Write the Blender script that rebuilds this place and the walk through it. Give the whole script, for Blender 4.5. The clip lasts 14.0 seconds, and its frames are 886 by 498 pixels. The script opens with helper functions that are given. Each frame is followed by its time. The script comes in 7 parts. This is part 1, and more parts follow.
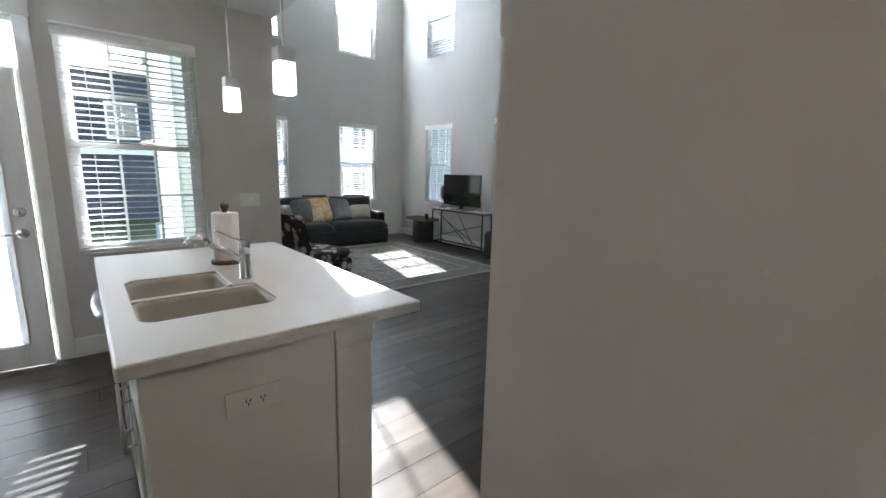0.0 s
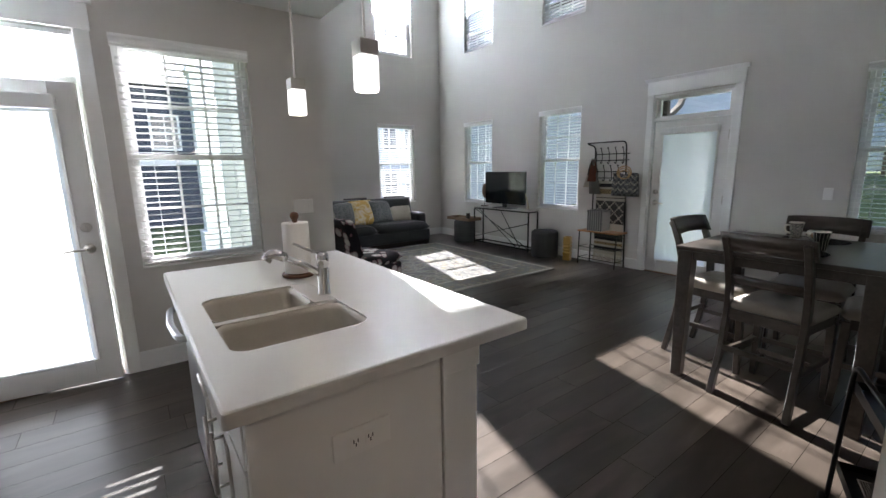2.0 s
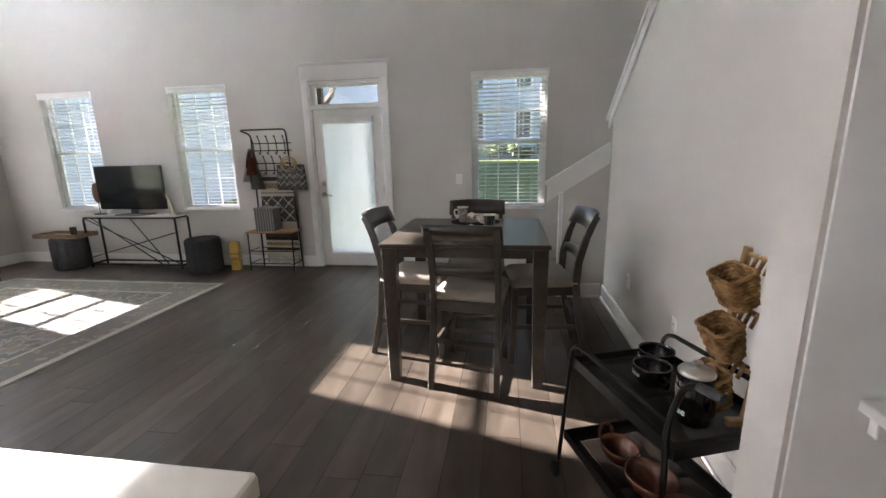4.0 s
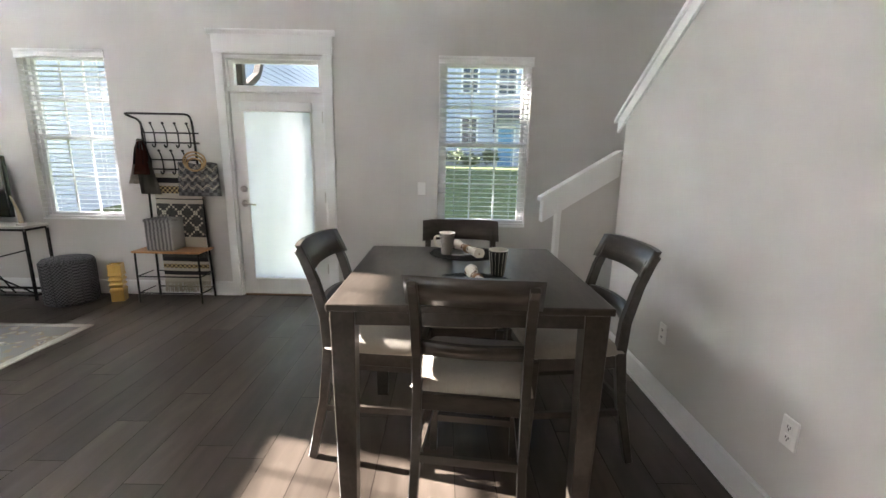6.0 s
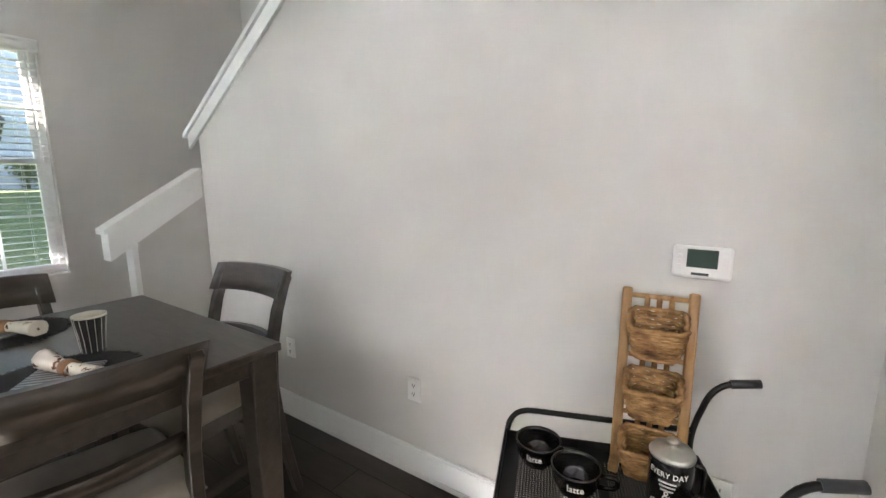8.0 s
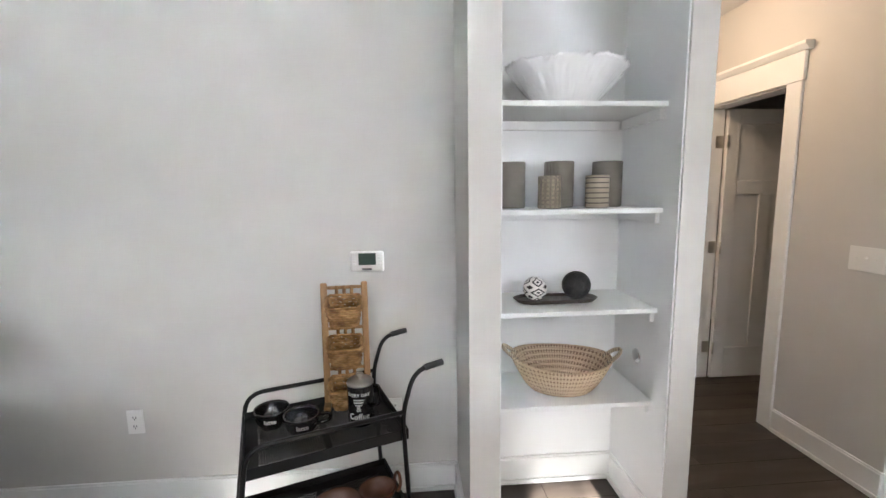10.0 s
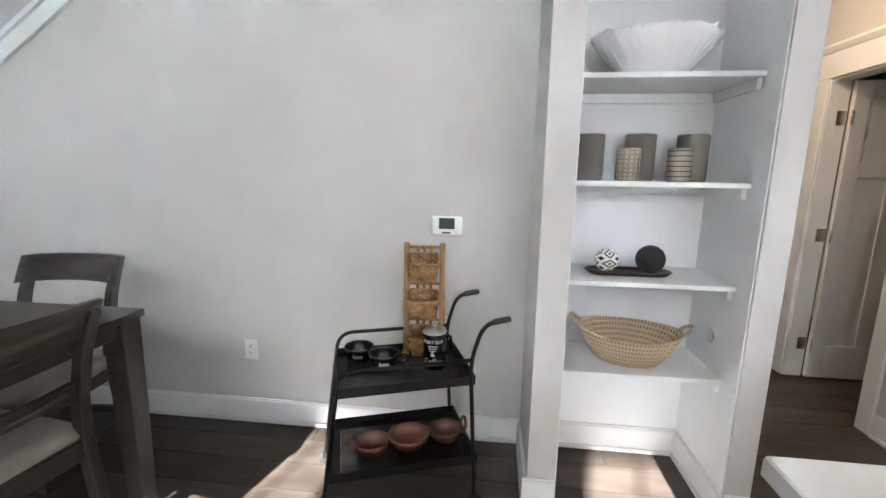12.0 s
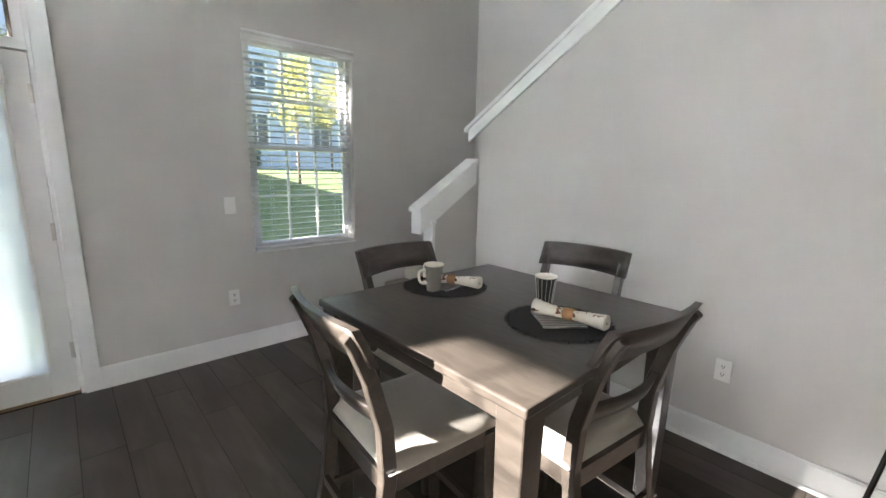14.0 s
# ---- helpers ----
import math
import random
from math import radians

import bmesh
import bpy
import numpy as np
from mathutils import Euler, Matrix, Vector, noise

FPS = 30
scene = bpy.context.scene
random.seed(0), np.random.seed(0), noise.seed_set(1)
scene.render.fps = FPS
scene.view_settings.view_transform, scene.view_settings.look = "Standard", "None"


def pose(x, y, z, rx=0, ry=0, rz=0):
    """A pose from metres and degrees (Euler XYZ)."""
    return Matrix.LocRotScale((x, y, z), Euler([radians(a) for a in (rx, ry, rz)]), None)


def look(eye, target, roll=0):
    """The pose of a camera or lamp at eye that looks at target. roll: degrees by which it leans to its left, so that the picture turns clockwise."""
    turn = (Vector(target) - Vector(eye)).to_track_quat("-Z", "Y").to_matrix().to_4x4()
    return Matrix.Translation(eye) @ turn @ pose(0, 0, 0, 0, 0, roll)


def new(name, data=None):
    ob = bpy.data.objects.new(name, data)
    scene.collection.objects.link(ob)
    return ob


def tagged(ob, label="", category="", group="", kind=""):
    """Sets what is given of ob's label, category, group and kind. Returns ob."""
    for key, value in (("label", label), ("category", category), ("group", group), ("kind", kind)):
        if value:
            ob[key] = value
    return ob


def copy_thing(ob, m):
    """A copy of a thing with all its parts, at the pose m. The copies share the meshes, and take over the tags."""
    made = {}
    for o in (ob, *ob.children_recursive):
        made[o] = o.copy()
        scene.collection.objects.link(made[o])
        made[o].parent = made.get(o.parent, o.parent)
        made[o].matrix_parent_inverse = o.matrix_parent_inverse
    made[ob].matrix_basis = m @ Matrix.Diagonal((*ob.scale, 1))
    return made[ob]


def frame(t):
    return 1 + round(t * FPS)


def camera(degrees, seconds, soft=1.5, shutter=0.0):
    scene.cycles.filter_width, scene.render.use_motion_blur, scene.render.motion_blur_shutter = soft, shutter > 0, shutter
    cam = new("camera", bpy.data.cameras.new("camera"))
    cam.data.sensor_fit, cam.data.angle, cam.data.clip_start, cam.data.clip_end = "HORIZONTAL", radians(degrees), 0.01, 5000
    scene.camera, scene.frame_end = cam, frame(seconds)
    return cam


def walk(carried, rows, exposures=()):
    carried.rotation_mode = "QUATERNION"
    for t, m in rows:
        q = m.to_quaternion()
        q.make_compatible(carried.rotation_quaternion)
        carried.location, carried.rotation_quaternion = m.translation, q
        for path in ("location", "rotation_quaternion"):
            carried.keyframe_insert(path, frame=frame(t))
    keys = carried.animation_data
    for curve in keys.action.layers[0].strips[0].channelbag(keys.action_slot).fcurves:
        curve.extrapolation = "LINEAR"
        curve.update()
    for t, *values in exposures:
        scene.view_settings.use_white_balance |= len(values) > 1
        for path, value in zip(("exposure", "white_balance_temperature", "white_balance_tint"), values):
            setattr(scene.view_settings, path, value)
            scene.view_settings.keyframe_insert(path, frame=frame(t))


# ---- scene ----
cam = camera(92.9, 14.0)
PATH = [
    (0, (2.432, 2.215, 1.395), (3.713, 3.708, 1.034), 1.4),
    (0.5, (2.354, 2.329, 1.403), (3.35, 4.019, 1.015), 1.0),
    (1, (2.323, 2.373, 1.398), (3.192, 4.129, 0.998), 0.9),
    (1.5, (2.329, 2.414, 1.397), (3.263, 4.139, 1.011), 0.7),
    (2, (2.35, 2.522, 1.403), (3.521, 4.1, 1.032), -0.9),
    (2.2, (2.391, 2.585, 1.386), (3.657, 4.088, 1.012), -1.2),
    (2.5, (2.47, 2.686, 1.387), (3.891, 4.041, 1.009), -1.4),
    (3, (2.611, 2.844, 1.381), (4.3, 3.841, 0.992), -1.7),
    (3.5, (2.708, 2.975, 1.405), (4.571, 3.575, 0.991), -1.9),
    (3.6, (2.733, 2.991, 1.407), (4.616, 3.519, 0.989), -2.0),
    (4, (2.843, 3.041, 1.401), (4.771, 3.337, 0.962), -1.3),
    (4.2, (2.975, 2.995, 1.407), (4.91, 3.236, 0.961), -0.8),
    (6.3, (3.932, 3.418, 1.378), (5.89, 3.351, 0.974), 1.1),
    (6.5, (4.007, 3.423, 1.377), (5.962, 3.282, 0.98), 1.1),
    (7, (4.119, 3.447, 1.383), (5.984, 2.829, 1.014), 0.5),
    (7.5, (4.149, 3.48, 1.406), (5.701, 2.265, 1.067), -0.5),
    (8, (4.05, 3.552, 1.405), (5.152, 1.916, 1.071), -0.2),
    (8.5, (3.918, 3.664, 1.41), (4.607, 1.82, 1.06), -0.4),
    (9, (3.893, 3.838, 1.415), (4.169, 1.88, 1.116), -0.3),
    (9.2, (3.91, 3.888, 1.444), (4.04, 1.915, 1.144), -0.5),
    (11.3, (3.866, 4.175, 1.471), (3.628, 2.199, 1.273), -1.0),
    (11.5, (3.871, 4.181, 1.449), (3.725, 2.204, 1.18), -0.4),
    (11.8, (3.869, 4.176, 1.426), (3.923, 2.206, 1.087), 0.3),
    (12, (3.881, 4.188, 1.419), (4.102, 2.234, 1.06), 0.8),
    (12.5, (3.981, 4.259, 1.436), (4.613, 2.403, 1.042), 1.6),
    (13, (4.145, 4.367, 1.421), (5.127, 2.669, 1.031), 1.5),
    (13.5, (4.388, 4.493, 1.414), (5.636, 2.979, 1.025), 1.4),
    (13.6, (4.439, 4.498, 1.412), (5.734, 3.024, 1.022), 1.3),
    (14, (4.688, 4.49, 1.419), (6.137, 3.168, 1.028), 1.2),
]
walk(cam, [(t, look(eye, target, roll)) for t, eye, target, roll in PATH],
     [(0.0, 3.35, 5950, 10), (1.0, 3.2, 6050, 13), (2.0, 3.2, 6150, 14), (3.0, 3.45, 6550, 15), (4.2, 3.8, 6600, 17), (6.3, 4.15, 6650, 15), (7.5, 4.35, 6600, 15), (9.0, 4.35, 6400, 13),
      (11.5, 4.25, 6100, 13), (12.5, 4.3, 6100, 12), (14.0, 4.1, 6400, 13)])

# ---- world and sun ----
SUN = Vector((-0.247, -1.0, -0.618))
world = bpy.data.worlds.new("sky")
scene.world = world
world.use_nodes = True
wn = world.node_tree
sky = wn.nodes.new("ShaderNodeTexSky")
sky.sky_type = "NISHITA"
sky.sun_disc = False
sky.sun_elevation = math.atan2(0.618, math.hypot(0.247, 1.0))
sky.sun_rotation = math.atan2(0.247, 1.0)
wn.links.new(sky.outputs[0], wn.nodes["Background"].inputs[0])
wn.nodes["Background"].inputs[1].default_value = 0.045
sun_data = bpy.data.lights.new("sun", "SUN")
sun_data.energy, sun_data.angle, sun_data.color = 5.0, radians(0.5), (1.0, 0.985, 0.955)
sun = new("sun", sun_data)
sun.matrix_world = look((8, 20, 12), Vector((8, 20, 12)) + SUN)

# daylight of the high windows and the kitchen transom, in their openings
for name, x, y, z, rz, w, h, e in (("window_light", 4.957, 10.11, 4.62, 180, 0.76, 0.66, 26), ("window_light", 6.817, 10.11, 4.62, 180, 0.76, 0.66, 32),
                                   ("window_light", 7.965, 6.90, 4.62, 90, 0.76, 0.66, 5), ("window_light", 7.965, 8.825, 4.62, 90, 0.76, 0.66, 3),
                                   ("window_light", 1.75, 6.19, 2.13, 180, 0.78, 0.20, 22)):
    ld = bpy.data.lights.new(name, "AREA")
    ld.shape, ld.size, ld.size_y, ld.energy, ld.color = "RECTANGLE", w, h, e, (0.84, 0.93, 1.0)
    lamp = new(name, ld)
    lamp.matrix_basis = pose(x, y, z, 0, 0, rz) @ pose(0, 0, 0, -90, 0, 0)


# ---- materials ----
def mat(name, color, rough=0.5, metal=0.0, var=0.08, scale=8.0, bump=0.05, bscale=60.0, coat=0.0, spec=0.5, sheen=0.0):
    """Principled material with variation at two scales and fine relief."""
    m = bpy.data.materials.new(name)
    m.use_nodes = True
    t = m.node_tree
    b = t.nodes["Principled BSDF"]
    b.inputs["Roughness"].default_value = rough
    b.inputs["Metallic"].default_value = metal
    b.inputs["Specular IOR Level"].default_value = spec
    b.inputs["Coat Weight"].default_value = coat
    b.inputs["Sheen Weight"].default_value = sheen
    co = t.nodes.new("ShaderNodeTexCoord")
    n1 = t.nodes.new("ShaderNodeTexNoise")
    n1.inputs["Scale"].default_value = scale
    n1.inputs["Detail"].default_value = 6
    t.links.new(co.outputs["Object"], n1.inputs["Vector"])
    n2 = t.nodes.new("ShaderNodeTexNoise")
    n2.inputs["Scale"].default_value = bscale
    n2.inputs["Detail"].default_value = 3
    t.links.new(co.outputs["Object"], n2.inputs["Vector"])
    mix = t.nodes.new("ShaderNodeMix")
    mix.data_type = "RGBA"
    c = Vector(color[:3])
    mix.inputs[6].default_value = (*(c * (1 - var)), 1)
    mix.inputs[7].default_value = (*[min(1, v * (1 + var)) for v in c], 1)
    add = t.nodes.new("ShaderNodeMath")
    add.operation = "MULTIPLY_ADD"
    add.inputs[1].default_value = 0.5
    t.links.new(n2.outputs[0], add.inputs[0])
    half = t.nodes.new("ShaderNodeMath")
    half.operation = "MULTIPLY"
    half.inputs[1].default_value = 0.5
    t.links.new(n1.outputs[0], half.inputs[0])
    t.links.new(half.outputs[0], add.inputs[2])
    t.links.new(add.outputs[0], mix.inputs[0])
    t.links.new(mix.outputs[2], b.inputs["Base Color"])
    if bump:
        bp = t.nodes.new("ShaderNodeBump")
        bp.inputs["Strength"].default_value = bump
        bp.inputs["Distance"].default_value = 0.01
        t.links.new(n2.outputs[0], bp.inputs["Height"])
        t.links.new(bp.outputs[0], b.inputs["Normal"])
    return m


def ramp_mat(name, stops, rough, tex="NOISE", scale=(1, 1, 1), tscale=5.0, detail=8.0, distort=0.0, bump=0.1, coat=0.0, sheen=0.0, obj_random=0.0, metal=0.0, sharp=False):
    """Principled material whose colour is a ramp over a procedural texture in object space."""
    m = bpy.data.materials.new(name)
    m.use_nodes = True
    t = m.node_tree
    b = t.nodes["Principled BSDF"]
    b.inputs["Roughness"].default_value = rough
    b.inputs["Coat Weight"].default_value = coat
    b.inputs["Sheen Weight"].default_value = sheen
    b.inputs["Metallic"].default_value = metal
    co = t.nodes.new("ShaderNodeTexCoord")
    mp = t.nodes.new("ShaderNodeMapping")
    mp.inputs["Scale"].default_value = scale
    t.links.new(co.outputs["Object"], mp.inputs[0])
    vec = mp.outputs[0]
    oi = t.nodes.new("ShaderNodeObjectInfo")
    if obj_random:
        ad = t.nodes.new("ShaderNodeVectorMath")
        ad.operation = "MULTIPLY_ADD"
        cb = t.nodes.new("ShaderNodeCombineXYZ")
        for i in range(3):
            t.links.new(oi.outputs["Random"], cb.inputs[i])
        t.links.new(cb.outputs[0], ad.inputs[0])
        ad.inputs[1].default_value = (37, 17, 29)
        t.links.new(vec, ad.inputs[2])
        vec = ad.outputs[0]
    if tex == "NOISE":
        n = t.nodes.new("ShaderNodeTexNoise")
        n.inputs["Detail"].default_value = detail
        n.inputs["Distortion"].default_value = distort
        fac = n.outputs[0]
    elif tex == "WAVE":
        n = t.nodes.new("ShaderNodeTexWave")
        n.inputs["Distortion"].default_value = distort
        n.inputs["Detail"].default_value = 3
        fac = n.outputs["Fac"]
    elif tex == "CHECKER":
        n = t.nodes.new("ShaderNodeTexChecker")
        fac = n.outputs["Fac"]
    else:
        n = t.nodes.new("ShaderNodeTexVoronoi")
        fac = n.outputs["Distance"]
    n.inputs["Scale"].default_value = tscale
    t.links.new(vec, n.inputs["Vector"])
    r = t.nodes.new("ShaderNodeValToRGB")
    if sharp:
        r.color_ramp.interpolation = "CONSTANT"
    while len(r.color_ramp.elements) < len(stops):
        r.color_ramp.elements.new(0.5)
    for e, (p, c) in zip(r.color_ramp.elements, stops):
        e.position, e.color = p, (*c, 1)
    t.links.new(fac, r.inputs[0])
    col = r.outputs[0]
    if obj_random:
        hs = t.nodes.new("ShaderNodeHueSaturation")
        mr = t.nodes.new("ShaderNodeMapRange")
        mr.inputs[3].default_value, mr.inputs[4].default_value = 1 - obj_random, 1 + obj_random
        t.links.new(oi.outputs["Random"], mr.inputs[0])
        t.links.new(mr.outputs[0], hs.inputs["Value"])
        t.links.new(col, hs.inputs["Color"])
        col = hs.outputs[0]
    t.links.new(col, b.inputs["Base Color"])
    if bump:
        bp = t.nodes.new("ShaderNodeBump")
        bp.inputs["Strength"].default_value = bump
        bp.inputs["Distance"].default_value = 0.01
        t.links.new(fac, bp.inputs["Height"])
        t.links.new(bp.outputs[0], b.inputs["Normal"])
    return m


def glass_mat(name, tint=(1, 1, 1), gloss=0.08):
    m = bpy.data.materials.new(name)
    m.use_nodes = True
    t = m.node_tree
    t.nodes.remove(t.nodes["Principled BSDF"])
    tr = t.nodes.new("ShaderNodeBsdfTransparent")
    tr.inputs[0].default_value = (*tint, 1)
    gl = t.nodes.new("ShaderNodeBsdfGlossy")
    gl.inputs["Roughness"].default_value = 0.02
    lw = t.nodes.new("ShaderNodeLayerWeight")
    lw.inputs["Blend"].default_value = 0.5
    pw = t.nodes.new("ShaderNodeMath")
    pw.operation = "POWER"
    pw.inputs[1].default_value = 5.0
    t.links.new(lw.outputs["Facing"], pw.inputs[0])
    ma = t.nodes.new("ShaderNodeMath")
    ma.operation = "MULTIPLY_ADD"
    ma.inputs[1].default_value, ma.inputs[2].default_value = 0.95, 0.04
    t.links.new(pw.outputs[0], ma.inputs[0])
    mx = t.nodes.new("ShaderNodeMixShader")
    t.links.new(ma.outputs[0], mx.inputs[0])
    t.links.new(tr.outputs[0], mx.inputs[1])
    t.links.new(gl.outputs[0], mx.inputs[2])
    t.links.new(mx.outputs[0], t.nodes["Material Output"].inputs[0])
    return m


def cloth_shade_mat(name, color, through_part):
    """Thin cloth that lets light through."""
    m = mat(name, color, 0.9, bump=0.1, bscale=400, var=0.03)
    t = m.node_tree
    b = t.nodes["Principled BSDF"]
    tl = t.nodes.new("ShaderNodeBsdfTranslucent")
    tl.inputs[0].default_value = (*color, 1)
    mx = t.nodes.new("ShaderNodeMixShader")
    mx.inputs[0].default_value = through_part
    t.links.new(b.outputs[0], mx.inputs[1])
    t.links.new(tl.outputs[0], mx.inputs[2])
    t.links.new(mx.outputs[0], t.nodes["Material Output"].inputs[0])
    return m


def diamond_mat(name, ink, ground, turns, step, bands, rough=0.55, rings=False):
    """Nested diamonds (or plain rings) printed round an upright turned body; bands are the edges of ink and ground."""
    m = bpy.data.materials.new(name)
    m.use_nodes = True
    t = m.node_tree
    b = t.nodes["Principled BSDF"]
    b.inputs["Roughness"].default_value = rough
    co = t.nodes.new("ShaderNodeTexCoord")
    sp = t.nodes.new("ShaderNodeSeparateXYZ")
    t.links.new(co.outputs["Object"], sp.inputs[0])

    def op(kind, a, c):
        n = t.nodes.new("ShaderNodeMath")
        n.operation = kind
        for i, v in enumerate((a, c)):
            if isinstance(v, (int, float)):
                n.inputs[i].default_value = v
            else:
                t.links.new(v, n.inputs[i])
        return n.outputs[0]
    ang = op("ARCTAN2", sp.outputs[1], sp.outputs[0])
    u = op("PINGPONG", op("MULTIPLY", ang, turns / math.pi), 1.0)
    v = op("PINGPONG", op("MULTIPLY", sp.outputs[2], 2.0 / step), 1.0)
    d = v if rings else op("MULTIPLY", op("ADD", u, v), 0.5)
    r = t.nodes.new("ShaderNodeValToRGB")
    r.color_ramp.interpolation = "CONSTANT"
    while len(r.color_ramp.elements) < len(bands) + 1:
        r.color_ramp.elements.new(0.5)
    for i, (e, p) in enumerate(zip(r.color_ramp.elements, [0.0] + list(bands))):
        e.position, e.color = p, (*(ink if i % 2 == 0 else ground), 1)
    t.links.new(d, r.inputs[0])
    t.links.new(r.outputs[0], b.inputs["Base Color"])
    bp = t.nodes.new("ShaderNodeBump")
    bp.inputs["Strength"].default_value = 0.25
    bp.inputs["Distance"].default_value = 0.002
    t.links.new(r.outputs[0], bp.inputs["Height"])
    t.links.new(bp.outputs[0], b.inputs["Normal"])
    return m


def glow_mat(name, color, strength):
    m = bpy.data.materials.new(name)
    m.use_nodes = True
    b = m.node_tree.nodes["Principled BSDF"]
    b.inputs["Base Color"].default_value = (0.8, 0.8, 0.78, 1)
    b.inputs["Roughness"].default_value = 0.4
    b.inputs["Emission Color"].default_value = (*color, 1)
    b.inputs["Emission Strength"].default_value = strength
    return m


M_WALL = mat("wall_paint", (0.58, 0.56, 0.53), 0.7, var=0.015, scale=1.5, bump=0.04, bscale=180, spec=0.25)
M_CEIL = mat("ceiling_paint", (0.76, 0.755, 0.74), 0.85, var=0.02, scale=2, bump=0.06, bscale=120, spec=0.2)
M_TRIM = mat("white_trim_paint", (0.80, 0.80, 0.785), 0.35, var=0.015, scale=3, bump=0.015, bscale=90)
M_SHELFW = mat("white_shelf_paint", (0.80, 0.81, 0.81), 0.45, var=0.015, scale=3, bump=0.02, bscale=120)
M_CAB = mat("cabinet_white_paint", (0.74, 0.73, 0.70), 0.35, var=0.02, scale=4, bump=0.02, bscale=100)
M_QUARTZ = mat("white_quartz", (0.62, 0.605, 0.575), 0.36, var=0.06, scale=60, bump=0.01, bscale=240)
M_SINK = mat("beige_composite_sink", (0.46, 0.43, 0.375), 0.4, var=0.10, scale=120, bump=0.02, bscale=300)
M_CHROME = mat("chrome", (0.78, 0.78, 0.78), 0.09, 1.0, var=0.02, bump=0.0)
M_NICKEL = mat("brushed_nickel", (0.56, 0.53, 0.49), 0.3, 1.0, var=0.05, bump=0.02, bscale=200)
M_BLACK = mat("black_powder_metal", (0.010, 0.0095, 0.009), 0.36, 0.0, var=0.2, bump=0.04, bscale=300, spec=0.28)
M_VINYL = mat("white_vinyl", (0.82, 0.82, 0.81), 0.4, var=0.01, bump=0.0)
M_SLAT = cloth_shade_mat("blind_slat_white", (0.82, 0.82, 0.82), 0.26)
M_ROLLER = cloth_shade_mat("roller_shade_cloth", (0.80, 0.835, 0.90), 0.45)
M_GLASS = glass_mat("window_glass", (0.94, 0.94, 0.935))
M_DOORP = mat("door_white_paint", (0.76, 0.75, 0.73), 0.4, var=0.02, scale=3, bump=0.02, bscale=80)
M_WOODT = ramp_mat("grey_brown_wood", [(0.25, (0.032, 0.0255, 0.020)), (0.5, (0.045, 0.036, 0.0285)), (0.8, (0.063, 0.051, 0.041))], 0.30, scale=(3, 10, 10), tscale=4.0, distort=0.6, bump=0.08, coat=0.15)
M_SEAT = mat("oatmeal_linen", (0.29, 0.255, 0.212), 0.92, var=0.16, scale=70, bump=0.25, bscale=420, sheen=0.3)
M_PLANK = ramp_mat("dark_stained_plank", [(0.28, (0.036, 0.0275, 0.021)), (0.5, (0.053, 0.041, 0.032)), (0.76, (0.084, 0.066, 0.053))], 0.33, scale=(0.9, 4.5, 4.5), tscale=2.0, distort=0.5, bump=0.04, obj_random=0.30)
M_PLANKREST = mat("plank_joint_dark", (0.020, 0.016, 0.013), 0.95, bump=0.0, spec=0.05)
M_PLANK.node_tree.nodes["Principled BSDF"].inputs["Specular IOR Level"].default_value = 0.30
M_RUBBER = mat("black_rubber", (0.02, 0.02, 0.02), 0.85, bump=0.02, spec=0.2)


# ---- mesh helpers ----
def bm_new():
    return bmesh.new()


def box(bm, a, b, bev=0.0, seg=1):
    """A box from corner a to corner b, with bevelled edges."""
    x0, x1 = sorted((a[0], b[0]))
    y0, y1 = sorted((a[1], b[1]))
    z0, z1 = sorted((a[2], b[2]))
    if not bev:
        v = [bm.verts.new(p) for p in ((x0, y0, z0), (x1, y0, z0), (x1, y1, z0), (x0, y1, z0), (x0, y0, z1), (x1, y0, z1), (x1, y1, z1), (x0, y1, z1))]
        for f in ((0, 3, 2, 1), (4, 5, 6, 7), (0, 1, 5, 4), (1, 2, 6, 5), (2, 3, 7, 6), (3, 0, 4, 7)):
            bm.faces.new([v[i] for i in f])
        return
    tmp = bmesh.new()
    box(tmp, a, b)
    bev = min(bev, 0.45 * min(x1 - x0, y1 - y0, z1 - z0))
    bmesh.ops.bevel(tmp, geom=tmp.edges[:], offset=bev, segments=seg, affect="EDGES", profile=0.5)
    join(bm, tmp)


def join(bm, tmp, m=None):
    if m is not None:
        bmesh.ops.transform(tmp, matrix=m, verts=tmp.verts)
    table = {}
    for v in tmp.verts:
        table[v] = bm.verts.new(v.co)
    for f in tmp.faces:
        try:
            nf = bm.faces.new([table[v] for v in f.verts])
            nf.smooth = f.smooth
        except ValueError:
            pass
    tmp.free()


def prism(bm, pts, a, b, axis="y"):
    """A flat outline in two axes, pushed from a to b along the third."""
    def p(u, v, w):
        return {"x": (w, u, v), "y": (u, w, v), "z": (u, v, w)}[axis]
    lo = [bm.verts.new(p(u, v, a)) for u, v in pts]
    hi = [bm.verts.new(p(u, v, b)) for u, v in pts]
    n = len(pts)
    bm.faces.new(lo)
    bm.faces.new(hi[::-1])
    for i in range(n):
        bm.faces.new((lo[i], hi[i], hi[(i + 1) % n], lo[(i + 1) % n]))
    bmesh.ops.recalc_face_normals(bm, faces=bm.faces[:])


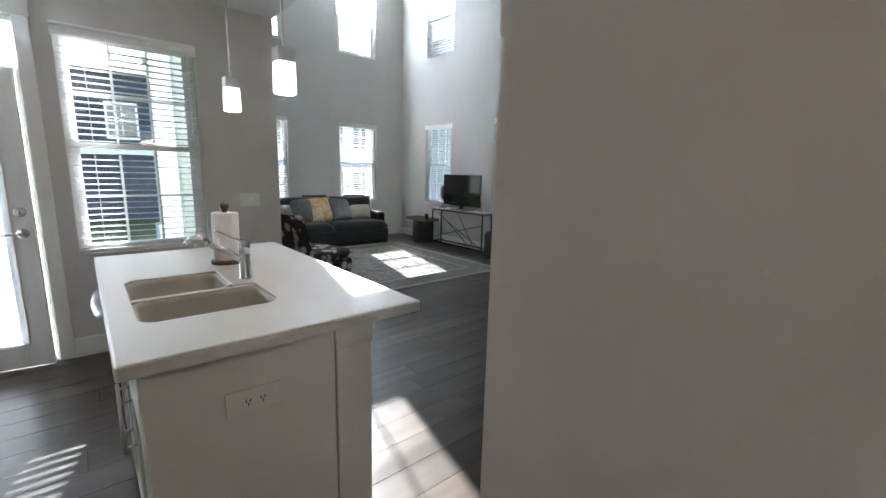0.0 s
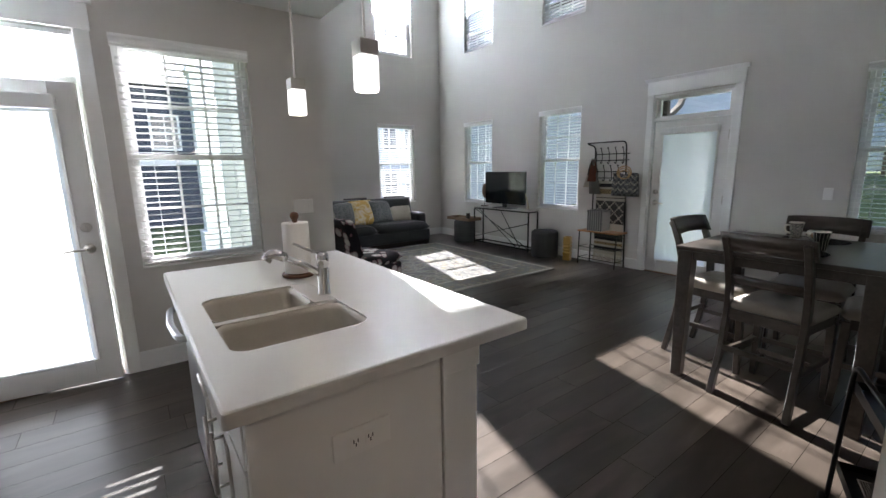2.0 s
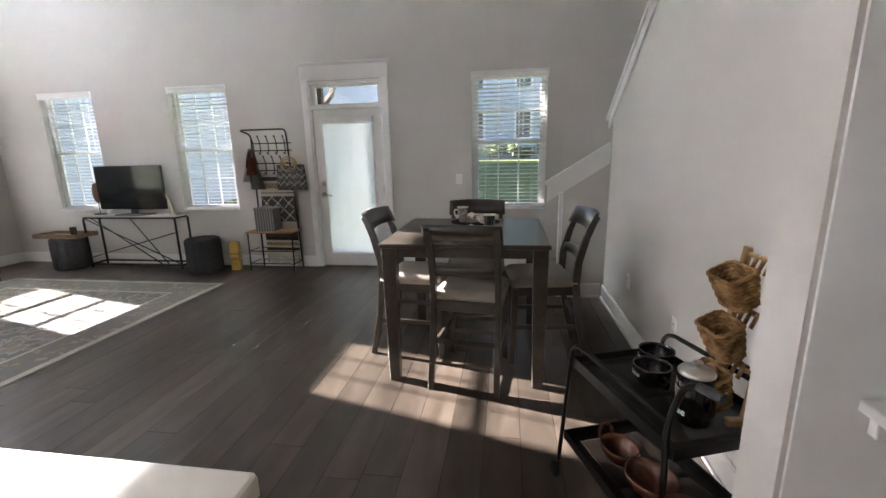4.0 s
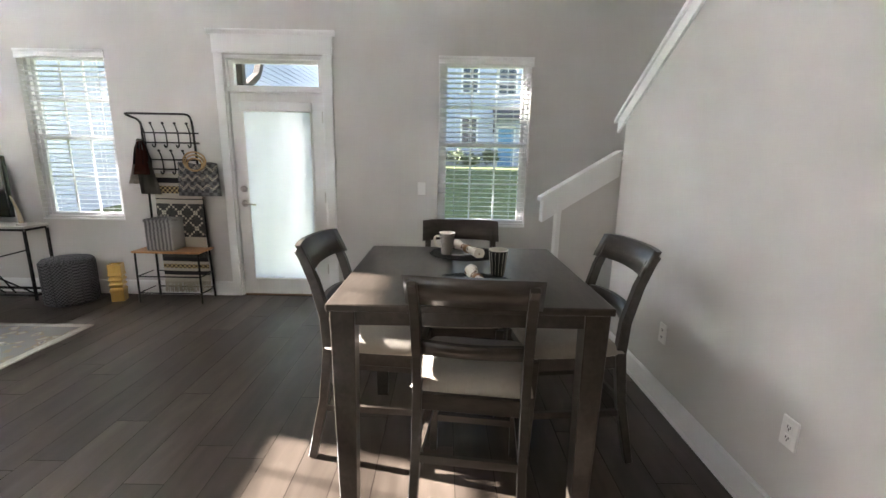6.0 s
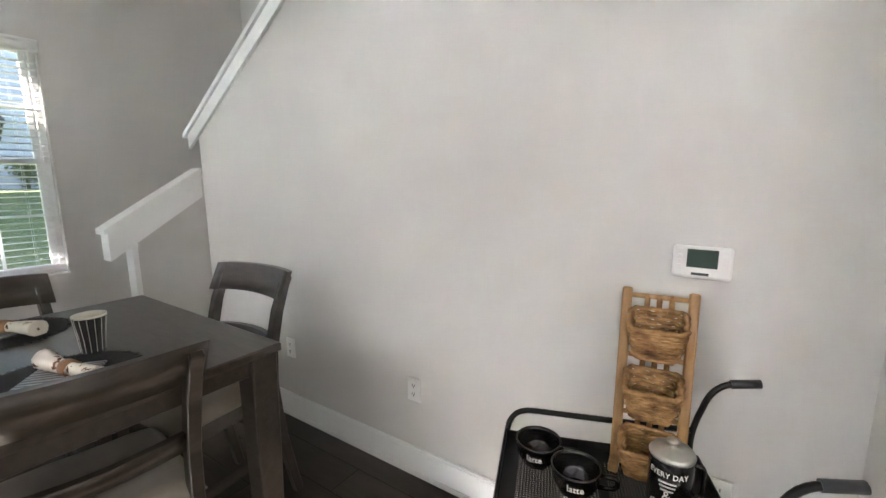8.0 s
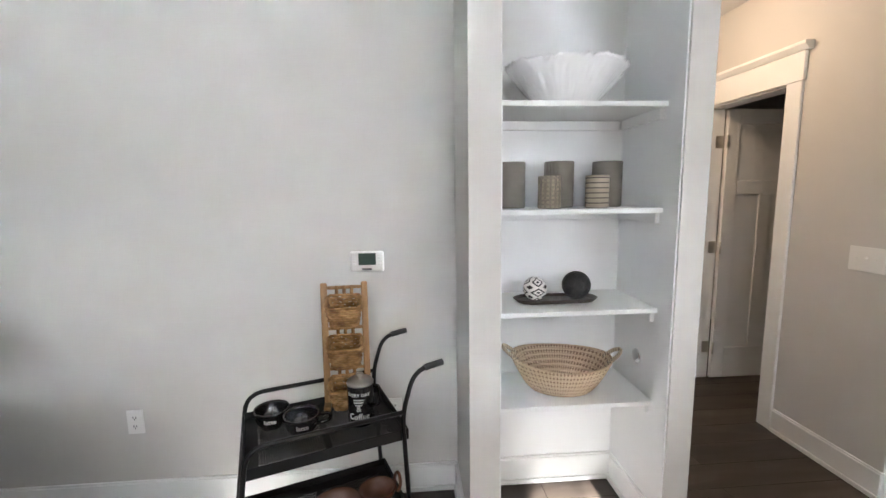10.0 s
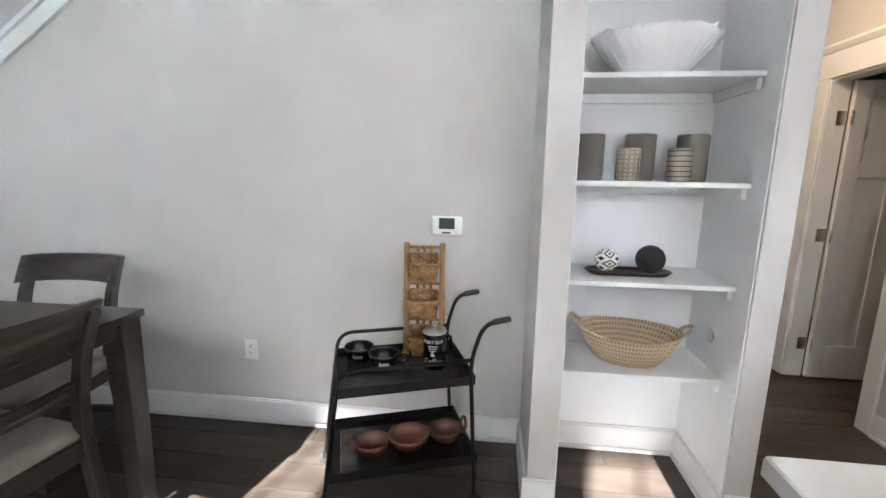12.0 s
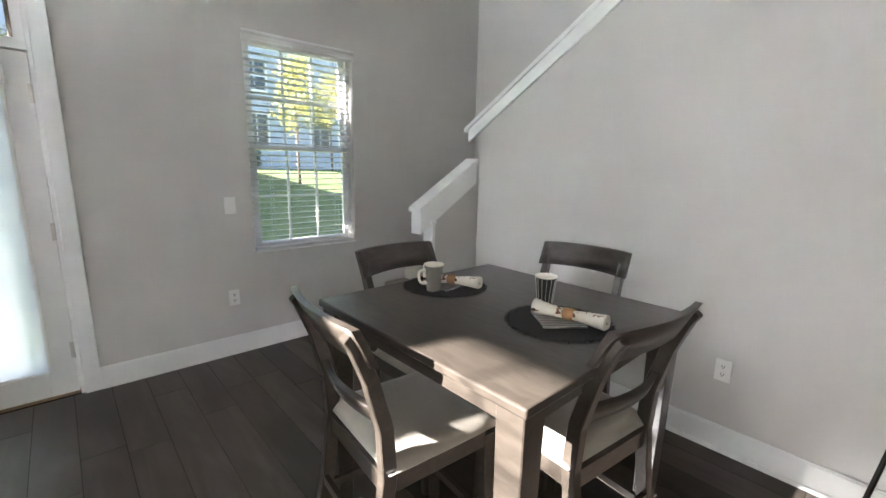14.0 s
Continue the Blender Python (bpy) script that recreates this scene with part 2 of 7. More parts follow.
def lathe(bm, profile, seg=24, centre=(0, 0), cap=True, wob=None):
    """Turns a profile of (radius, z) about z."""
    rings = []
    for r, z in profile:
        ring = []
        for i in range(seg):
            a = 2 * math.pi * i / seg
            rr = r * (wob(a, z) if wob else 1)
            ring.append(bm.verts.new((centre[0] + rr * math.cos(a), centre[1] + rr * math.sin(a), z)))
        rings.append(ring)
    for lo, hi in zip(rings, rings[1:]):
        for i in range(seg):
            f = bm.faces.new((lo[i], lo[(i + 1) % seg], hi[(i + 1) % seg], hi[i]))
            f.smooth = True
    if cap:
        bm.faces.new(rings[0][::-1])
        bm.faces.new(rings[-1])


def tube(bm, pts, r, seg=8, closed=False):
    """A round bar along the points."""
    pts = [Vector(p) for p in pts]
    n = len(pts)
    rings = []
    side = None
    for i, p in enumerate(pts):
        a = pts[(i - 1) % n] if (closed or i) else p
        b = pts[(i + 1) % n] if (closed or i < n - 1) else p
        d = (b - a).normalized()
        if side is None:
            side = d.orthogonal().normalized()
        side = (side - d * side.dot(d)).normalized()
        up = d.cross(side)
        rad = r[i] if isinstance(r, (list, tuple)) else r
        rings.append([bm.verts.new(p + rad * (math.cos(2 * math.pi * k / seg) * side + math.sin(2 * math.pi * k / seg) * up)) for k in range(seg)])
    pairs = list(zip(rings, rings[1:])) + ([(rings[-1], rings[0])] if closed else [])
    for lo, hi in pairs:
        for k in range(seg):
            f = bm.faces.new((lo[k], lo[(k + 1) % seg], hi[(k + 1) % seg], hi[k]))
            f.smooth = True
    if not closed:
        bm.faces.new(rings[0][::-1])
        bm.faces.new(rings[-1])


def bend(pts, r=0.04, n=5):
    """Rounds the corners of a line of points."""
    pts = [Vector(p) for p in pts]
    out = [pts[0]]
    for a, p, b in zip(pts, pts[1:], pts[2:]):
        d1, d2 = (a - p), (b - p)
        q1 = p + d1.normalized() * min(r, d1.length * 0.49)
        q2 = p + d2.normalized() * min(r, d2.length * 0.49)
        for i in range(n + 1):
            u = i / n
            out.append(q1 * (1 - u) ** 2 + p * 2 * u * (1 - u) + q2 * u * u)
    return out + [pts[-1]]


def sweep_rect(bm, line, w, h, across):
    """A bar of w by h along a line; 'across' is the direction of w. w, h may be lists."""
    line = [Vector(p) for p in line]
    across = Vector(across).normalized()
    rings = []
    for i, p in enumerate(line):
        d = (line[min(i + 1, len(line) - 1)] - line[max(i - 1, 0)]).normalized()
        u = d.cross(across).normalized()
        ww = w[i] if isinstance(w, (list, tuple)) else w
        hh = h[i] if isinstance(h, (list, tuple)) else h
        rings.append([bm.verts.new(p + across * ww * sx / 2 + u * hh * sy / 2) for sx, sy in ((-1, -1), (1, -1), (1, 1), (-1, 1))])
    for lo, hi in zip(rings, rings[1:]):
        for k in range(4):
            bm.faces.new((lo[k], lo[(k + 1) % 4], hi[(k + 1) % 4], hi[k]))
    bm.faces.new(rings[0][::-1])
    bm.faces.new(rings[-1])
    bmesh.ops.recalc_face_normals(bm, faces=bm.faces[:])


def cushion_bm(w, d, h, n=10, puff=0.5, seed=0, sharp=3.0):
    """A stuffed cushion: w by d on plan, h thick, edges drawn in, z from 0 to h."""
    bm = bmesh.new()
    grid = {}
    for s in (0, 1):
        for i in range(n + 1):
            for j in range(n + 1):
                u, v = 2 * i / n - 1, 2 * j / n - 1
                e = max(0.0, (1 - abs(u) ** sharp) * (1 - abs(v) ** sharp)) ** puff
                wob = 0.03 * h * noise.noise(Vector((u * 2.1 + seed, v * 2.3, s * 3.0)))
                z = h / 2 + (1 if s else -1) * (h / 2 * e) + wob
                k = (s, i, j)
                if s == 0 and (i in (0, n) or j in (0, n)):
                    grid[k] = bm.verts.new((u * w / 2, v * d / 2, h / 2))
                elif s == 1 and (i in (0, n) or j in (0, n)):
                    grid[k] = grid[(0, i, j)]
                else:
                    grid[k] = bm.verts.new((u * w / 2, v * d / 2, z))
    for s in (0, 1):
        for i in range(n):
            for j in range(n):
                q = [grid[(s, i, j)], grid[(s, i + 1, j)], grid[(s, i + 1, j + 1)], grid[(s, i, j + 1)]]
                f = bm.faces.new(q if s else q[::-1])
                f.smooth = True
    return bm


def part(name, bm, material, parent=None, label="", m=None):
    """One mesh object from a bmesh, under a thing or a part."""
    me = bpy.data.meshes.new(name)
    bm.to_mesh(me)
    bm.free()
    me.materials.append(material)
    ob = new(name, me)
    if parent is not None:
        ob.parent = parent
    if m is not None:
        ob.matrix_basis = m
    if label:
        tagged(ob, label)
    return ob


def shared(name, me, parent, m):
    ob = new(name, me)
    ob.parent = parent
    ob.matrix_basis = m
    return ob


def thing(name, label, category, m=None, group="", kind=""):
    ob = new(name)
    ob.empty_display_size = 0.1
    tagged(ob, label, category, group, kind)
    if m is not None:
        ob.matrix_basis = m
    return ob


def structure(name, bm, material, label="", category=""):
    ob = part(name, bm, material)
    return tagged(ob, label, category, kind="structure")


def wall_run(bm, along, c0, c1, u0, u1, z0, z1, holes=()):
    """A wall between c0 and c1 in thickness, from u0 to u1 along x or y, with holes (ua, ub, za, zb) through it."""
    us = sorted({u0, u1, *[h[0] for h in holes], *[h[1] for h in holes]})
    zs = sorted({z0, z1, *[h[2] for h in holes], *[h[3] for h in holes]})
    for ua, ub in zip(us, us[1:]):
        run = None
        for za, zb in zip(zs, zs[1:]):
            um, zm = (ua + ub) / 2, (za + zb) / 2
            if any(h[0] < um < h[1] and h[2] < zm < h[3] for h in holes):
                if run:
                    emit(bm, along, c0, c1, ua, ub, *run)
                run = None
            else:
                run = (run[0], zb) if run else (za, zb)
        if run:
            emit(bm, along, c0, c1, ua, ub, *run)
    bmesh.ops.remove_doubles(bm, verts=bm.verts[:], dist=0.0002)


def emit(bm, along, c0, c1, ua, ub, za, zb):
    if along == "x":
        box(bm, (ua, c0, za), (ub, c1, zb))
    else:
        box(bm, (c0, ua, za), (c1, ub, zb))

# ---- plan ----
XB = 7.905      # wall with the glazed garden door
YA = 10.05      # wall behind the sofa
YK = 6.13        # kitchen outer wall
XK = 3.81       # where the kitchen wall turns to the living room
YS = 2.112      # wall under the stairs
YST = 1.13      # far wall of the stairs
ZK = 2.64        # kitchen ceiling
ZL = 5.75       # living room ceiling
XW = 0.53       # kitchen side wall behind the cabinets
XC = 1.73       # hall wall
T = 0.16
BF = 2.555      # front of the bookcase niche
LZ0, LZ1 = 0.745, 2.295
UZ0, UZ1 = 3.585, 5.01
WIN_B = [(2.60, 3.45), (6.505, 7.305), (8.425, 9.225)]
WIN_A = [(4.54, 5.375), (6.40, 7.235)]
WIN_K = (2.38, 3.20)
DOOR_B = (4.497, 5.427)
DOOR_K = (1.284, 2.214)

bm = bm_new()
wall_run(bm, "y", XB, XB + T, YST - T, YA + T, 0, ZL,
         [(a, b, LZ0, LZ1) for a, b in WIN_B] + [(a, b, UZ0, UZ1) for a, b in WIN_B[1:]] + [(DOOR_B[0], DOOR_B[1], 0, 2.280)])
structure("wall_east", bm, M_WALL, "greige painted wall with windows and a glazed door", "wall")
bm = bm_new()
wall_run(bm, "x", YA, YA + T, XK - T, XB, 0, ZL, [(a, b, LZ0, LZ1) for a, b in WIN_A] + [(a, b, UZ0, UZ1) for a, b in WIN_A])
structure("wall_north", bm, M_WALL, "tall greige painted wall behind the sofa", "wall")
bm = bm_new()
wall_run(bm, "x", YK, YK + T, XW - T, XK, 0, ZK, [(WIN_K[0], WIN_K[1], LZ0, LZ1), (DOOR_K[0], DOOR_K[1], 0, 2.280)])
structure("wall_kitchen", bm, M_WALL, "greige kitchen wall with a window and a glazed door", "wall")
bm = bm_new()
box(bm, (XK - T, YK + T, 0), (XK, YA, ZL))
structure("wall_living_side", bm, M_WALL, "greige side wall of the living room", "wall")
bm = bm_new()
box(bm, (XW - T, 2.40, 0), (XW, YK, ZK))
structure("wall_west", bm, M_WALL, "greige kitchen wall behind the cabinets", "wall")
# hall walls
bm = bm_new()
wall_run(bm, "y", XC - 0.12, XC, -0.6, 2.40, 0, ZK, [(1.045, 1.715, 0, 2.05)])
structure("wall_hall", bm, M_WALL, "beige hall wall with a closet doorway", "wall")
bm = bm_new()
box(bm, (XW - T, 2.26, 0), (XC - 0.12, 2.40, ZK))
structure("wall_kitchen_return", bm, M_WALL, "greige wall between kitchen and closet", "wall")
bm = bm_new()
box(bm, (XW - T, -0.72, 0), (2.86, -0.6, ZK))
box(bm, (XW - T, -0.6, 0), (XW, 2.26, ZK))
structure("wall_hall_end", bm, M_WALL, "beige walls at the end of the hall", "wall")

# wall under the stairs, its top follows the flight
SX0, SZ0, SLOPE = 6.91, 1.752, 0.635
bm = bm_new()
prism(bm, [(3.69, 0), (SX0, 0), (SX0, SZ0), (XK, SZ0 + SLOPE * (SX0 - XK)), (3.69, SZ0 + SLOPE * (SX0 - XK))], YS - 0.12, YS, "y")
structure("wall_stair", bm, M_WALL, "greige wall under the stairs with a sloping top", "wall")
bm = bm_new()
box(bm, (2.86, YST - T, 0), (XB, YST, ZL))
structure("wall_stair_far", bm, M_WALL, "greige wall beyond the stairs", "wall")
# upper walls that close the tall room
bm = bm_new()
box(bm, (XK - T, YST, ZK + 0.30), (XK, YK, ZL))
structure("wall_upper", bm, M_WALL, "greige upper wall over the kitchen opening", "wall")
bm = bm_new()
box(bm, (XW - T, -0.72, ZK), (XK, YK + T, ZK + 0.29))
structure("ceiling_kitchen", bm, M_CEIL, "flat white kitchen ceiling", "ceiling")
bm = bm_new()
box(bm, (XK - T, YST - T, ZL + 0.002), (XB + T, YA + T, ZL + 0.16))
structure("ceiling_living", bm, M_CEIL, "flat white ceiling of the tall living room", "ceiling")

# bookcase niche
bm = bm_new()
NX0, NX1, NYB = 2.900, 3.573, 2.10
box(bm, (NX1, NYB, 0), (3.69, BF, ZK))
box(bm, (2.80, NYB, 0), (NX0, BF, ZK))
box(bm, (NX0, NYB, 2.42), (NX1, BF, ZK))
structure("wall_niche_pillars", bm, M_WALL, "off-white wall ends framing the shelf niche", "wall")
bm = bm_new()
box(bm, (2.80, NYB - 0.1, 0), (3.69, NYB, ZK))
box(bm, (2.80, -0.6, 0), (2.90, NYB - 0.1, ZK))
structure("wall_niche_back", bm, M_WALL, "white painted back of the shelf niche", "wall")
lining = thing("niche_lining", "white painted lining of the shelf niche", "wall panel", kind="structure")
for a, b in (((NX0, NYB, 0.0), (NX1, NYB + 0.006, 2.42)), ((NX0, NYB + 0.006, 0.0), (NX0 + 0.006, BF - 0.01, 2.42)), ((NX1 - 0.006, NYB + 0.006, 0.0), (NX1, BF - 0.01, 2.42))):
    bm = bm_new()
    box(bm, a, b)
    part("panel", bm, M_SHELFW, lining)
SHELVES = (0.590, 0.988, 1.393, 1.797)
for z in SHELVES:
    sh = thing("wall_shelf", "white painted wooden shelf board in the niche", "shelf", pose(0, 0, z), group="niche shelves")
    bm = bm_new()
    box(bm, (NX0 + 0.008, NYB + 0.008, -0.02), (NX1 - 0.008, BF - 0.098, 0), 0.002)
    part("board", bm, M_SHELFW, sh)
    bm = bm_new()
    box(bm, (NX0 + 0.008, NYB + 0.03, -0.062), (NX0 + 0.028, BF - 0.118, -0.021), 0.002)
    part("cleat", bm, M_SHELFW, sh)
    bm = bm_new()
    box(bm, (NX1 - 0.028, NYB + 0.03, -0.062), (NX1 - 0.008, BF - 0.118, -0.021), 0.002)
    part("cleat", bm, M_SHELFW, sh)
    bm = bm_new()
    box(bm, (NX0 + 0.03, NYB + 0.008, -0.062), (NX1 - 0.03, NYB + 0.026, -0.021), 0.002)
    part("cleat", bm, M_SHELFW, sh)

# floor slab under the planks
bm = bm_new()
box(bm, (XW - T, -0.72, -0.2), (XK, YK + T, -0.012))
box(bm, (XK, YST - T, -0.2), (XB + T, YA + T, -0.012))
structure("floor", bm, M_PLANKREST, "dark stained wide plank floor", "floor")


# ---- trim ----
def baseboard(ax, c, u0, u1, side):
    """Baseboard with a shoe moulding along a wall face at c; side +1 or -1 is into the room."""
    for z0, z1, d in ((0.0, 0.022, 0.022), (0.022, 0.130, 0.014), (0.130, 0.140, 0.009)):
        if ax == "x":
            box(BB, (u0, c, z0), (u1, c + side * d, z1))
        else:
            box(BB, (c, u0, z0), (c + side * d, u1, z1))


def board(name="baseboard"):
    structure(name, BB, M_TRIM, "white painted baseboard with shoe moulding", "baseboard")


BB = bm_new()
baseboard("y", XB, 2.56, DOOR_B[0] - 0.07, -1)
baseboard("y", XB, DOOR_B[1] + 0.07, YA, -1)
board()
BB = bm_new()
baseboard("x", YA, XK, XB - 0.022, -1)
board()
BB = bm_new()
baseboard("x", YK, DOOR_K[1] + 0.07, XK, -1)
board()
BB = bm_new()
baseboard("y", XK, YK + T, YA - 0.022, 1)
board()
BB = bm_new()
baseboard("x", YS, 3.69, 6.92, 1)
board()
BB = bm_new()
baseboard("y", 3.69, YS + 0.022, BF, 1)
baseboard("x", BF, NX1, 3.712, 1)
baseboard("x", BF, 2.80, NX0, 1)
board()
BB = bm_new()
baseboard("x", NYB + 0.006, NX0 + 0.006, NX1 - 0.006, 1)
baseboard("y", NX0 + 0.006, NYB + 0.03, BF - 0.012, 1)
board()
BB = bm_new()
baseboard("y", XC, 1.805, 2.40, 1)
baseboard("y", XC, -0.6, 0.955, 1)
baseboard("x", 2.40, 1.12, XC, 1)
board()

# ---- windows and blinds ----
def make_window(name, W, H, m, label):
    """Double-hung white window, origin at the middle of its bottom on the inner wall face, y into the room."""
    w = thing(name, label, "window", m, kind="structure")
    f0, f1 = -0.125, -0.06
    for a, b in (((-W / 2, f0, 0.0), (-W / 2 + 0.035, f1, H)), ((W / 2 - 0.035, f0, 0.0), (W / 2, f1, H)),
                 ((-W / 2 + 0.035, f0, H - 0.035), (W / 2 - 0.035, f1, H)), ((-W / 2 + 0.035, f0, 0.0), (W / 2 - 0.035, f1, 0.03))):
        bm = bm_new()
        box(bm, a, b, 0.003)
        part("window_frame", bm, M_VINYL, w)
    xi = W / 2 - 0.035
    for z0, z1, y0 in ((0.03, H / 2 + 0.02, -0.092), (H / 2 - 0.02, H - 0.035, -0.12)):
        bm = bm_new()
        s = 0.038
        box(bm, (-xi, y0, z0), (-xi + s, y0 + 0.028, z1), 0.002)
        box(bm, (xi - s, y0, z0), (xi, y0 + 0.028, z1), 0.002)
        box(bm, (-xi + s, y0, z0), (xi - s, y0 + 0.028, z0 + s), 0.002)
        box(bm, (-xi + s, y0, z1 - s), (xi - s, y0 + 0.028, z1), 0.002)
        sash = part("sash", bm, M_VINYL, w)
        bm = bm_new()
        wi = 2 * (xi - s)
        for k in (1, 2):
            x = -xi + s + wi * k / 3
            box(bm, (x - 0.008, y0 + 0.006, z0 + s), (x + 0.008, y0 + 0.02, z1 - s))
        zm = (z0 + z1) / 2
        box(bm, (-xi + s, y0 + 0.007, zm - 0.008), (xi - s, y0 + 0.019, zm + 0.008))
        part("muntin", bm, M_VINYL, sash)
        bm = bm_new()
        box(bm, (-xi + s, y0 + 0.012, z0 + s), (xi - s, y0 + 0.015, z1 - s))
        part("pane", bm, M_GLASS, sash)
    bm = bm_new()
    box(bm, (-W / 2, -0.06, 0.0), (W / 2, 0.012, 0.014), 0.003)
    part("window_sill", bm, M_TRIM, w)
    return w


def make_blind(W, H, m, label, tilt=8):
    """White two-inch blind with open slats, hung in the window opening."""
    b = thing("window_blind", label, "blind", m, group="window blinds")
    bm = bm_new()
    box(bm, (-W / 2 + 0.004, -0.05, H - 0.05), (W / 2 - 0.004, -0.004, H - 0.004), 0.002)
    part("headrail", bm, M_VINYL, b)
    bm = bm_new()
    prism(bm, [(0.0, H - 0.075), (0.012, H - 0.075), (0.016, H - 0.06), (0.012, H - 0.05), (0.012, H - 0.025), (0.02, H - 0.012), (0.02, H + 0.004), (0.0, H + 0.004)], -W / 2 - 0.012, W / 2 + 0.012, "x")
    part("valance", bm, M_VINYL, b)
    bm = bm_new()
    box(bm, (-W / 2 + 0.006, -0.048, 0.02), (W / 2 - 0.006, -0.004, 0.036), 0.003)
    part("bottom_rail", bm, M_VINYL, b)
    bm = bm_new()
    prism(bm, [(-0.024, -0.0012), (0, 0.0018), (0.024, -0.0012), (0.024, 0.0008), (0, 0.0038), (-0.024, 0.0008)], -W / 2 + 0.008, W / 2 - 0.008, "x")
    n = int((H - 0.14) / 0.0435)
    first = part("slat", bm, M_SLAT, b, m=pose(0, -0.027, 0.065, tilt))
    for i in range(1, n):
        shared("slat", first.data, b, pose(0, -0.027, 0.065 + i * 0.0435, tilt))
    for x in (-W * 0.32, W * 0.32):
        bm = bm_new()
        for y in (-0.053, -0.001):
            box(bm, (x - 0.001, y - 0.0006, 0.03), (x + 0.001, y + 0.0006, H - 0.05))
        part("ladder_cord", bm, M_VINYL, b)
    bm = bm_new()
    tube(bm, [(-W / 2 + 0.06, 0.004, H - 0.08), (-W / 2 + 0.062, 0.005, H - 0.75)], 0.003, 6)
    part("tilt_wand", bm, M_VINYL, b)
    return b


k = 1
for a, b in WIN_B:
    m = pose(XB, (a + b) / 2, LZ0, 0, 0, 90)
    make_window("window_%d" % k, b - a, LZ1 - LZ0, m, "white double-hung window with grid panes")
    make_blind(b - a - 0.01, LZ1 - LZ0, pose(XB, (a + b) / 2, LZ0, 0, 0, 90), "white slatted blind, lowered with open slats")
    k += 1
for a, b in WIN_B[1:]:
    make_window("window_%d" % k, b - a, UZ1 - UZ0, pose(XB, (a + b) / 2, UZ0, 0, 0, 90), "high white double-hung window with grid panes")
    make_blind(b - a - 0.01, UZ1 - UZ0, pose(XB, (a + b) / 2, UZ0, 0, 0, 90), "white slatted blind on a high window")
    k += 1
for a, b in WIN_A:
    make_window("window_%d" % k, b - a, LZ1 - LZ0, pose((a + b) / 2, YA, LZ0, 0, 0, 180), "white double-hung window behind the sofa")
    make_blind(b - a - 0.01, LZ1 - LZ0, pose((a + b) / 2, YA, LZ0, 0, 0, 180), "sunlit white slatted blind behind the sofa", -12)
    k += 1
    make_window("window_%d" % k, b - a, UZ1 - UZ0, pose((a + b) / 2, YA, UZ0, 0, 0, 180), "high bare white double-hung window")
    k += 1
make_window("window_%d" % k, WIN_K[1] - WIN_K[0], LZ1 - LZ0, pose(sum(WIN_K) / 2, YK, LZ0, 0, 0, 180), "white double-hung kitchen window with grid panes")
make_blind(WIN_K[1] - WIN_K[0] - 0.01, LZ1 - LZ0, pose(sum(WIN_K) / 2, YK, LZ0, 0, 0, 180), "white slatted blind on the kitchen window", 4)


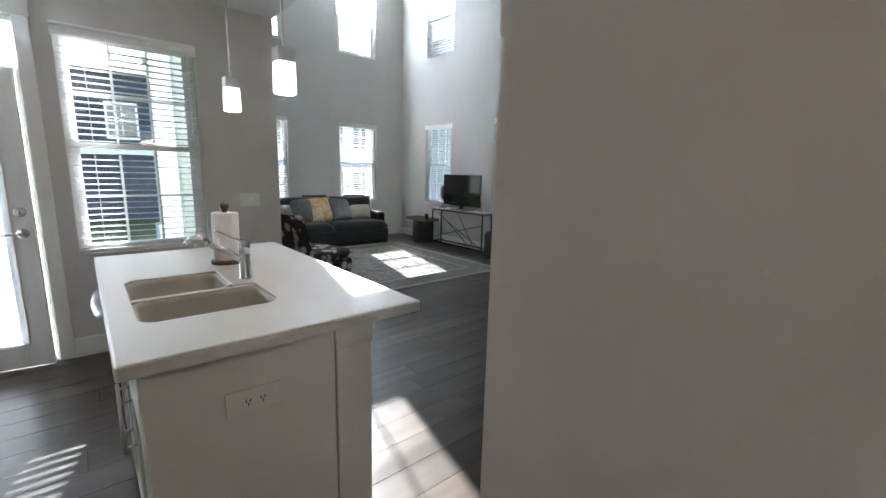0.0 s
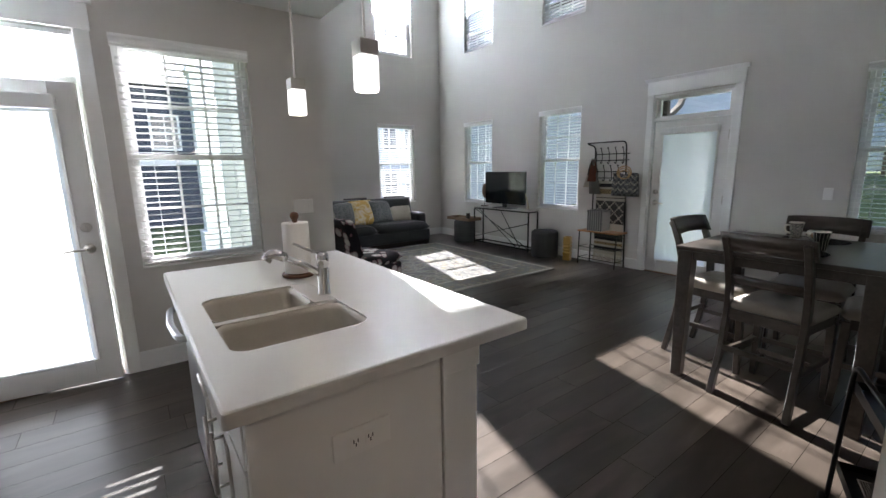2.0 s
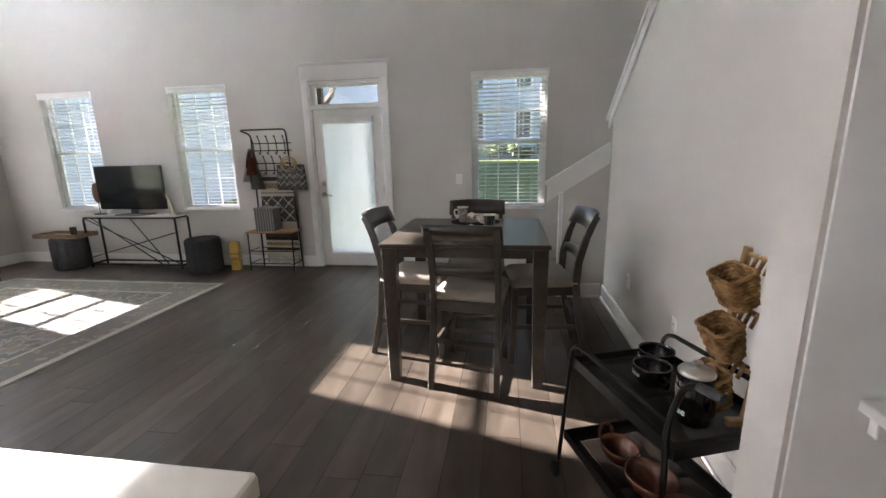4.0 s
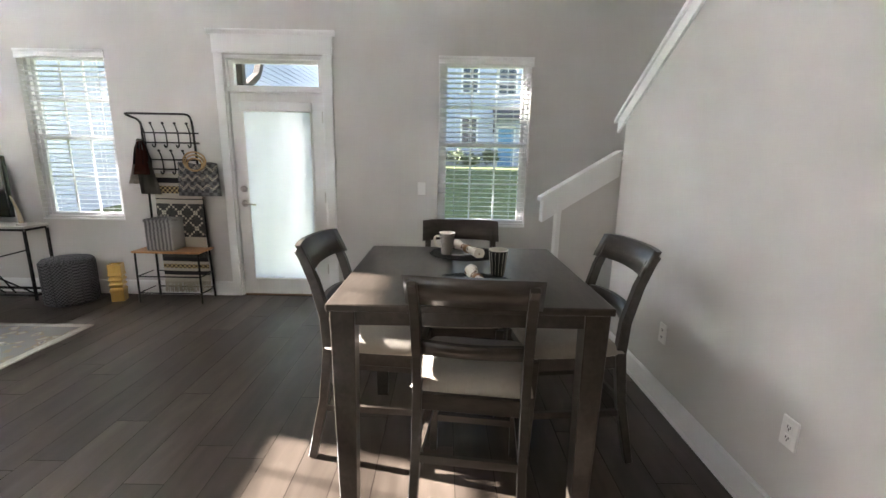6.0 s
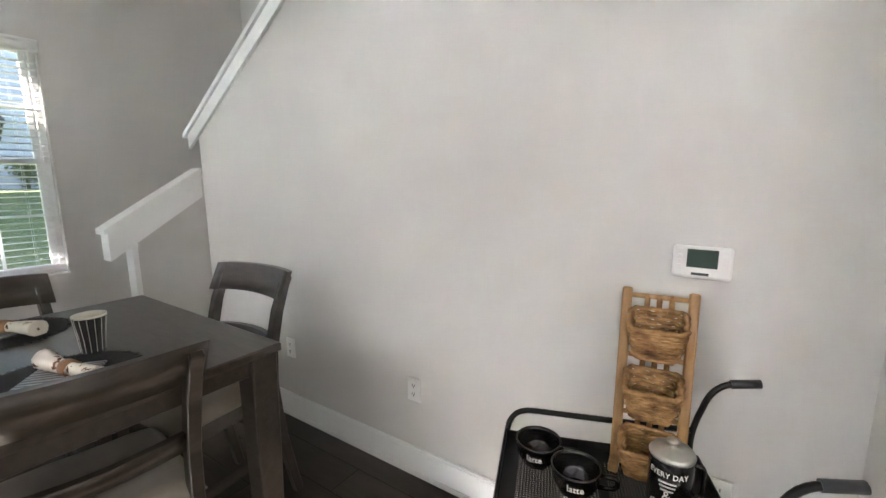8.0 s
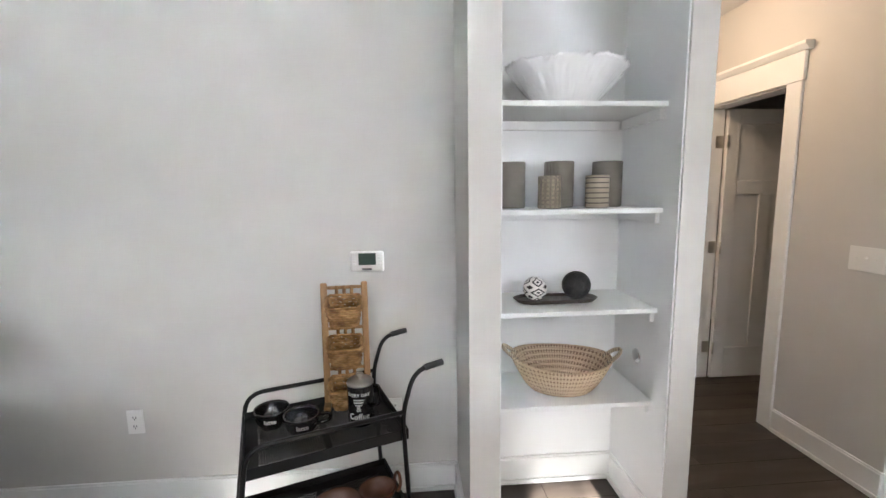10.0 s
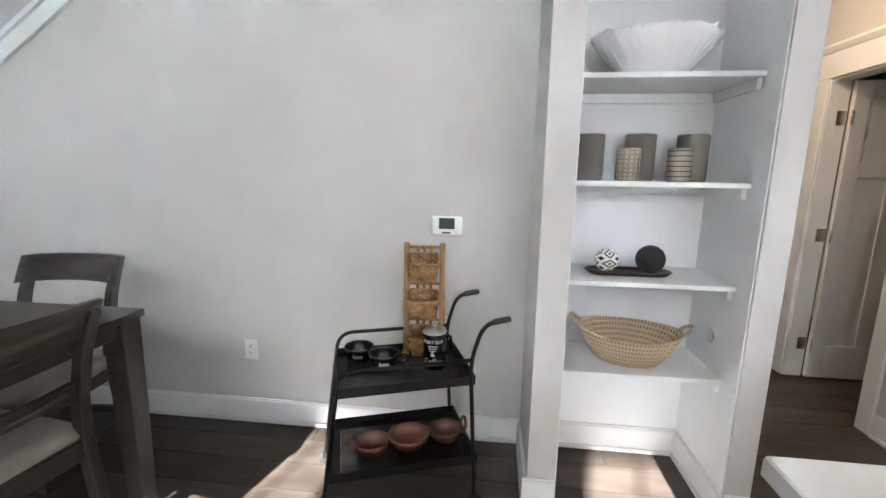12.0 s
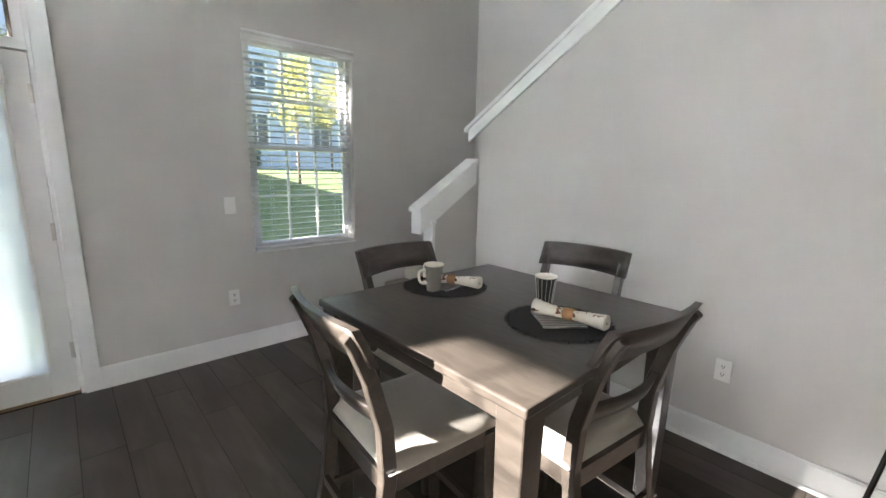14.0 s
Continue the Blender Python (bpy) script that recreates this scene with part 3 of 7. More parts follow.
# ---- glazed outer doors ----
def make_outer_door(n, W, ZT, hole, m, hand, label, ajar=0.0):
    """Full-glass door with transom, casing and roller shade; origin at the middle of the sill on the inner wall face, y into the room.
    W: the opening; ZT: top of the leaf; hole: top of the opening; hand: +1 handle at +x."""
    d = thing("door_%d" % n, label, "door", m, kind="structure")
    jt = 0.03
    for sx in (-1, 1):
        bm = bm_new()
        box(bm, (sx * W / 2, -0.14, 0), (sx * (W / 2 - jt), 0.0, hole), 0.002)
        part("jamb", bm, M_TRIM, d)
        bm = bm_new()
        box(bm, (sx * (W / 2 - 0.012), 0.0, 0), (sx * (W / 2 + 0.070), 0.02, hole + 0.01), 0.003)
        part("casing", bm, M_TRIM, d)
    bm = bm_new()
    box(bm, (-W / 2 + jt, -0.14, hole - jt), (W / 2 - jt, 0, hole), 0.002)
    box(bm, (-W / 2 + jt, -0.14, ZT + 0.005), (W / 2 - jt, 0.0, ZT + 0.045), 0.002)
    part("jamb_head", bm, M_TRIM, d)
    bm = bm_new()
    for sx in (-1, 1):
        box(bm, (sx * (W / 2 - jt), -0.105, 0.01), (sx * (W / 2 - jt - 0.016), -0.077, ZT + 0.005), 0.002)
    box(bm, (-W / 2 + jt + 0.016, -0.105, ZT - 0.011), (W / 2 - jt - 0.016, -0.077, ZT + 0.005), 0.002)
    part("door_stop", bm, M_TRIM, d)
    bm = bm_new()
    e = W / 2 + 0.070
    box(bm, (-e - 0.008, 0.0, hole + 0.010), (e + 0.008, 0.024, hole + 0.165), 0.003)
    prism(bm, [(0, hole + 0.165), (0.028, hole + 0.165), (0.036, hole + 0.178), (0.05, hole + 0.19), (0.055, hole + 0.205), (0, hole + 0.205)], -e - 0.035, e + 0.035, "x")
    part("header", bm, M_TRIM, d)
    # transom light
    z0, z1 = ZT + 0.045, hole - jt
    x1 = W / 2 - jt
    bm = bm_new()
    for a, b in (((-x1, z0), (-x1 + 0.045, z1)), ((x1 - 0.045, z0), (x1, z1)), ((-x1 + 0.045, z0), (x1 - 0.045, z0 + 0.022)), ((-x1 + 0.045, z1 - 0.03), (x1 - 0.045, z1))):
        box(bm, (a[0], -0.10, a[1]), (b[0], -0.05, b[1]), 0.003)
    tr = part("transom_frame", bm, M_TRIM, d)
    bm = bm_new()
    box(bm, (-x1 + 0.045, -0.08, z0 + 0.022), (x1 - 0.045, -0.074, z1 - 0.03))
    part("pane", bm, M_GLASS, tr)
    # leaf
    lx, y0, y1 = W / 2 - jt - 0.003, -0.075, -0.030
    st, tp, bt = 0.135, 0.15, 0.20
    bm = bm_new()
    box(bm, (-lx, y0, 0.012), (-lx + st, y1, ZT), 0.003)
    box(bm, (lx - st, y0, 0.012), (lx, y1, ZT), 0.003)
    box(bm, (-lx + st, y0, ZT - tp), (lx - st, y1, ZT), 0.003)
    box(bm, (-lx + st, y0, 0.012), (lx - st, y1, bt), 0.003)
    leaf = part("leaf", bm, M_DOORP, d)
    bm = bm_new()
    g = 0.028
    for a, b in (((-lx + st - g, bt - g), (-lx + st, ZT - tp + g)), ((lx - st, bt - g), (lx - st + g, ZT - tp + g)), ((-lx + st, bt - g), (lx - st, bt)), ((-lx + st, ZT - tp), (lx - st, ZT - tp + g))):
        box(bm, (a[0], y1, a[1]), (b[0], y1 + 0.010, b[1]), 0.003)
    part("glazing_bead", bm, M_DOORP, leaf)
    bm = bm_new()
    box(bm, (-lx + st, -0.056, bt), (lx - st, -0.050, ZT - tp))
    part("pane", bm, M_GLASS, leaf)
    # roller shade
    bm = bm_new()
    box(bm, (-lx + st - 0.035, y1 + 0.011, ZT - tp - 0.02), (lx - st + 0.035, y1 + 0.075, ZT - tp + 0.065), 0.006, 2)
    part("shade_cassette", bm, M_VINYL, leaf)
    bm = bm_new()
    n_ = 16
    sw = lx - st + 0.012
    vs = [[bm.verts.new((-sw + 2 * sw * i / n_, y1 + 0.024 + 0.003 * math.sin(i * 1.3 + zz), z)) for i in range(n_ + 1)] for zz, z in enumerate((bt - 0.015, 0.6, 1.2, ZT - tp))]
    for lo, hi in zip(vs, vs[1:]):
        for i in range(n_):
            bm.faces.new((lo[i], lo[i + 1], hi[i + 1], hi[i])).smooth = True
    part("roller_shade", bm, M_ROLLER, leaf)
    bm = bm_new()
    box(bm, (-sw, y1 + 0.017, bt - 0.034), (sw, y1 + 0.031, bt - 0.016), 0.004)
    part("shade_hem_bar", bm, M_VINYL, leaf)
    # ironmongery
    hx = hand * (lx - 0.062)
    bm = bm_new()
    tmp = bmesh.new()
    lathe(tmp, [(0.033, 0), (0.033, 0.006), (0.028, 0.012), (0.013, 0.016), (0.012, 0.05)], 20)
    join(bm, tmp, pose(hx, y1, 0.93, -90))
    tube(bm, bend([(hx, y1 + 0.046, 0.93), (hx - hand * 0.03, y1 + 0.05, 0.932), (hx - hand * 0.125, y1 + 0.05, 0.922)], 0.02), 0.009, 8)
    part("lever_handle", bm, M_NICKEL, leaf)
    bm = bm_new()
    tmp = bmesh.new()
    lathe(tmp, [(0.032, 0), (0.032, 0.008), (0.026, 0.018), (0.012, 0.02)], 20)
    join(bm, tmp, pose(hx, y1, 1.07, -90))
    box(bm, (hx - 0.005, y1 + 0.018, 1.055), (hx + 0.005, y1 + 0.034, 1.085), 0.002)
    part("deadbolt", bm, M_NICKEL, leaf)
    for z in (0.28, 1.0, 1.75):
        bm = bm_new()
        tube(bm, [(-hand * (lx + 0.004), y1 + 0.005, z - 0.05), (-hand * (lx + 0.004), y1 + 0.005, z + 0.05)], 0.0075, 8)
        box(bm, (-hand * (lx + 0.002), y1, z - 0.05), (-hand * (lx - 0.018), y1 + 0.003, z + 0.05))
        part("hinge", bm, M_NICKEL, d)
    bm = bm_new()
    box(bm, (-W / 2 + jt, -0.14, 0.0), (W / 2 - jt, -0.015, 0.010), 0.002)
    part("threshold", bm, M_THRESH, d)
    # unseen outside boards, added only to keep grazing sun off the roller shade
    if n == 1:
        for sx in (-1, 1):
            bm = bm_new()
            box(bm, (sx * (W / 2 - 0.012), -0.31, 0.0), (sx * (W / 2 + 0.10), -0.141, hole + 0.02), 0.004)
            part("outer_casing", bm, M_TRIM, d)
    if ajar:
        leaf.matrix_basis = pose(-hand * lx, y1, 0, 0, 0, hand * ajar) @ pose(hand * lx, -y1, 0)
    return d


M_THRESH = mat("oak_threshold", (0.23, 0.14, 0.075), 0.5, var=0.2, scale=20, bump=0.08)
make_outer_door(1, DOOR_B[1] - DOOR_B[0], 1.958, 2.280, pose(XB, sum(DOOR_B) / 2, 0, 0, 0, 90), 1, "white glazed garden door with lowered white roller shade")
make_outer_door(2, DOOR_K[1] - DOOR_K[0], 1.965, 2.280, pose(sum(DOOR_K) / 2, YK, 0, 0, 0, 180), -1, "white glazed kitchen door ajar, with sunlit white roller shade", 6.5)


# ---- floor planks ----
PW, PL = 0.178, 1.52
prng = random.Random(5)
floor_ob = bpy.data.objects["floor"]
y = -0.6
row = 0
while y < YA:
    x = XW if y < YK - 0.1 else XK
    x_end = XB if y > YST - 0.1 else 2.84
    y1 = min(y + PW, YA)
    x -= prng.uniform(0.0, PL)
    lo = XW if y < YK - 0.1 else XK
    while x < x_end:
        a, b = max(x, lo), min(x + PL, x_end)
        if b - a > 0.02:
            bm = bm_new()
            e = 0.0012
            top, bot = -prng.uniform(0.0, 0.0006), -0.012
            xs, ys = (b - a) / 2, (y1 - y) / 2
            vb = [bm.verts.new(p) for p in ((-xs, -ys, bot), (xs, -ys, bot), (xs, ys, bot), (-xs, ys, bot))]
            vm = [bm.verts.new(p) for p in ((-xs, -ys, top - 0.002), (xs, -ys, top - 0.002), (xs, ys, top - 0.002), (-xs, ys, top - 0.002))]
            vt = [bm.verts.new(p) for p in ((-xs + e, -ys + e, top), (xs - e, -ys + e, top), (xs - e, ys - e, top), (-xs + e, ys - e, top))]
            bm.faces.new(vt)
            for q, r in ((vb, vm), (vm, vt)):
                for i in range(4):
                    bm.faces.new((q[i], q[(i + 1) % 4], r[(i + 1) % 4], r[i]))
            for f_ in bm.faces:
                f_.material_index = 0 if len({round(v.co.z, 5) for v in f_.verts}) == 1 else 1
            pk = part("plank", bm, M_PLANK, floor_ob, m=pose((a + b) / 2, (y + y1) / 2, 0))
            pk.data.materials.append(M_PLANKREST)
        x += PL
    y += PW
    row += 1

# ---- stairs ----
stair = thing("staircase", "carpeted stairs behind a low wall with white cap", "stairs", kind="structure")
M_CARPET = mat("beige_carpet", (0.42, 0.38, 0.33), 0.95, var=0.15, scale=60, bump=0.5, bscale=500)
for i in range(4):
    bm = bm_new()
    y1 = 2.55 - 0.235 * i
    box(bm, (7.045, (y1 - 0.25) if i < 3 else YST, 0.165 * i), (XB - 0.02, y1, 0.165 * (i + 1)), 0.008)
    part("step", bm, M_CARPET, stair)
for i in range(12):
    bm = bm_new()
    x1 = 7.04 - 0.27 * i
    box(bm, (x1 - 0.28, YST + 0.005, 0.66 + 0.171 * i - 0.2), (x1, YS - 0.125, 0.66 + 0.171 * (i + 1)), 0.008)
    part("step", bm, M_CARPET, stair)
# low wall beside the first steps with sloping cap
bm = bm_new()
prism(bm, [(YS - 0.12, 0), (2.515, 0), (2.515, 1.052 + 0.62 * 0.155), (YS - 0.12, 1.052 + 0.62 * (2.67 - YS + 0.12))], 6.945, 7.03, "x")
structure("wall_stair_low", bm, M_WALL, "low greige wall beside the first stairs", "wall")
bm = bm_new()
cz = lambda yy: 1.052 + 0.62 * (2.67 - yy)
ya, yb = 2.675, YS + 0.002
prism(bm, [(ya, cz(ya) + 0.045), (yb, cz(yb) + 0.045), (yb, cz(yb) + 0.075), (ya, cz(ya) + 0.075)], 6.918, 7.045, "x")
prism(bm, [(ya - 0.02, cz(ya) - 0.11), (yb, cz(yb) - 0.11), (yb, cz(yb) + 0.045), (ya - 0.02, cz(ya) + 0.055)], 6.932, 7.038, "x")
structure("trim_stair_cap", bm, M_TRIM, "white sloping cap on the low stair wall", "trim")
bm = bm_new()
box(bm, (6.937, 2.515, 0), (7.038, 2.545, cz(2.545) - 0.1), 0.003)
box(bm, (6.922, 2.515, cz(2.545) - 0.125), (7.045, 2.567, cz(2.545) - 0.102), 0.004)
structure("trim_stair_end", bm, M_TRIM, "white end board of the low stair wall", "trim")
bm = bm_new()
sz = lambda xx: SZ0 + SLOPE * (SX0 - xx)
xa, xb = 7.045, XK + 0.005
prism(bm, [(xa, sz(xa)), (xa, sz(xa) + 0.03), (xb, sz(xb) + 0.03), (xb, sz(xb))], YS - 0.15, YS + 0.035, "y")
prism(bm, [(xa - 0.03, sz(xa) - 0.07), (xa - 0.03, sz(xa) + 0.018), (xb, sz(xb) + 0.0), (xb, sz(xb) - 0.088)], YS + 0.001, YS + 0.018, "y")
structure("trim_stair_slope", bm, M_TRIM, "white sloping cap on the stair wall", "trim")
BB = bm_new()
baseboard("y", 6.945, YS + 0.022, 2.545, -1)
board()


# ---- kitchen island ----
IX0, IX1, IY0, IY1 = 2.447, 3.370, 3.425, 5.02
isl = thing("kitchen_island", "white panelled kitchen island base with drawers and dishwasher", "island")
bm = bm_new()
for a, b in (((2.511, 3.476, 0.12), (2.527, 4.986, 0.875)), ((3.01, 3.476, 0.12), (3.027, 4.986, 0.875)), ((2.527, 3.476, 0.12), (3.01, 3.492, 0.875)),
             ((2.527, 4.97, 0.12), (3.01, 4.986, 0.875)), ((2.527, 4.377, 0.12), (3.01, 4.392, 0.875)), ((2.511, 3.476, 0.10), (3.027, 4.986, 0.12))):
    box(bm, a, b, 0.001)
part("body", bm, M_CAB, isl)
bm = bm_new()
box(bm, (2.492, 3.459, 0.0), (3.031, 3.476, 0.876), 0.003)
part("end_panel", bm, M_CAB, isl)
bm = bm_new()
box(bm, (3.036, 3.455, 0.0), (3.17, 3.588, 0.80), 0.003)
box(bm, (3.03, 3.449, 0.80), (3.176, 3.594, 0.876), 0.003)
box(bm, (3.03, 3.449, 0.0), (3.176, 3.594, 0.09), 0.003)
part("post", bm, M_CAB, isl)
bm = bm_new()
box(bm, (3.036, 4.857, 0.0), (3.17, 4.99, 0.80), 0.003)
box(bm, (3.03, 4.851, 0.80), (3.176, 4.996, 0.876), 0.003)
part("post", bm, M_CAB, isl)
bm = bm_new()
box(bm, (3.031, 3.476, 0.0), (3.045, 4.986, 0.876), 0.002)
part("back_panel", bm, M_CAB, isl)
bm = bm_new()
box(bm, (2.566, 3.485, 0.0), (2.999, 4.977, 0.10))
part("toe_kick", bm, M_CAB, isl)


def pull(parent, p0, p1, out, r=0.006):
    """A bar handle between two points, standing off along out."""
    p0, p1, out = Vector(p0), Vector(p1), Vector(out)
    bm = bm_new()
    d = (p1 - p0).normalized()
    tube(bm, [p0 - d * 0.02 + out, p1 + d * 0.02 + out], r, 8)
    for p in (p0, p1):
        tube(bm, [p, p + out], r * 0.75, 6)
    part("handle", bm, M_NICKEL, parent, "brushed nickel bar handle")


def shaker(parent, name, x, y0, y1, z0, z1, side):
    """Shaker front in a plane of constant x; side is the direction it faces."""
    bm = bm_new()
    f, t = 0.055, 0.018
    s = side
    if z1 - z0 > 0.25:
        box(bm, (x, y0, z0), (x + s * 0.010, y1, z1), 0.001)
        for a, b, c, d in ((y0, y0 + f, z0, z1), (y1 - f, y1, z0, z1), (y0 + f, y1 - f, z0, z0 + f), (y0 + f, y1 - f, z1 - f, z1)):
            box(bm, (x + s * 0.010, a, c), (x + s * 0.020, b, d), 0.0015)
    else:
        box(bm, (x, y0, z0), (x + s * 0.020, y1, z1), 0.003)
    return part(name, bm, M_CAB, parent)


fx = 2.511
dr = shaker(isl, "drawer_front", fx, 3.502, 4.24, 0.715, 0.865, -1)
pull(dr, (fx - 0.02, 3.819, 0.79), (fx - 0.02, 3.931, 0.79), (-0.032, 0, 0))
d1 = shaker(isl, "cabinet_door", fx, 3.502, 3.868, 0.115, 0.70, -1)
pull(d1, (fx - 0.02, 3.815, 0.48), (fx - 0.02, 3.815, 0.64), (-0.032, 0, 0))
d2 = shaker(isl, "cabinet_door", fx, 3.873, 4.24, 0.115, 0.70, -1)
pull(d2, (fx - 0.02, 3.927, 0.48), (fx - 0.02, 3.927, 0.64), (-0.032, 0, 0))
M_STEEL = mat("stainless_steel", (0.42, 0.42, 0.43), 0.28, 1.0, var=0.04, scale=3, bump=0.02, bscale=300)
M_DARK = mat("dark_plastic", (0.03, 0.03, 0.032), 0.4, var=0.1, bump=0.02)
dw = thing("dishwasher", "stainless steel dishwasher built into the island", "dishwasher")
bm = bm_new()
box(bm, (fx - 0.022, 4.274, 0.11), (fx - 0.001, 4.788, 0.868), 0.004)
part("door", bm, M_STEEL, dw)
bm = bm_new()
tube(bm, bend([(fx - 0.022, 4.308, 0.79), (fx - 0.07, 4.317, 0.79), (fx - 0.085, 4.531, 0.79), (fx - 0.07, 4.746, 0.79), (fx - 0.022, 4.754, 0.79)], 0.05, 6), 0.014, 10)
part("handle", bm, M_STEEL, dw)

# worktop with a hole for the sink
bm = bm_new()
SX = (2.525, 2.953)
SY = (3.73, 4.352)
Z0, Z1 = 0.877, 0.915


def rounded(x0, y0, x1, y1, r, n=6):
    pts = []
    for cx, cy, a0 in ((x1 - r, y1 - r, 0), (x0 + r, y1 - r, 90), (x0 + r, y0 + r, 180), (x1 - r, y0 + r, 270)):
        for i in range(n + 1):
            a = radians(a0 + 90 * i / n)
            pts.append((cx + r * math.cos(a), cy + r * math.sin(a)))
    return pts


outer = rounded(IX0, IY0, IX1, IY1, 0.012, 6)
inner = rounded(SX[0], SY[0], SX[1], SY[1], 0.06, 6)
rings = []
for pts, z, k in ((inner, Z0, 0), (inner, Z1, 0), (outer, Z1, -0.008), (outer, Z1 - 0.003, -0.002), (outer, Z1 - 0.010, 0), (outer, Z0, 0)):
    cx, cy = (IX0 + IX1) / 2, (IY0 + IY1) / 2
    rings.append([bm.verts.new((x + (k if x > cx else -k), y + (k if y > cy else -k), z)) for x, y in pts])
for lo, hi in zip(rings, rings[1:]):
    n = len(lo)
    for i in range(n):
        bm.faces.new((lo[i], lo[(i + 1) % n], hi[(i + 1) % n], hi[i]))
n = len(outer)
for i in range(n):
    bm.faces.new((rings[-1][i], rings[-1][(i + 1) % n], rings[0][(i + 1) % n], rings[0][i]))
bmesh.ops.recalc_face_normals(bm, faces=bm.faces[:])
top = part("worktop", bm, M_QUARTZ)
tagged(top, "white speckled quartz worktop on the kitchen island", "worktop")


# sink: two bowls moulded in one
sink = thing("kitchen_sink", "beige composite double-bowl sink set in the worktop", "sink")
def bowl(name, x0, y0, x1, y1, depth, r):
    bm = bm_new()
    prof = [(0.0, 0.0), (0.008, -0.004), (0.014, -0.02), (0.024, -depth + 0.04), (0.05, -depth + 0.008), (0.09, -depth)]
    rs = []
    for inset, z in prof:
        rs.append([bm.verts.new((px, py, Z1 - 0.006 + z)) for px, py in rounded(x0 + inset, y0 + inset, x1 - inset, y1 - inset, max(0.02, r - inset * 0.3), 6)])
    for lo, hi in zip(rs, rs[1:]):
        for i in range(len(lo)):
            bm.faces.new((lo[i], hi[i], hi[(i + 1) % len(lo)], lo[(i + 1) % len(lo)])).smooth = True
    bm.faces.new(rs[-1])
    bmesh.ops.recalc_face_normals(bm, faces=bm.faces[:])
    for f in bm.faces:
        f.normal_flip()
    return part(name, bm, M_SINK, sink)


bowl("bowl", SX[0] - 0.001, SY[0] - 0.001, SX[1] + 0.001, 4.025, 0.22, 0.058)
bowl("bowl", SX[0] - 0.001, 4.050, 2.872, SY[1] + 0.001, 0.19, 0.058)
bm = bm_new()
box(bm, (SX[0] + 0.0005, 4.0195, Z1 - 0.012), (2.8700, 4.0555, Z1 - 0.0045), 0.003, 2)
box(bm, (2.8705, 4.0195, Z1 - 0.012), (SX[1] - 0.0005, 4.0498, Z1 - 0.0045), 0.003, 2)
part("divider", bm, M_SINK, sink)
bm = bm_new()
box(bm, (2.8705, 4.0500, Z1 - 0.05), (SX[1] + 0.0, SY[1] + 0.0, Z1 - 0.0005), 0.003, 2)
part("faucet_deck", bm, M_QUARTZ, sink, "white quartz ledge behind the small bowl")
for cx, cy, dz in ((2.75, 3.87, 0.22), (2.70, 4.20, 0.19)):
    bm = bm_new()
    lathe(bm, [(0.045, Z1 - dz - 0.0055), (0.045, Z1 - dz - 0.003), (0.035, Z1 - dz - 0.0035), (0.012, Z1 - dz - 0.006)], 20, (cx, cy))
    part("drain", bm, M_CHROME, sink)

fau = thing("kitchen_faucet", "chrome single-lever faucet with pull-out spray head", "faucet", pose(2.945, 4.137, Z1) @ Matrix.Diagonal((0.92, 0.92, 0.92, 1)))
bm = bm_new()
lathe(bm, [(0.030, 0.0), (0.030, 0.006), (0.025, 0.012), (0.025, 0.115), (0.023, 0.118), (0.023, 0.124), (0.027, 0.128), (0.027, 0.175), (0.020, 0.186)], 24)
part("body", bm, M_CHROME, fau)
bm = bm_new()
tube(bm, [(0, 0.0, 0.08), (-0.07, 0.008, 0.135), (-0.16, 0.02, 0.185)], [0.016, 0.015, 0.015], 14)
spout = part("spout", bm, M_CHROME, fau)
bm = bm_new()
tube(bm, bend([(-0.15, 0.018, 0.180), (-0.20, 0.026, 0.205), (-0.225, 0.03, 0.175)], 0.03, 5), 0.021, 14)
part("spray_head", bm, M_CHROME, spout)
bm = bm_new()
tube(bm, [(0, 0, 0.18), (-0.05, 0.01, 0.20), (-0.115, 0.02, 0.235)], [0.007, 0.006, 0.005], 10)
part("lever", bm, M_CHROME, fau)

# ---- counter-height table and chairs ----
TX0, TX1, TY0, TY1, TZ = 5.178, 6.18, 2.79, 3.785, 0.895
tbl = thing("dining_table", "square counter-height dining table in worn grey-brown wood", "table")
bm = bm_new()
box(bm, (TX0, TY0, TZ - 0.028), (TX1, TY1, TZ), 0.006, 2)
part("tabletop", bm, M_WOODT, tbl)
for a, b in (((TX0 + 0.05, TY0 + 0.03), (TX1 - 0.05, TY0 + 0.055)), ((TX0 + 0.05, TY1 - 0.055), (TX1 - 0.05, TY1 - 0.03)), ((TX0 + 0.03, TY0 + 0.05), (TX0 + 0.055, TY1 - 0.05)), ((TX1 - 0.055, TY0 + 0.05), (TX1 - 0.03, TY1 - 0.05))):
    bm = bm_new()
    box(bm, (a[0], a[1], TZ - 0.086), (b[0], b[1], TZ - 0.029), 0.002)
    part("apron", bm, M_WOODT, tbl)
for sx in (0, 1):
    for sy in (0, 1):
        cx = TX0 + 0.055 if sx == 0 else TX1 - 0.055
        cy = TY0 + 0.055 if sy == 0 else TY1 - 0.055
        bm = bm_new()
        sweep_rect(bm, [(cx, cy, 0), (cx, cy, 0.5), (cx, cy, TZ - 0.029)], [0.062, 0.078, 0.086], [0.062, 0.078, 0.086], (1, 0, 0))
        bmesh.ops.bevel(bm, geom=bm.edges[:], offset=0.003, segments=1, affect="EDGES")
        part("leg", bm, M_WOODT, tbl)


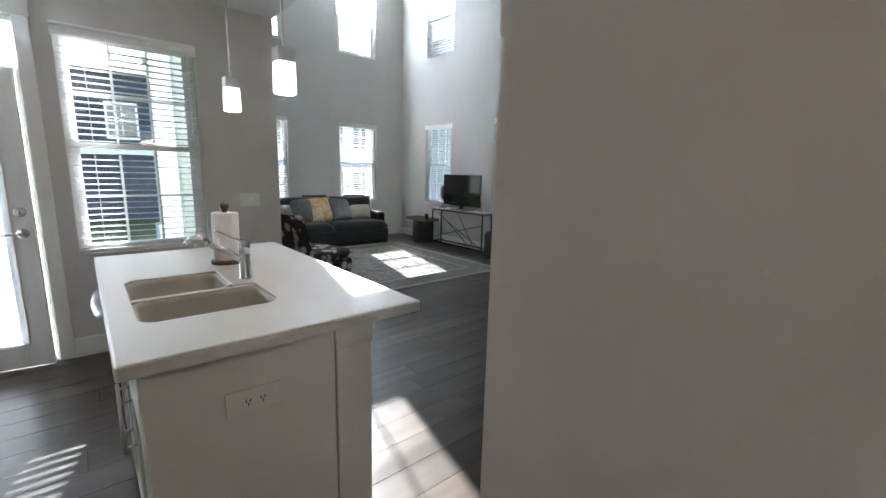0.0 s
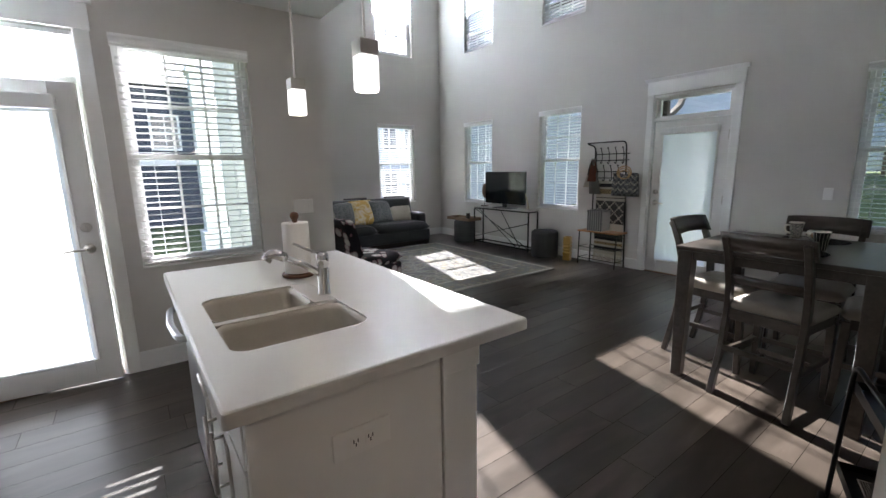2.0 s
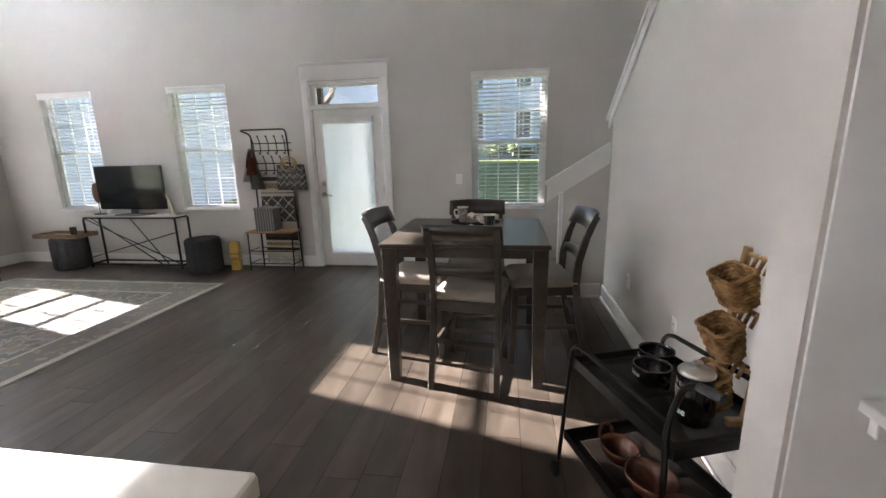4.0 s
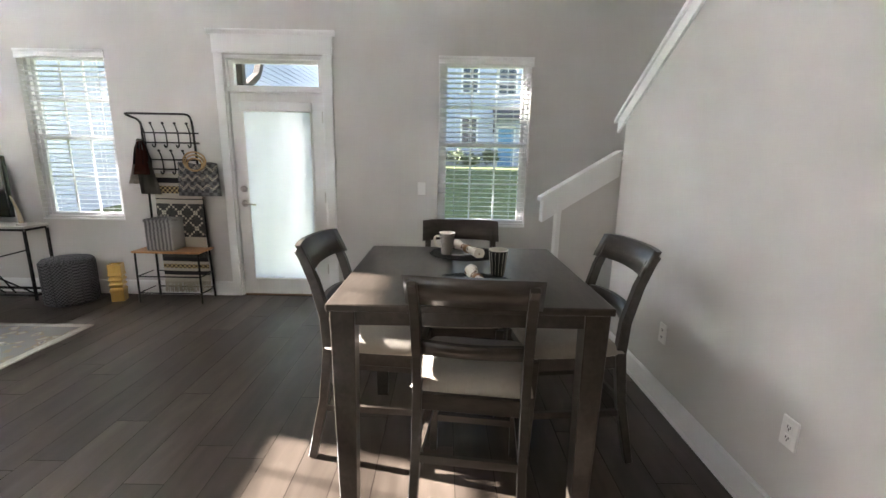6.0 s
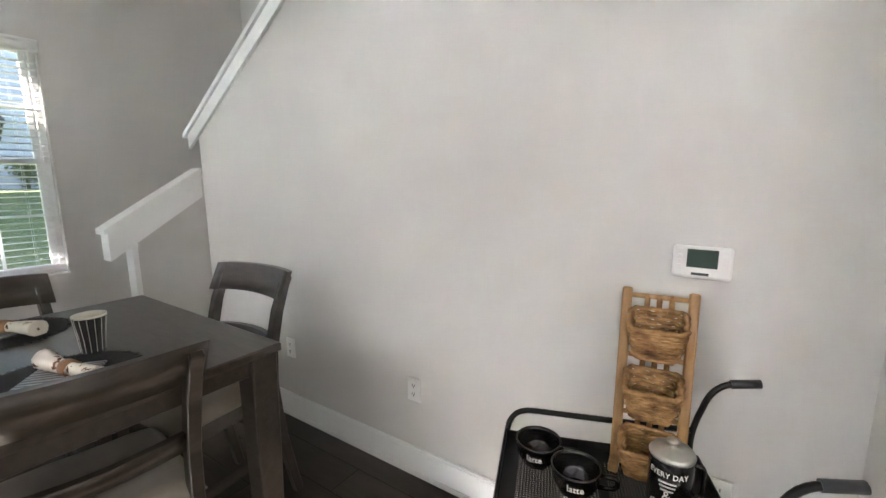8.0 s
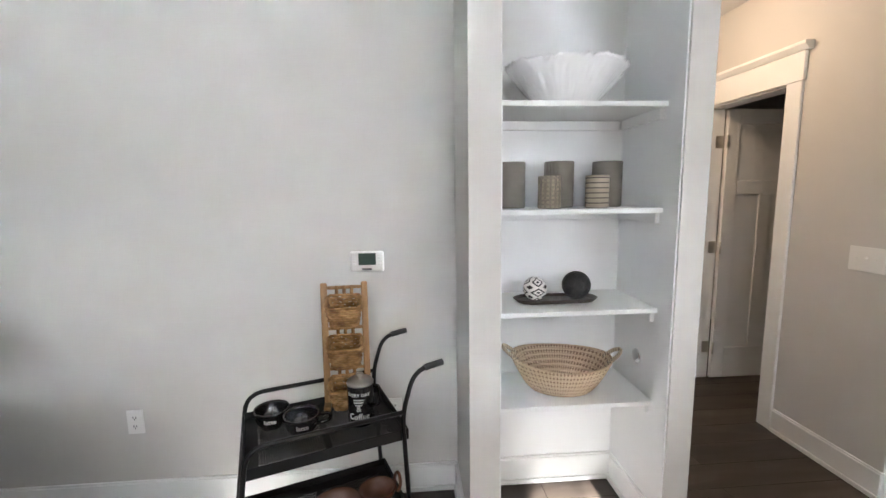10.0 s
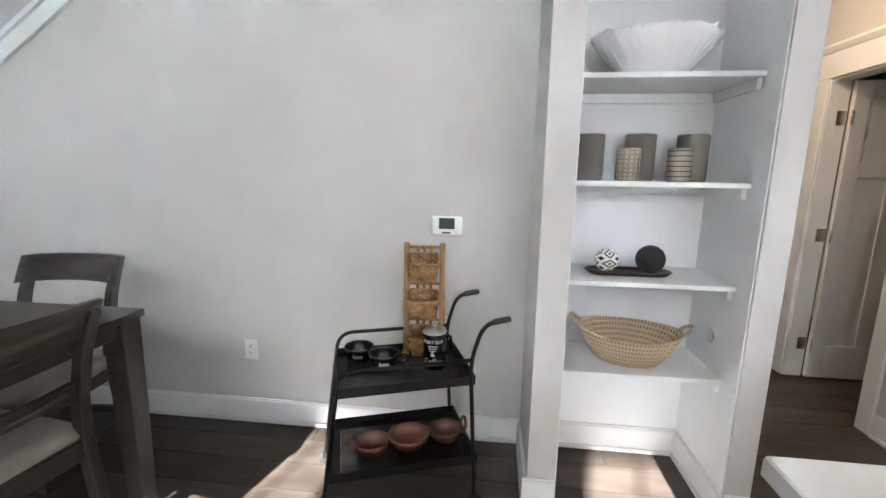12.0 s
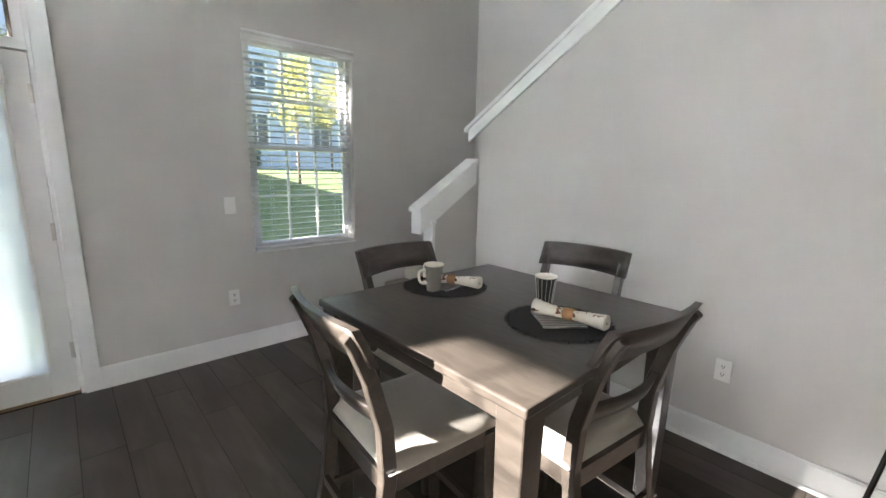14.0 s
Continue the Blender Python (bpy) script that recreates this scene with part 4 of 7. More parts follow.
def make_chair():
    """Counter-height chair facing +y, origin on the floor under the seat's middle."""
    c = thing("counter_chair", "grey-brown wooden counter chair with oatmeal padded seat", "chair", group="chairs round the table")
    # back posts, raked and curved, with a scrolled top
    for s in (-1, 1):
        x = s * 0.195
        bm = bm_new()
        sweep_rect(bm, [(x * 1.03, -0.30, 0.0), (x, -0.235, 0.30), (x, -0.205, 0.55), (x, -0.215, 0.70), (x, -0.258, 0.86), (x, -0.302, 0.965), (x, -0.328, 0.995)],
                   0.034, [0.036, 0.042, 0.048, 0.046, 0.042, 0.036, 0.022], (1, 0, 0))
        bmesh.ops.bevel(bm, geom=bm.edges[:], offset=0.003, segments=1, affect="EDGES")
        part("back_post", bm, M_WOODT, c)
        bm = bm_new()
        sweep_rect(bm, [(s * 0.19, 0.205, 0.0), (s * 0.185, 0.185, 0.525)], [0.034, 0.042], [0.034, 0.042], (1, 0, 0))
        bmesh.ops.bevel(bm, geom=bm.edges[:], offset=0.003, segments=1, affect="EDGES")
        part("leg", bm, M_WOODT, c)
        bm = bm_new()
        sweep_rect(bm, [(s * 0.19, 0.19, 0.26), (s * 0.196, -0.24, 0.26)], 0.018, 0.03, (1, 0, 0))
        part("stretcher", bm, M_WOODT, c)
        bm = bm_new()
        box(bm, (s * 0.178, -0.19, 0.480), (s * 0.200, 0.17, 0.545), 0.002)
        part("seat_rail", bm, M_WOODT, c)
    bm = bm_new()
    sweep_rect(bm, [(-0.18, 0.195, 0.18), (0.18, 0.195, 0.18)], 0.018, 0.032, (0, 1, 0))
    part("stretcher", bm, M_WOODT, c)
    bm = bm_new()
    sweep_rect(bm, [(-0.19, -0.245, 0.30), (0.19, -0.245, 0.30)], 0.018, 0.032, (0, 1, 0))
    part("stretcher", bm, M_WOODT, c)
    for y in (-0.208, 0.178):
        bm = bm_new()
        box(bm, (-0.178, y - 0.011, 0.480), (0.178, y + 0.011, 0.545), 0.002)
        part("seat_rail", bm, M_WOODT, c)
    # curved top rail and lower slat
    for name, z0, z1, hw, y0, tilt in (("top_rail", 0.905, 1.026, 0.228, -0.245, 0.055), ("back_slat", 0.700, 0.765, 0.18, -0.198, 0.02)):
        bm = bm_new()
        n = 14
        rows = []
        for d in (0.0, 0.022):
            for zz in (z0, (z0 + z1) / 2, z1):
                r = []
                for i in range(n + 1):
                    u = 2 * i / n - 1
                    bow = -0.034 * (1 - u * u)
                    lift = -0.006 * abs(u) ** 4 if zz == z1 else (0.010 * (1 - u * u) if zz == z0 else 0)
                    r.append(bm.verts.new((u * hw, y0 + bow - d - tilt * (zz - z0) / (z1 - z0), zz + lift)))
                rows.append(r)
        f, b = rows[:3], rows[3:]
        for g, flip in ((f, False), (b, True)):
            for lo, hi in zip(g, g[1:]):
                for i in range(n):
                    q = (lo[i], lo[i + 1], hi[i + 1], hi[i])
                    bm.faces.new(q[::-1] if flip else q).smooth = True
        for lo, hi in ((f[0], b[0]), (f[2], b[2])):
            for i in range(n):
                bm.faces.new((lo[i], lo[i + 1], hi[i + 1], hi[i]))
        for i in (0, n):
            bm.faces.new((f[0][i], f[1][i], f[2][i], b[2][i], b[1][i], b[0][i]))
        bmesh.ops.recalc_face_normals(bm, faces=bm.faces[:])
        part(name, bm, M_WOODT, c)
    bm = cushion_bm(0.445, 0.43, 0.085, 14, 0.35, 1, 6)
    part("seat", bm, M_SEAT, c, "oatmeal linen padded seat", pose(0, 0.0, 0.520))
    return c


chair = make_chair()
TCX, TCY = (TX0 + TX1) / 2, (TY0 + TY1) / 2
CH = [(5.41, 3.25, -97), (5.74, 3.665, 175), (5.735, 2.815, 6.4), (6.05, 3.275, 91.5)]
chair.matrix_basis = pose(CH[0][0], CH[0][1], 0, 0, 0, CH[0][2])
for x, y, r in CH[1:]:
    copy_thing(chair, pose(x, y, 0, 0, 0, r))

# ---- things on and over the island ----
M_PAPER = mat("paper_towel", (0.80, 0.79, 0.76), 0.95, var=0.03, scale=30, bump=0.3, bscale=140)
M_WALNUT = ramp_mat("walnut", [(0.3, (0.07, 0.028, 0.014)), (0.7, (0.15, 0.065, 0.03))], 0.4, scale=(12, 12, 2), tscale=4, bump=0.05)
pt = thing("paper_towel_holder", "paper towel roll on a dark wooden holder", "paper towels", pose(2.965, 4.515, 0.915) @ Matrix.Diagonal((0.95, 0.95, 0.86, 1)))
bm = bm_new()
lathe(bm, [(0.078, 0), (0.08, 0.004), (0.08, 0.014), (0.075, 0.02), (0.012, 0.021), (0.011, 0.295), (0.009, 0.30)], 28)
part("stand", bm, M_WALNUT, pt)
bm = bm_new()
lathe(bm, [(0.009, 0.296), (0.014, 0.302), (0.012, 0.31), (0.02, 0.322), (0.022, 0.335), (0.016, 0.35), (0.004, 0.355)], 18)
part("finial", bm, M_WALNUT, pt)
bm = bm_new()
lathe(bm, [(0.02, 0.022), (0.062, 0.022), (0.064, 0.026), (0.064, 0.292), (0.062, 0.296), (0.02, 0.296)], 30, wob=lambda a, z: 1 + 0.012 * math.sin(a * 1 + 0.6))
part("towel_roll", bm, M_PAPER, pt)

M_SHADEG = glow_mat("frosted_glass_lit", (1.0, 0.95, 0.88), 0.22)
for y in (3.945, 4.695):
    pd = thing("pendant_light", "lit frosted glass pendant on a nickel rod", "pendant lamp", pose(3.08, y, 0), group="island pendants")
    bm = bm_new()
    rings = []
    for hw, rr, z in ((0.033, 0.003, 1.798), (0.034, 0.006, 1.79), (0.037, 0.015, 1.75), (0.042, 0.034, 1.687), (0.040, 0.039, 1.680)):
        rings.append([bm.verts.new((px, py, z)) for px, py in rounded(-hw, -hw, hw, hw, rr, 4)])
    for lo, hi in zip(rings, rings[1:]):
        for i in range(len(lo)):
            bm.faces.new((lo[i], lo[(i + 1) % len(lo)], hi[(i + 1) % len(lo)], hi[i])).smooth = True
    bm.faces.new(rings[-1])
    bm.faces.new(rings[0][::-1])
    bmesh.ops.recalc_face_normals(bm, faces=bm.faces[:])
    part("shade", bm, M_SHADEG, pd, "glowing frosted glass shade")
    bm = bm_new()
    box(bm, (-0.035, -0.035, 1.797), (0.035, 0.035, 1.848), 0.002)
    part("cap", bm, M_NICKEL, pd)
    bm = bm_new()
    tube(bm, [(0, 0, 1.848), (0, 0, ZK - 0.02)], 0.005, 8)
    part("rod", bm, M_NICKEL, pd)
    bm = bm_new()
    lathe(bm, [(0.06, ZK - 0.022), (0.06, ZK - 0.004), (0.055, ZK)], 24)
    part("canopy", bm, M_NICKEL, pd)
    ld = bpy.data.lights.new("pendant_bulb", "POINT")
    ld.energy, ld.shadow_soft_size, ld.color = 0.3, 0.04, (1.0, 0.86, 0.7)
    lamp = new("pendant_bulb", ld)
    lamp.location = (3.08, y, 1.64)


# ---- wall plates ----
M_PLATE = mat("plate_plastic", (0.78, 0.77, 0.74), 0.35, var=0.01, bump=0.0)


def plate(name, m, w, h, kind_, label):
    """Wall plate, origin at its middle on the wall, y out of the wall."""
    p = thing(name, label, "wall plate", m)
    bm = bm_new()
    box(bm, (-w / 2, 0, -h / 2), (w / 2, 0.008, h / 2), 0.003, 2)
    part("plate", bm, M_PLATE, p)
    if kind_ == "outlet":
        for k in (-1, 1):
            off = (k * 0.021, 0) if w > h else (0, k * 0.021)
            bm = bm_new()
            box(bm, (off[0] - 0.015, 0.008, off[1] - 0.015), (off[0] + 0.015, 0.0105, off[1] + 0.015), 0.003, 2)
            s = part("socket", bm, M_PLATE, p)
            bm = bm_new()
            for dx, dz in ((-0.006, 0.003), (0.006, 0.003), (0, -0.007)):
                box(bm, (off[0] + dx - 0.0017, 0.0105, off[1] + dz - 0.005), (off[0] + dx + 0.0017, 0.0110, off[1] + dz + 0.005))
            part("slot", bm, M_DARK, s)
    else:
        for i in range(kind_):
            cx = (i - (kind_ - 1) / 2) * 0.046
            bm = bm_new()
            box(bm, (cx - 0.005, 0.008, -0.012), (cx + 0.005, 0.010, 0.012), 0.001)
            box(bm, (cx - 0.004, 0.010, 0.0), (cx + 0.004, 0.018, 0.009), 0.0015)
            part("toggle", bm, M_PLATE, p)
    return p


plate("outlet", pose(2.768, 3.4588, 0.712, 0, 0, 180), 0.165, 0.078, "outlet", "white double power outlet on the island end panel")
plate("outlet", pose(5.181, YS + 0.001, 0.435), 0.072, 0.115, "outlet", "white power outlet on the stair wall")
plate("outlet", pose(6.09, YS + 0.001, 0.43), 0.072, 0.115, "outlet", "white power outlet low on the stair wall behind chairs")
plate("outlet", pose(3.996, YS + 0.001, 0.43), 0.075, 0.115, "outlet", "white power outlet behind the bar cart")
plate("outlet", pose(XB - 0.001, 3.622, 0.434, 0, 0, 90), 0.072, 0.115, "outlet", "white power outlet under the light switch")
plate("light_switch", pose(XB - 0.001, 3.605, 1.107, 0, 0, 90), 0.075, 0.118, 1, "white single light switch by the window")
plate("light_switch", pose(3.548, YK - 0.001, 1.113, 0, 0, 180), 0.165, 0.118, 3, "white triple light switch on the kitchen wall")
plate("light_switch", pose(XC + 0.001, 2.225, 1.12, 0, 0, -90), 0.165, 0.118, 3, "white triple light switch on the hall wall")

th = thing("thermostat", "white wall thermostat with grey display", "thermostat", pose(4.097, YS + 0.001, 1.157))
bm = bm_new()
box(bm, (-0.076, 0, -0.048), (0.076, 0.024, 0.048), 0.010, 3)
part("case", bm, M_PLATE, th)
M_LCD = mat("lcd_grey_green", (0.055, 0.085, 0.07), 0.2, var=0.05, bump=0.0)
bm = bm_new()
box(bm, (-0.040, 0.0235, -0.014), (0.038, 0.0256, 0.04), 0.001)
part("display", bm, M_LCD, th)
for x in (-0.062, 0.050):
    for i in range(3):
        bm = bm_new()
        box(bm, (x, 0.0235, 0.014 - i * 0.015), (x + 0.012, 0.026, 0.024 - i * 0.015), 0.001)
        part("button", bm, M_PLATE, th)
bm = bm_new()
box(bm, (-0.02, 0.0245, -0.037), (0.024, 0.0252, -0.029))
part("mark_bar", bm, M_DARK, th)

# ---- kitchen side run ----
M_TILE = mat("white_glazed_tile", (0.72, 0.70, 0.66), 0.12, var=0.03, scale=5, bump=0.02, bscale=20, coat=0.3)
M_GROUT = mat("grout", (0.55, 0.53, 0.49), 0.9, bump=0.05)
cx0, cx1 = XW + 0.004, 1.15
for i, (ya, yb) in enumerate(((5.235, 6.122), (4.335, 5.23), (3.435, 4.33))):
    cb = thing("base_cabinet", "white shaker base cabinet with nickel pulls", "cabinet", group="kitchen base cabinets")
    bm = bm_new()
    box(bm, (cx0, ya, 0.1), (cx1, yb, 0.876), 0.001)
    part("body", bm, M_CAB, cb)
    bm = bm_new()
    box(bm, (cx0, ya, 0.0), (cx1 - 0.06, yb, 0.10))
    part("toe_kick", bm, M_CAB, cb)
    d = shaker(cb, "drawer_front", cx1, ya + 0.012, yb - 0.012, 0.715, 0.865, 1)
    ym = (ya + yb) / 2
    pull(d, (cx1 + 0.02, ym - 0.065, 0.79), (cx1 + 0.02, ym + 0.065, 0.79), (0.032, 0, 0))
    for s in (-1, 1):
        d = shaker(cb, "cabinet_door", cx1, *sorted((ym + s * 0.003, ym + s * ((yb - ya) / 2 - 0.012))), 0.115, 0.70, 1)
        pull(d, (cx1 + 0.02, ym + s * 0.04, 0.47), (cx1 + 0.02, ym + s * 0.04, 0.63), (0.032, 0, 0))
bm = bm_new()
box(bm, (cx0, 3.435, 0.877), (1.205, 6.122, 0.915), 0.004, 2)
tagged(part("side_worktop", bm, M_QUARTZ), "white quartz worktop on the side cabinets", "worktop")
sp = thing("backsplash", "white subway tile backsplash", "backsplash", kind="structure")
bm = bm_new()
box(bm, (XW, YK - 0.006, 0.916), (1.21, YK, 1.46))
part("grout", bm, M_GROUT, sp)
bm = bm_new()
box(bm, (-0.075, -0.004, -0.0365), (0.075, 0.004, 0.0365), 0.0015)
tile = None
for r in range(7):
    for c in range(6):
        x = 1.21 - 0.0765 - c * 0.1535 - (0.0767 if r % 2 else 0)
        if x - 0.075 < XW:
            continue
        mm = pose(x, YK - 0.010, 0.956 + r * 0.077)
        if tile is None:
            tile = part("tile", bm, M_TILE, sp, m=mm)
        else:
            shared("tile", tile.data, sp, mm)
M_LEATHER = mat("tan_leather", (0.24, 0.13, 0.05), 0.5, var=0.2, scale=15, bump=0.15, bscale=150)
M_LEATHERD = mat("dark_leather", (0.06, 0.025, 0.013), 0.45, var=0.2, scale=15, bump=0.12, bscale=150)
cs = thing("vintage_case", "small tan vintage suitcase with dark corners on the worktop", "case", pose(0.93, 5.95, 0.916, 0, 0, -8))
bm = bm_new()
box(bm, (-0.17, -0.07, 0), (0.17, 0.07, 0.19), 0.012, 3)
part("body", bm, M_LEATHER, cs)
for sx in (-1, 1):
    for z in (0.0, 0.152):
        bm = bm_new()
        box(bm, (sx * 0.135, -0.073, z - 0.002), (sx * 0.174, 0.073, z + 0.04), 0.01, 2)
        part("corner", bm, M_LEATHERD, cs)
bm = bm_new()
tube(bm, bend([(-0.05, -0.07, 0.12), (-0.05, -0.095, 0.12), (0.05, -0.095, 0.12), (0.05, -0.07, 0.12)], 0.02), 0.008, 8)
part("handle", bm, M_LEATHERD, cs)

# ---- hall closet doorway ----
hd = thing("door_3", "white three-panel closet door standing open in the hall", "door", kind="structure")
y0, y1, zt = 1.045, 1.715, 2.05
for a, b in (((XC - 0.12, y1 - 0.018, 0), (XC, y1, zt)), ((XC - 0.12, y0, 0), (XC, y0 + 0.018, zt)), ((XC - 0.12, y0 + 0.018, zt - 0.018), (XC, y1 - 0.018, zt))):
    bm = bm_new()
    box(bm, a, b, 0.001)
    part("jamb", bm, M_TRIM, hd)
for a, b in ((y1 - 0.012, y1 + 0.085), (y0 - 0.085, y0 + 0.012)):
    bm = bm_new()
    box(bm, (XC, a, 0), (XC + 0.018, b, zt - 0.006), 0.003)
    part("casing", bm, M_TRIM, hd)
bm = bm_new()
box(bm, (XC, y0 - 0.095, zt - 0.006), (XC + 0.022, y1 + 0.095, zt + 0.15), 0.003)
prism(bm, [(XC, zt + 0.15), (XC + 0.026, zt + 0.15), (XC + 0.05, zt + 0.18), (XC + 0.05, zt + 0.195), (XC, zt + 0.195)], y0 - 0.12, y1 + 0.12, "y")
part("header", bm, M_TRIM, hd)
bm = bm_new()
lx0, lx1 = XC - 0.12 - 0.655, XC - 0.125
ly = y0 + 0.022
box(bm, (lx0, ly, 0.012), (lx1, ly + 0.022, zt - 0.022), 0.001)
f = 0.095
for a, b, c, d in ((lx0, lx0 + f, 0.012, zt - 0.022), (lx1 - f, lx1, 0.012, zt - 0.022), (lx0 + f, lx1 - f, 0.012, 0.25), (lx0 + f, lx1 - f, zt - 0.13, zt - 0.022), (lx0 + f, lx1 - f, 1.42, 1.52), ((lx0 + lx1) / 2 - 0.045, (lx0 + lx1) / 2 + 0.045, 0.25, 1.42)):
    box(bm, (a, ly + 0.022, c), (b, ly + 0.033, d), 0.002)
leaf = part("leaf", bm, M_DOORP, hd)
for z in (0.25, 1.03, 1.80):
    bm = bm_new()
    tube(bm, [(XC - 0.122, ly + 0.038, z - 0.045), (XC - 0.122, ly + 0.038, z + 0.045)], 0.007, 8)
    box(bm, (XC - 0.12, y0 + 0.018, z - 0.045), (XC - 0.06, y0 + 0.0205, z + 0.045))
    part("hinge", bm, M_NICKEL, hd)

# flush ceiling lamp that lights the hall
hl = thing("ceiling_light", "lit flush frosted-glass ceiling light with nickel rim in the hall", "ceiling light", pose(2.45, 1.55, ZK))
bm = bm_new()
lathe(bm, [(0.155, -0.0005), (0.158, -0.010), (0.158, -0.034), (0.150, -0.040), (0.138, -0.040)], 36)
part("rim", bm, M_NICKEL, hl)
bm = bm_new()
lathe(bm, [(0.137, -0.038), (0.125, -0.066), (0.09, -0.088), (0.04, -0.100), (0.004, -0.102)], 36)
part("shade", bm, M_SHADEG, hl, "glowing frosted glass dome")
ld = bpy.data.lights.new("hall_bulb", "POINT")
ld.energy, ld.shadow_soft_size, ld.color = 0.9, 0.08, (1.0, 0.72, 0.46)
lamp = new("hall_bulb", ld)
lamp.location = (2.45, 1.55, ZK - 0.20)

# ---- bar cart with its things ----
CART = pose(4.25, 2.495, 0, 0, 0, 20)      # local x runs from the handles to the rounded end
cart = thing("bar_cart", "black metal two-tier bar cart on wheels", "cart", CART)
HX, HY = 0.284, 0.203
for s in (-1, 1):
    yy = s * HY
    bm = bm_new()
    tube(bm, bend([(HX + 0.06, yy, 0.07), (HX - 0.02, yy, 0.675), (-HX + 0.03, yy, 0.675)], 0.07, 6), 0.009, 8)
    part("side_rail", bm, M_BLACK, cart)
    bm = bm_new()
    tube(bm, bend([(-HX + 0.0, yy, 0.06), (-HX + 0.03, yy, 0.67), (-HX - 0.02, yy, 0.825), (-HX - 0.125, yy, 0.838)], 0.06, 6), 0.009, 8)
    part("handle_leg", bm, M_BLACK, cart)
    bm = bm_new()
    tube(bm, [(-HX - 0.060, yy, 0.830), (-HX - 0.132, yy, 0.839)], 0.0125, 10)
    part("grip", bm, M_DARK, cart)
    for x in (-HX, HX + 0.062):
        bm = bm_new()
        tmp = bmesh.new()
        lathe(tmp, [(0.012, -0.009), (0.030, -0.010), (0.033, -0.005), (0.033, 0.005), (0.030, 0.010), (0.012, 0.009)], 18)
        join(bm, tmp, pose(x, yy + 0.014 * s, 0.034, 90, 0, 0))
        w = part("wheel", bm, M_RUBBER, cart)
        bm = bm_new()
        box(bm, (x - 0.012, yy - 0.006, 0.034), (x + 0.012, yy + 0.003, 0.075), 0.003)
        part("caster_fork", bm, M_BLACK, w)


def tier(z, x0, x1, name):
    """A metal tray with a rim and a punched floor."""
    bm = bm_new()
    for a, b in (((x0, -HY + 0.008), (x1, -HY + 0.012)), ((x0, HY - 0.012), (x1, HY - 0.008)), ((x0, -HY + 0.012), (x0 + 0.004, HY - 0.012)), ((x1 - 0.004, -HY + 0.012), (x1, HY - 0.012))):
        box(bm, (a[0], a[1], z - 0.012), (b[0], b[1], z + 0.028))
    tr = part(name, bm, M_BLACK, cart)
    bm = bm_new()
    e = 0.045
    xi0, xi1, yi = x0 + 0.004, x1 - 0.004, HY - 0.012
    box(bm, (xi0, -yi, z - 0.003), (xi0 + e, yi, z))
    box(bm, (xi1 - e, -yi, z - 0.003), (xi1, yi, z))
    box(bm, (xi0 + e, -yi, z - 0.003), (xi1 - e, -yi + e, z))
    box(bm, (xi0 + e, yi - e, z - 0.003), (xi1 - e, yi, z))
    box(bm, ((x0 + x1) / 2 - 0.012, -yi + e, z - 0.003), ((x0 + x1) / 2 + 0.012, yi - e, z))
    part("tray_floor", bm, M_BLACK, tr)
    bm = bm_new()
    n = int((xi1 - xi0 - 2 * e) / 0.008)
    for i in range(n):
        x = xi0 + e + i * 0.008
        box(bm, (x, -yi + e, z - 0.0025), (x + 0.0042, yi - e, z - 0.0008))
    n = int((2 * yi - 2 * e) / 0.008)
    for i in range(n):
        y = -yi + e + i * 0.008
        box(bm, (xi0 + e, y, z - 0.0027), (xi1 - e, y + 0.0042, z - 0.001))
    part("mesh_floor", bm, M_BLACK, tr)


tier(0.575, -HX + 0.005, HX - 0.005, "upper_tray")
tier(0.215, -HX - 0.01, HX + 0.035, "lower_tray")


def on_cart(x, y, z, rz=0):
    return CART @ pose(x, y, z, 0, 0, rz)


M_GLAZE = mat("black_glaze", (0.012, 0.012, 0.012), 0.18, var=0.1, bump=0.0, coat=0.3)
M_WHITEINK = mat("white_ink", (0.75, 0.74, 0.70), 0.6, bump=0.0)


def text_part(words, size, parent, m, material=None, bendr=0.0):
    """Raised lettering as a mesh under a thing; bent round a cylinder of radius bendr about z when given."""
    cu = bpy.data.curves.new("lettering", "FONT")
    cu.body, cu.size, cu.extrude, cu.align_x, cu.align_y = words, size, 0.0004, "CENTER", "CENTER"
    cu.resolution_u = 2
    ob = bpy.data.objects.new("lettering", cu)
    scene.collection.objects.link(ob)
    me = bpy.data.meshes.new_from_object(ob.evaluated_get(bpy.context.evaluated_depsgraph_get()))
    bpy.data.objects.remove(ob)
    if bendr:
        for v in me.vertices:
            a = v.co.x / bendr
            r = bendr + v.co.z
            v.co = Vector((r * math.sin(a), -r * math.cos(a), v.co.y))
    me.materials.clear()
    me.materials.append(material or M_WHITEINK)
    me.name = "lettering"
    o = new("lettering", me)
    o.parent = parent
    o.matrix_basis = m
    return o


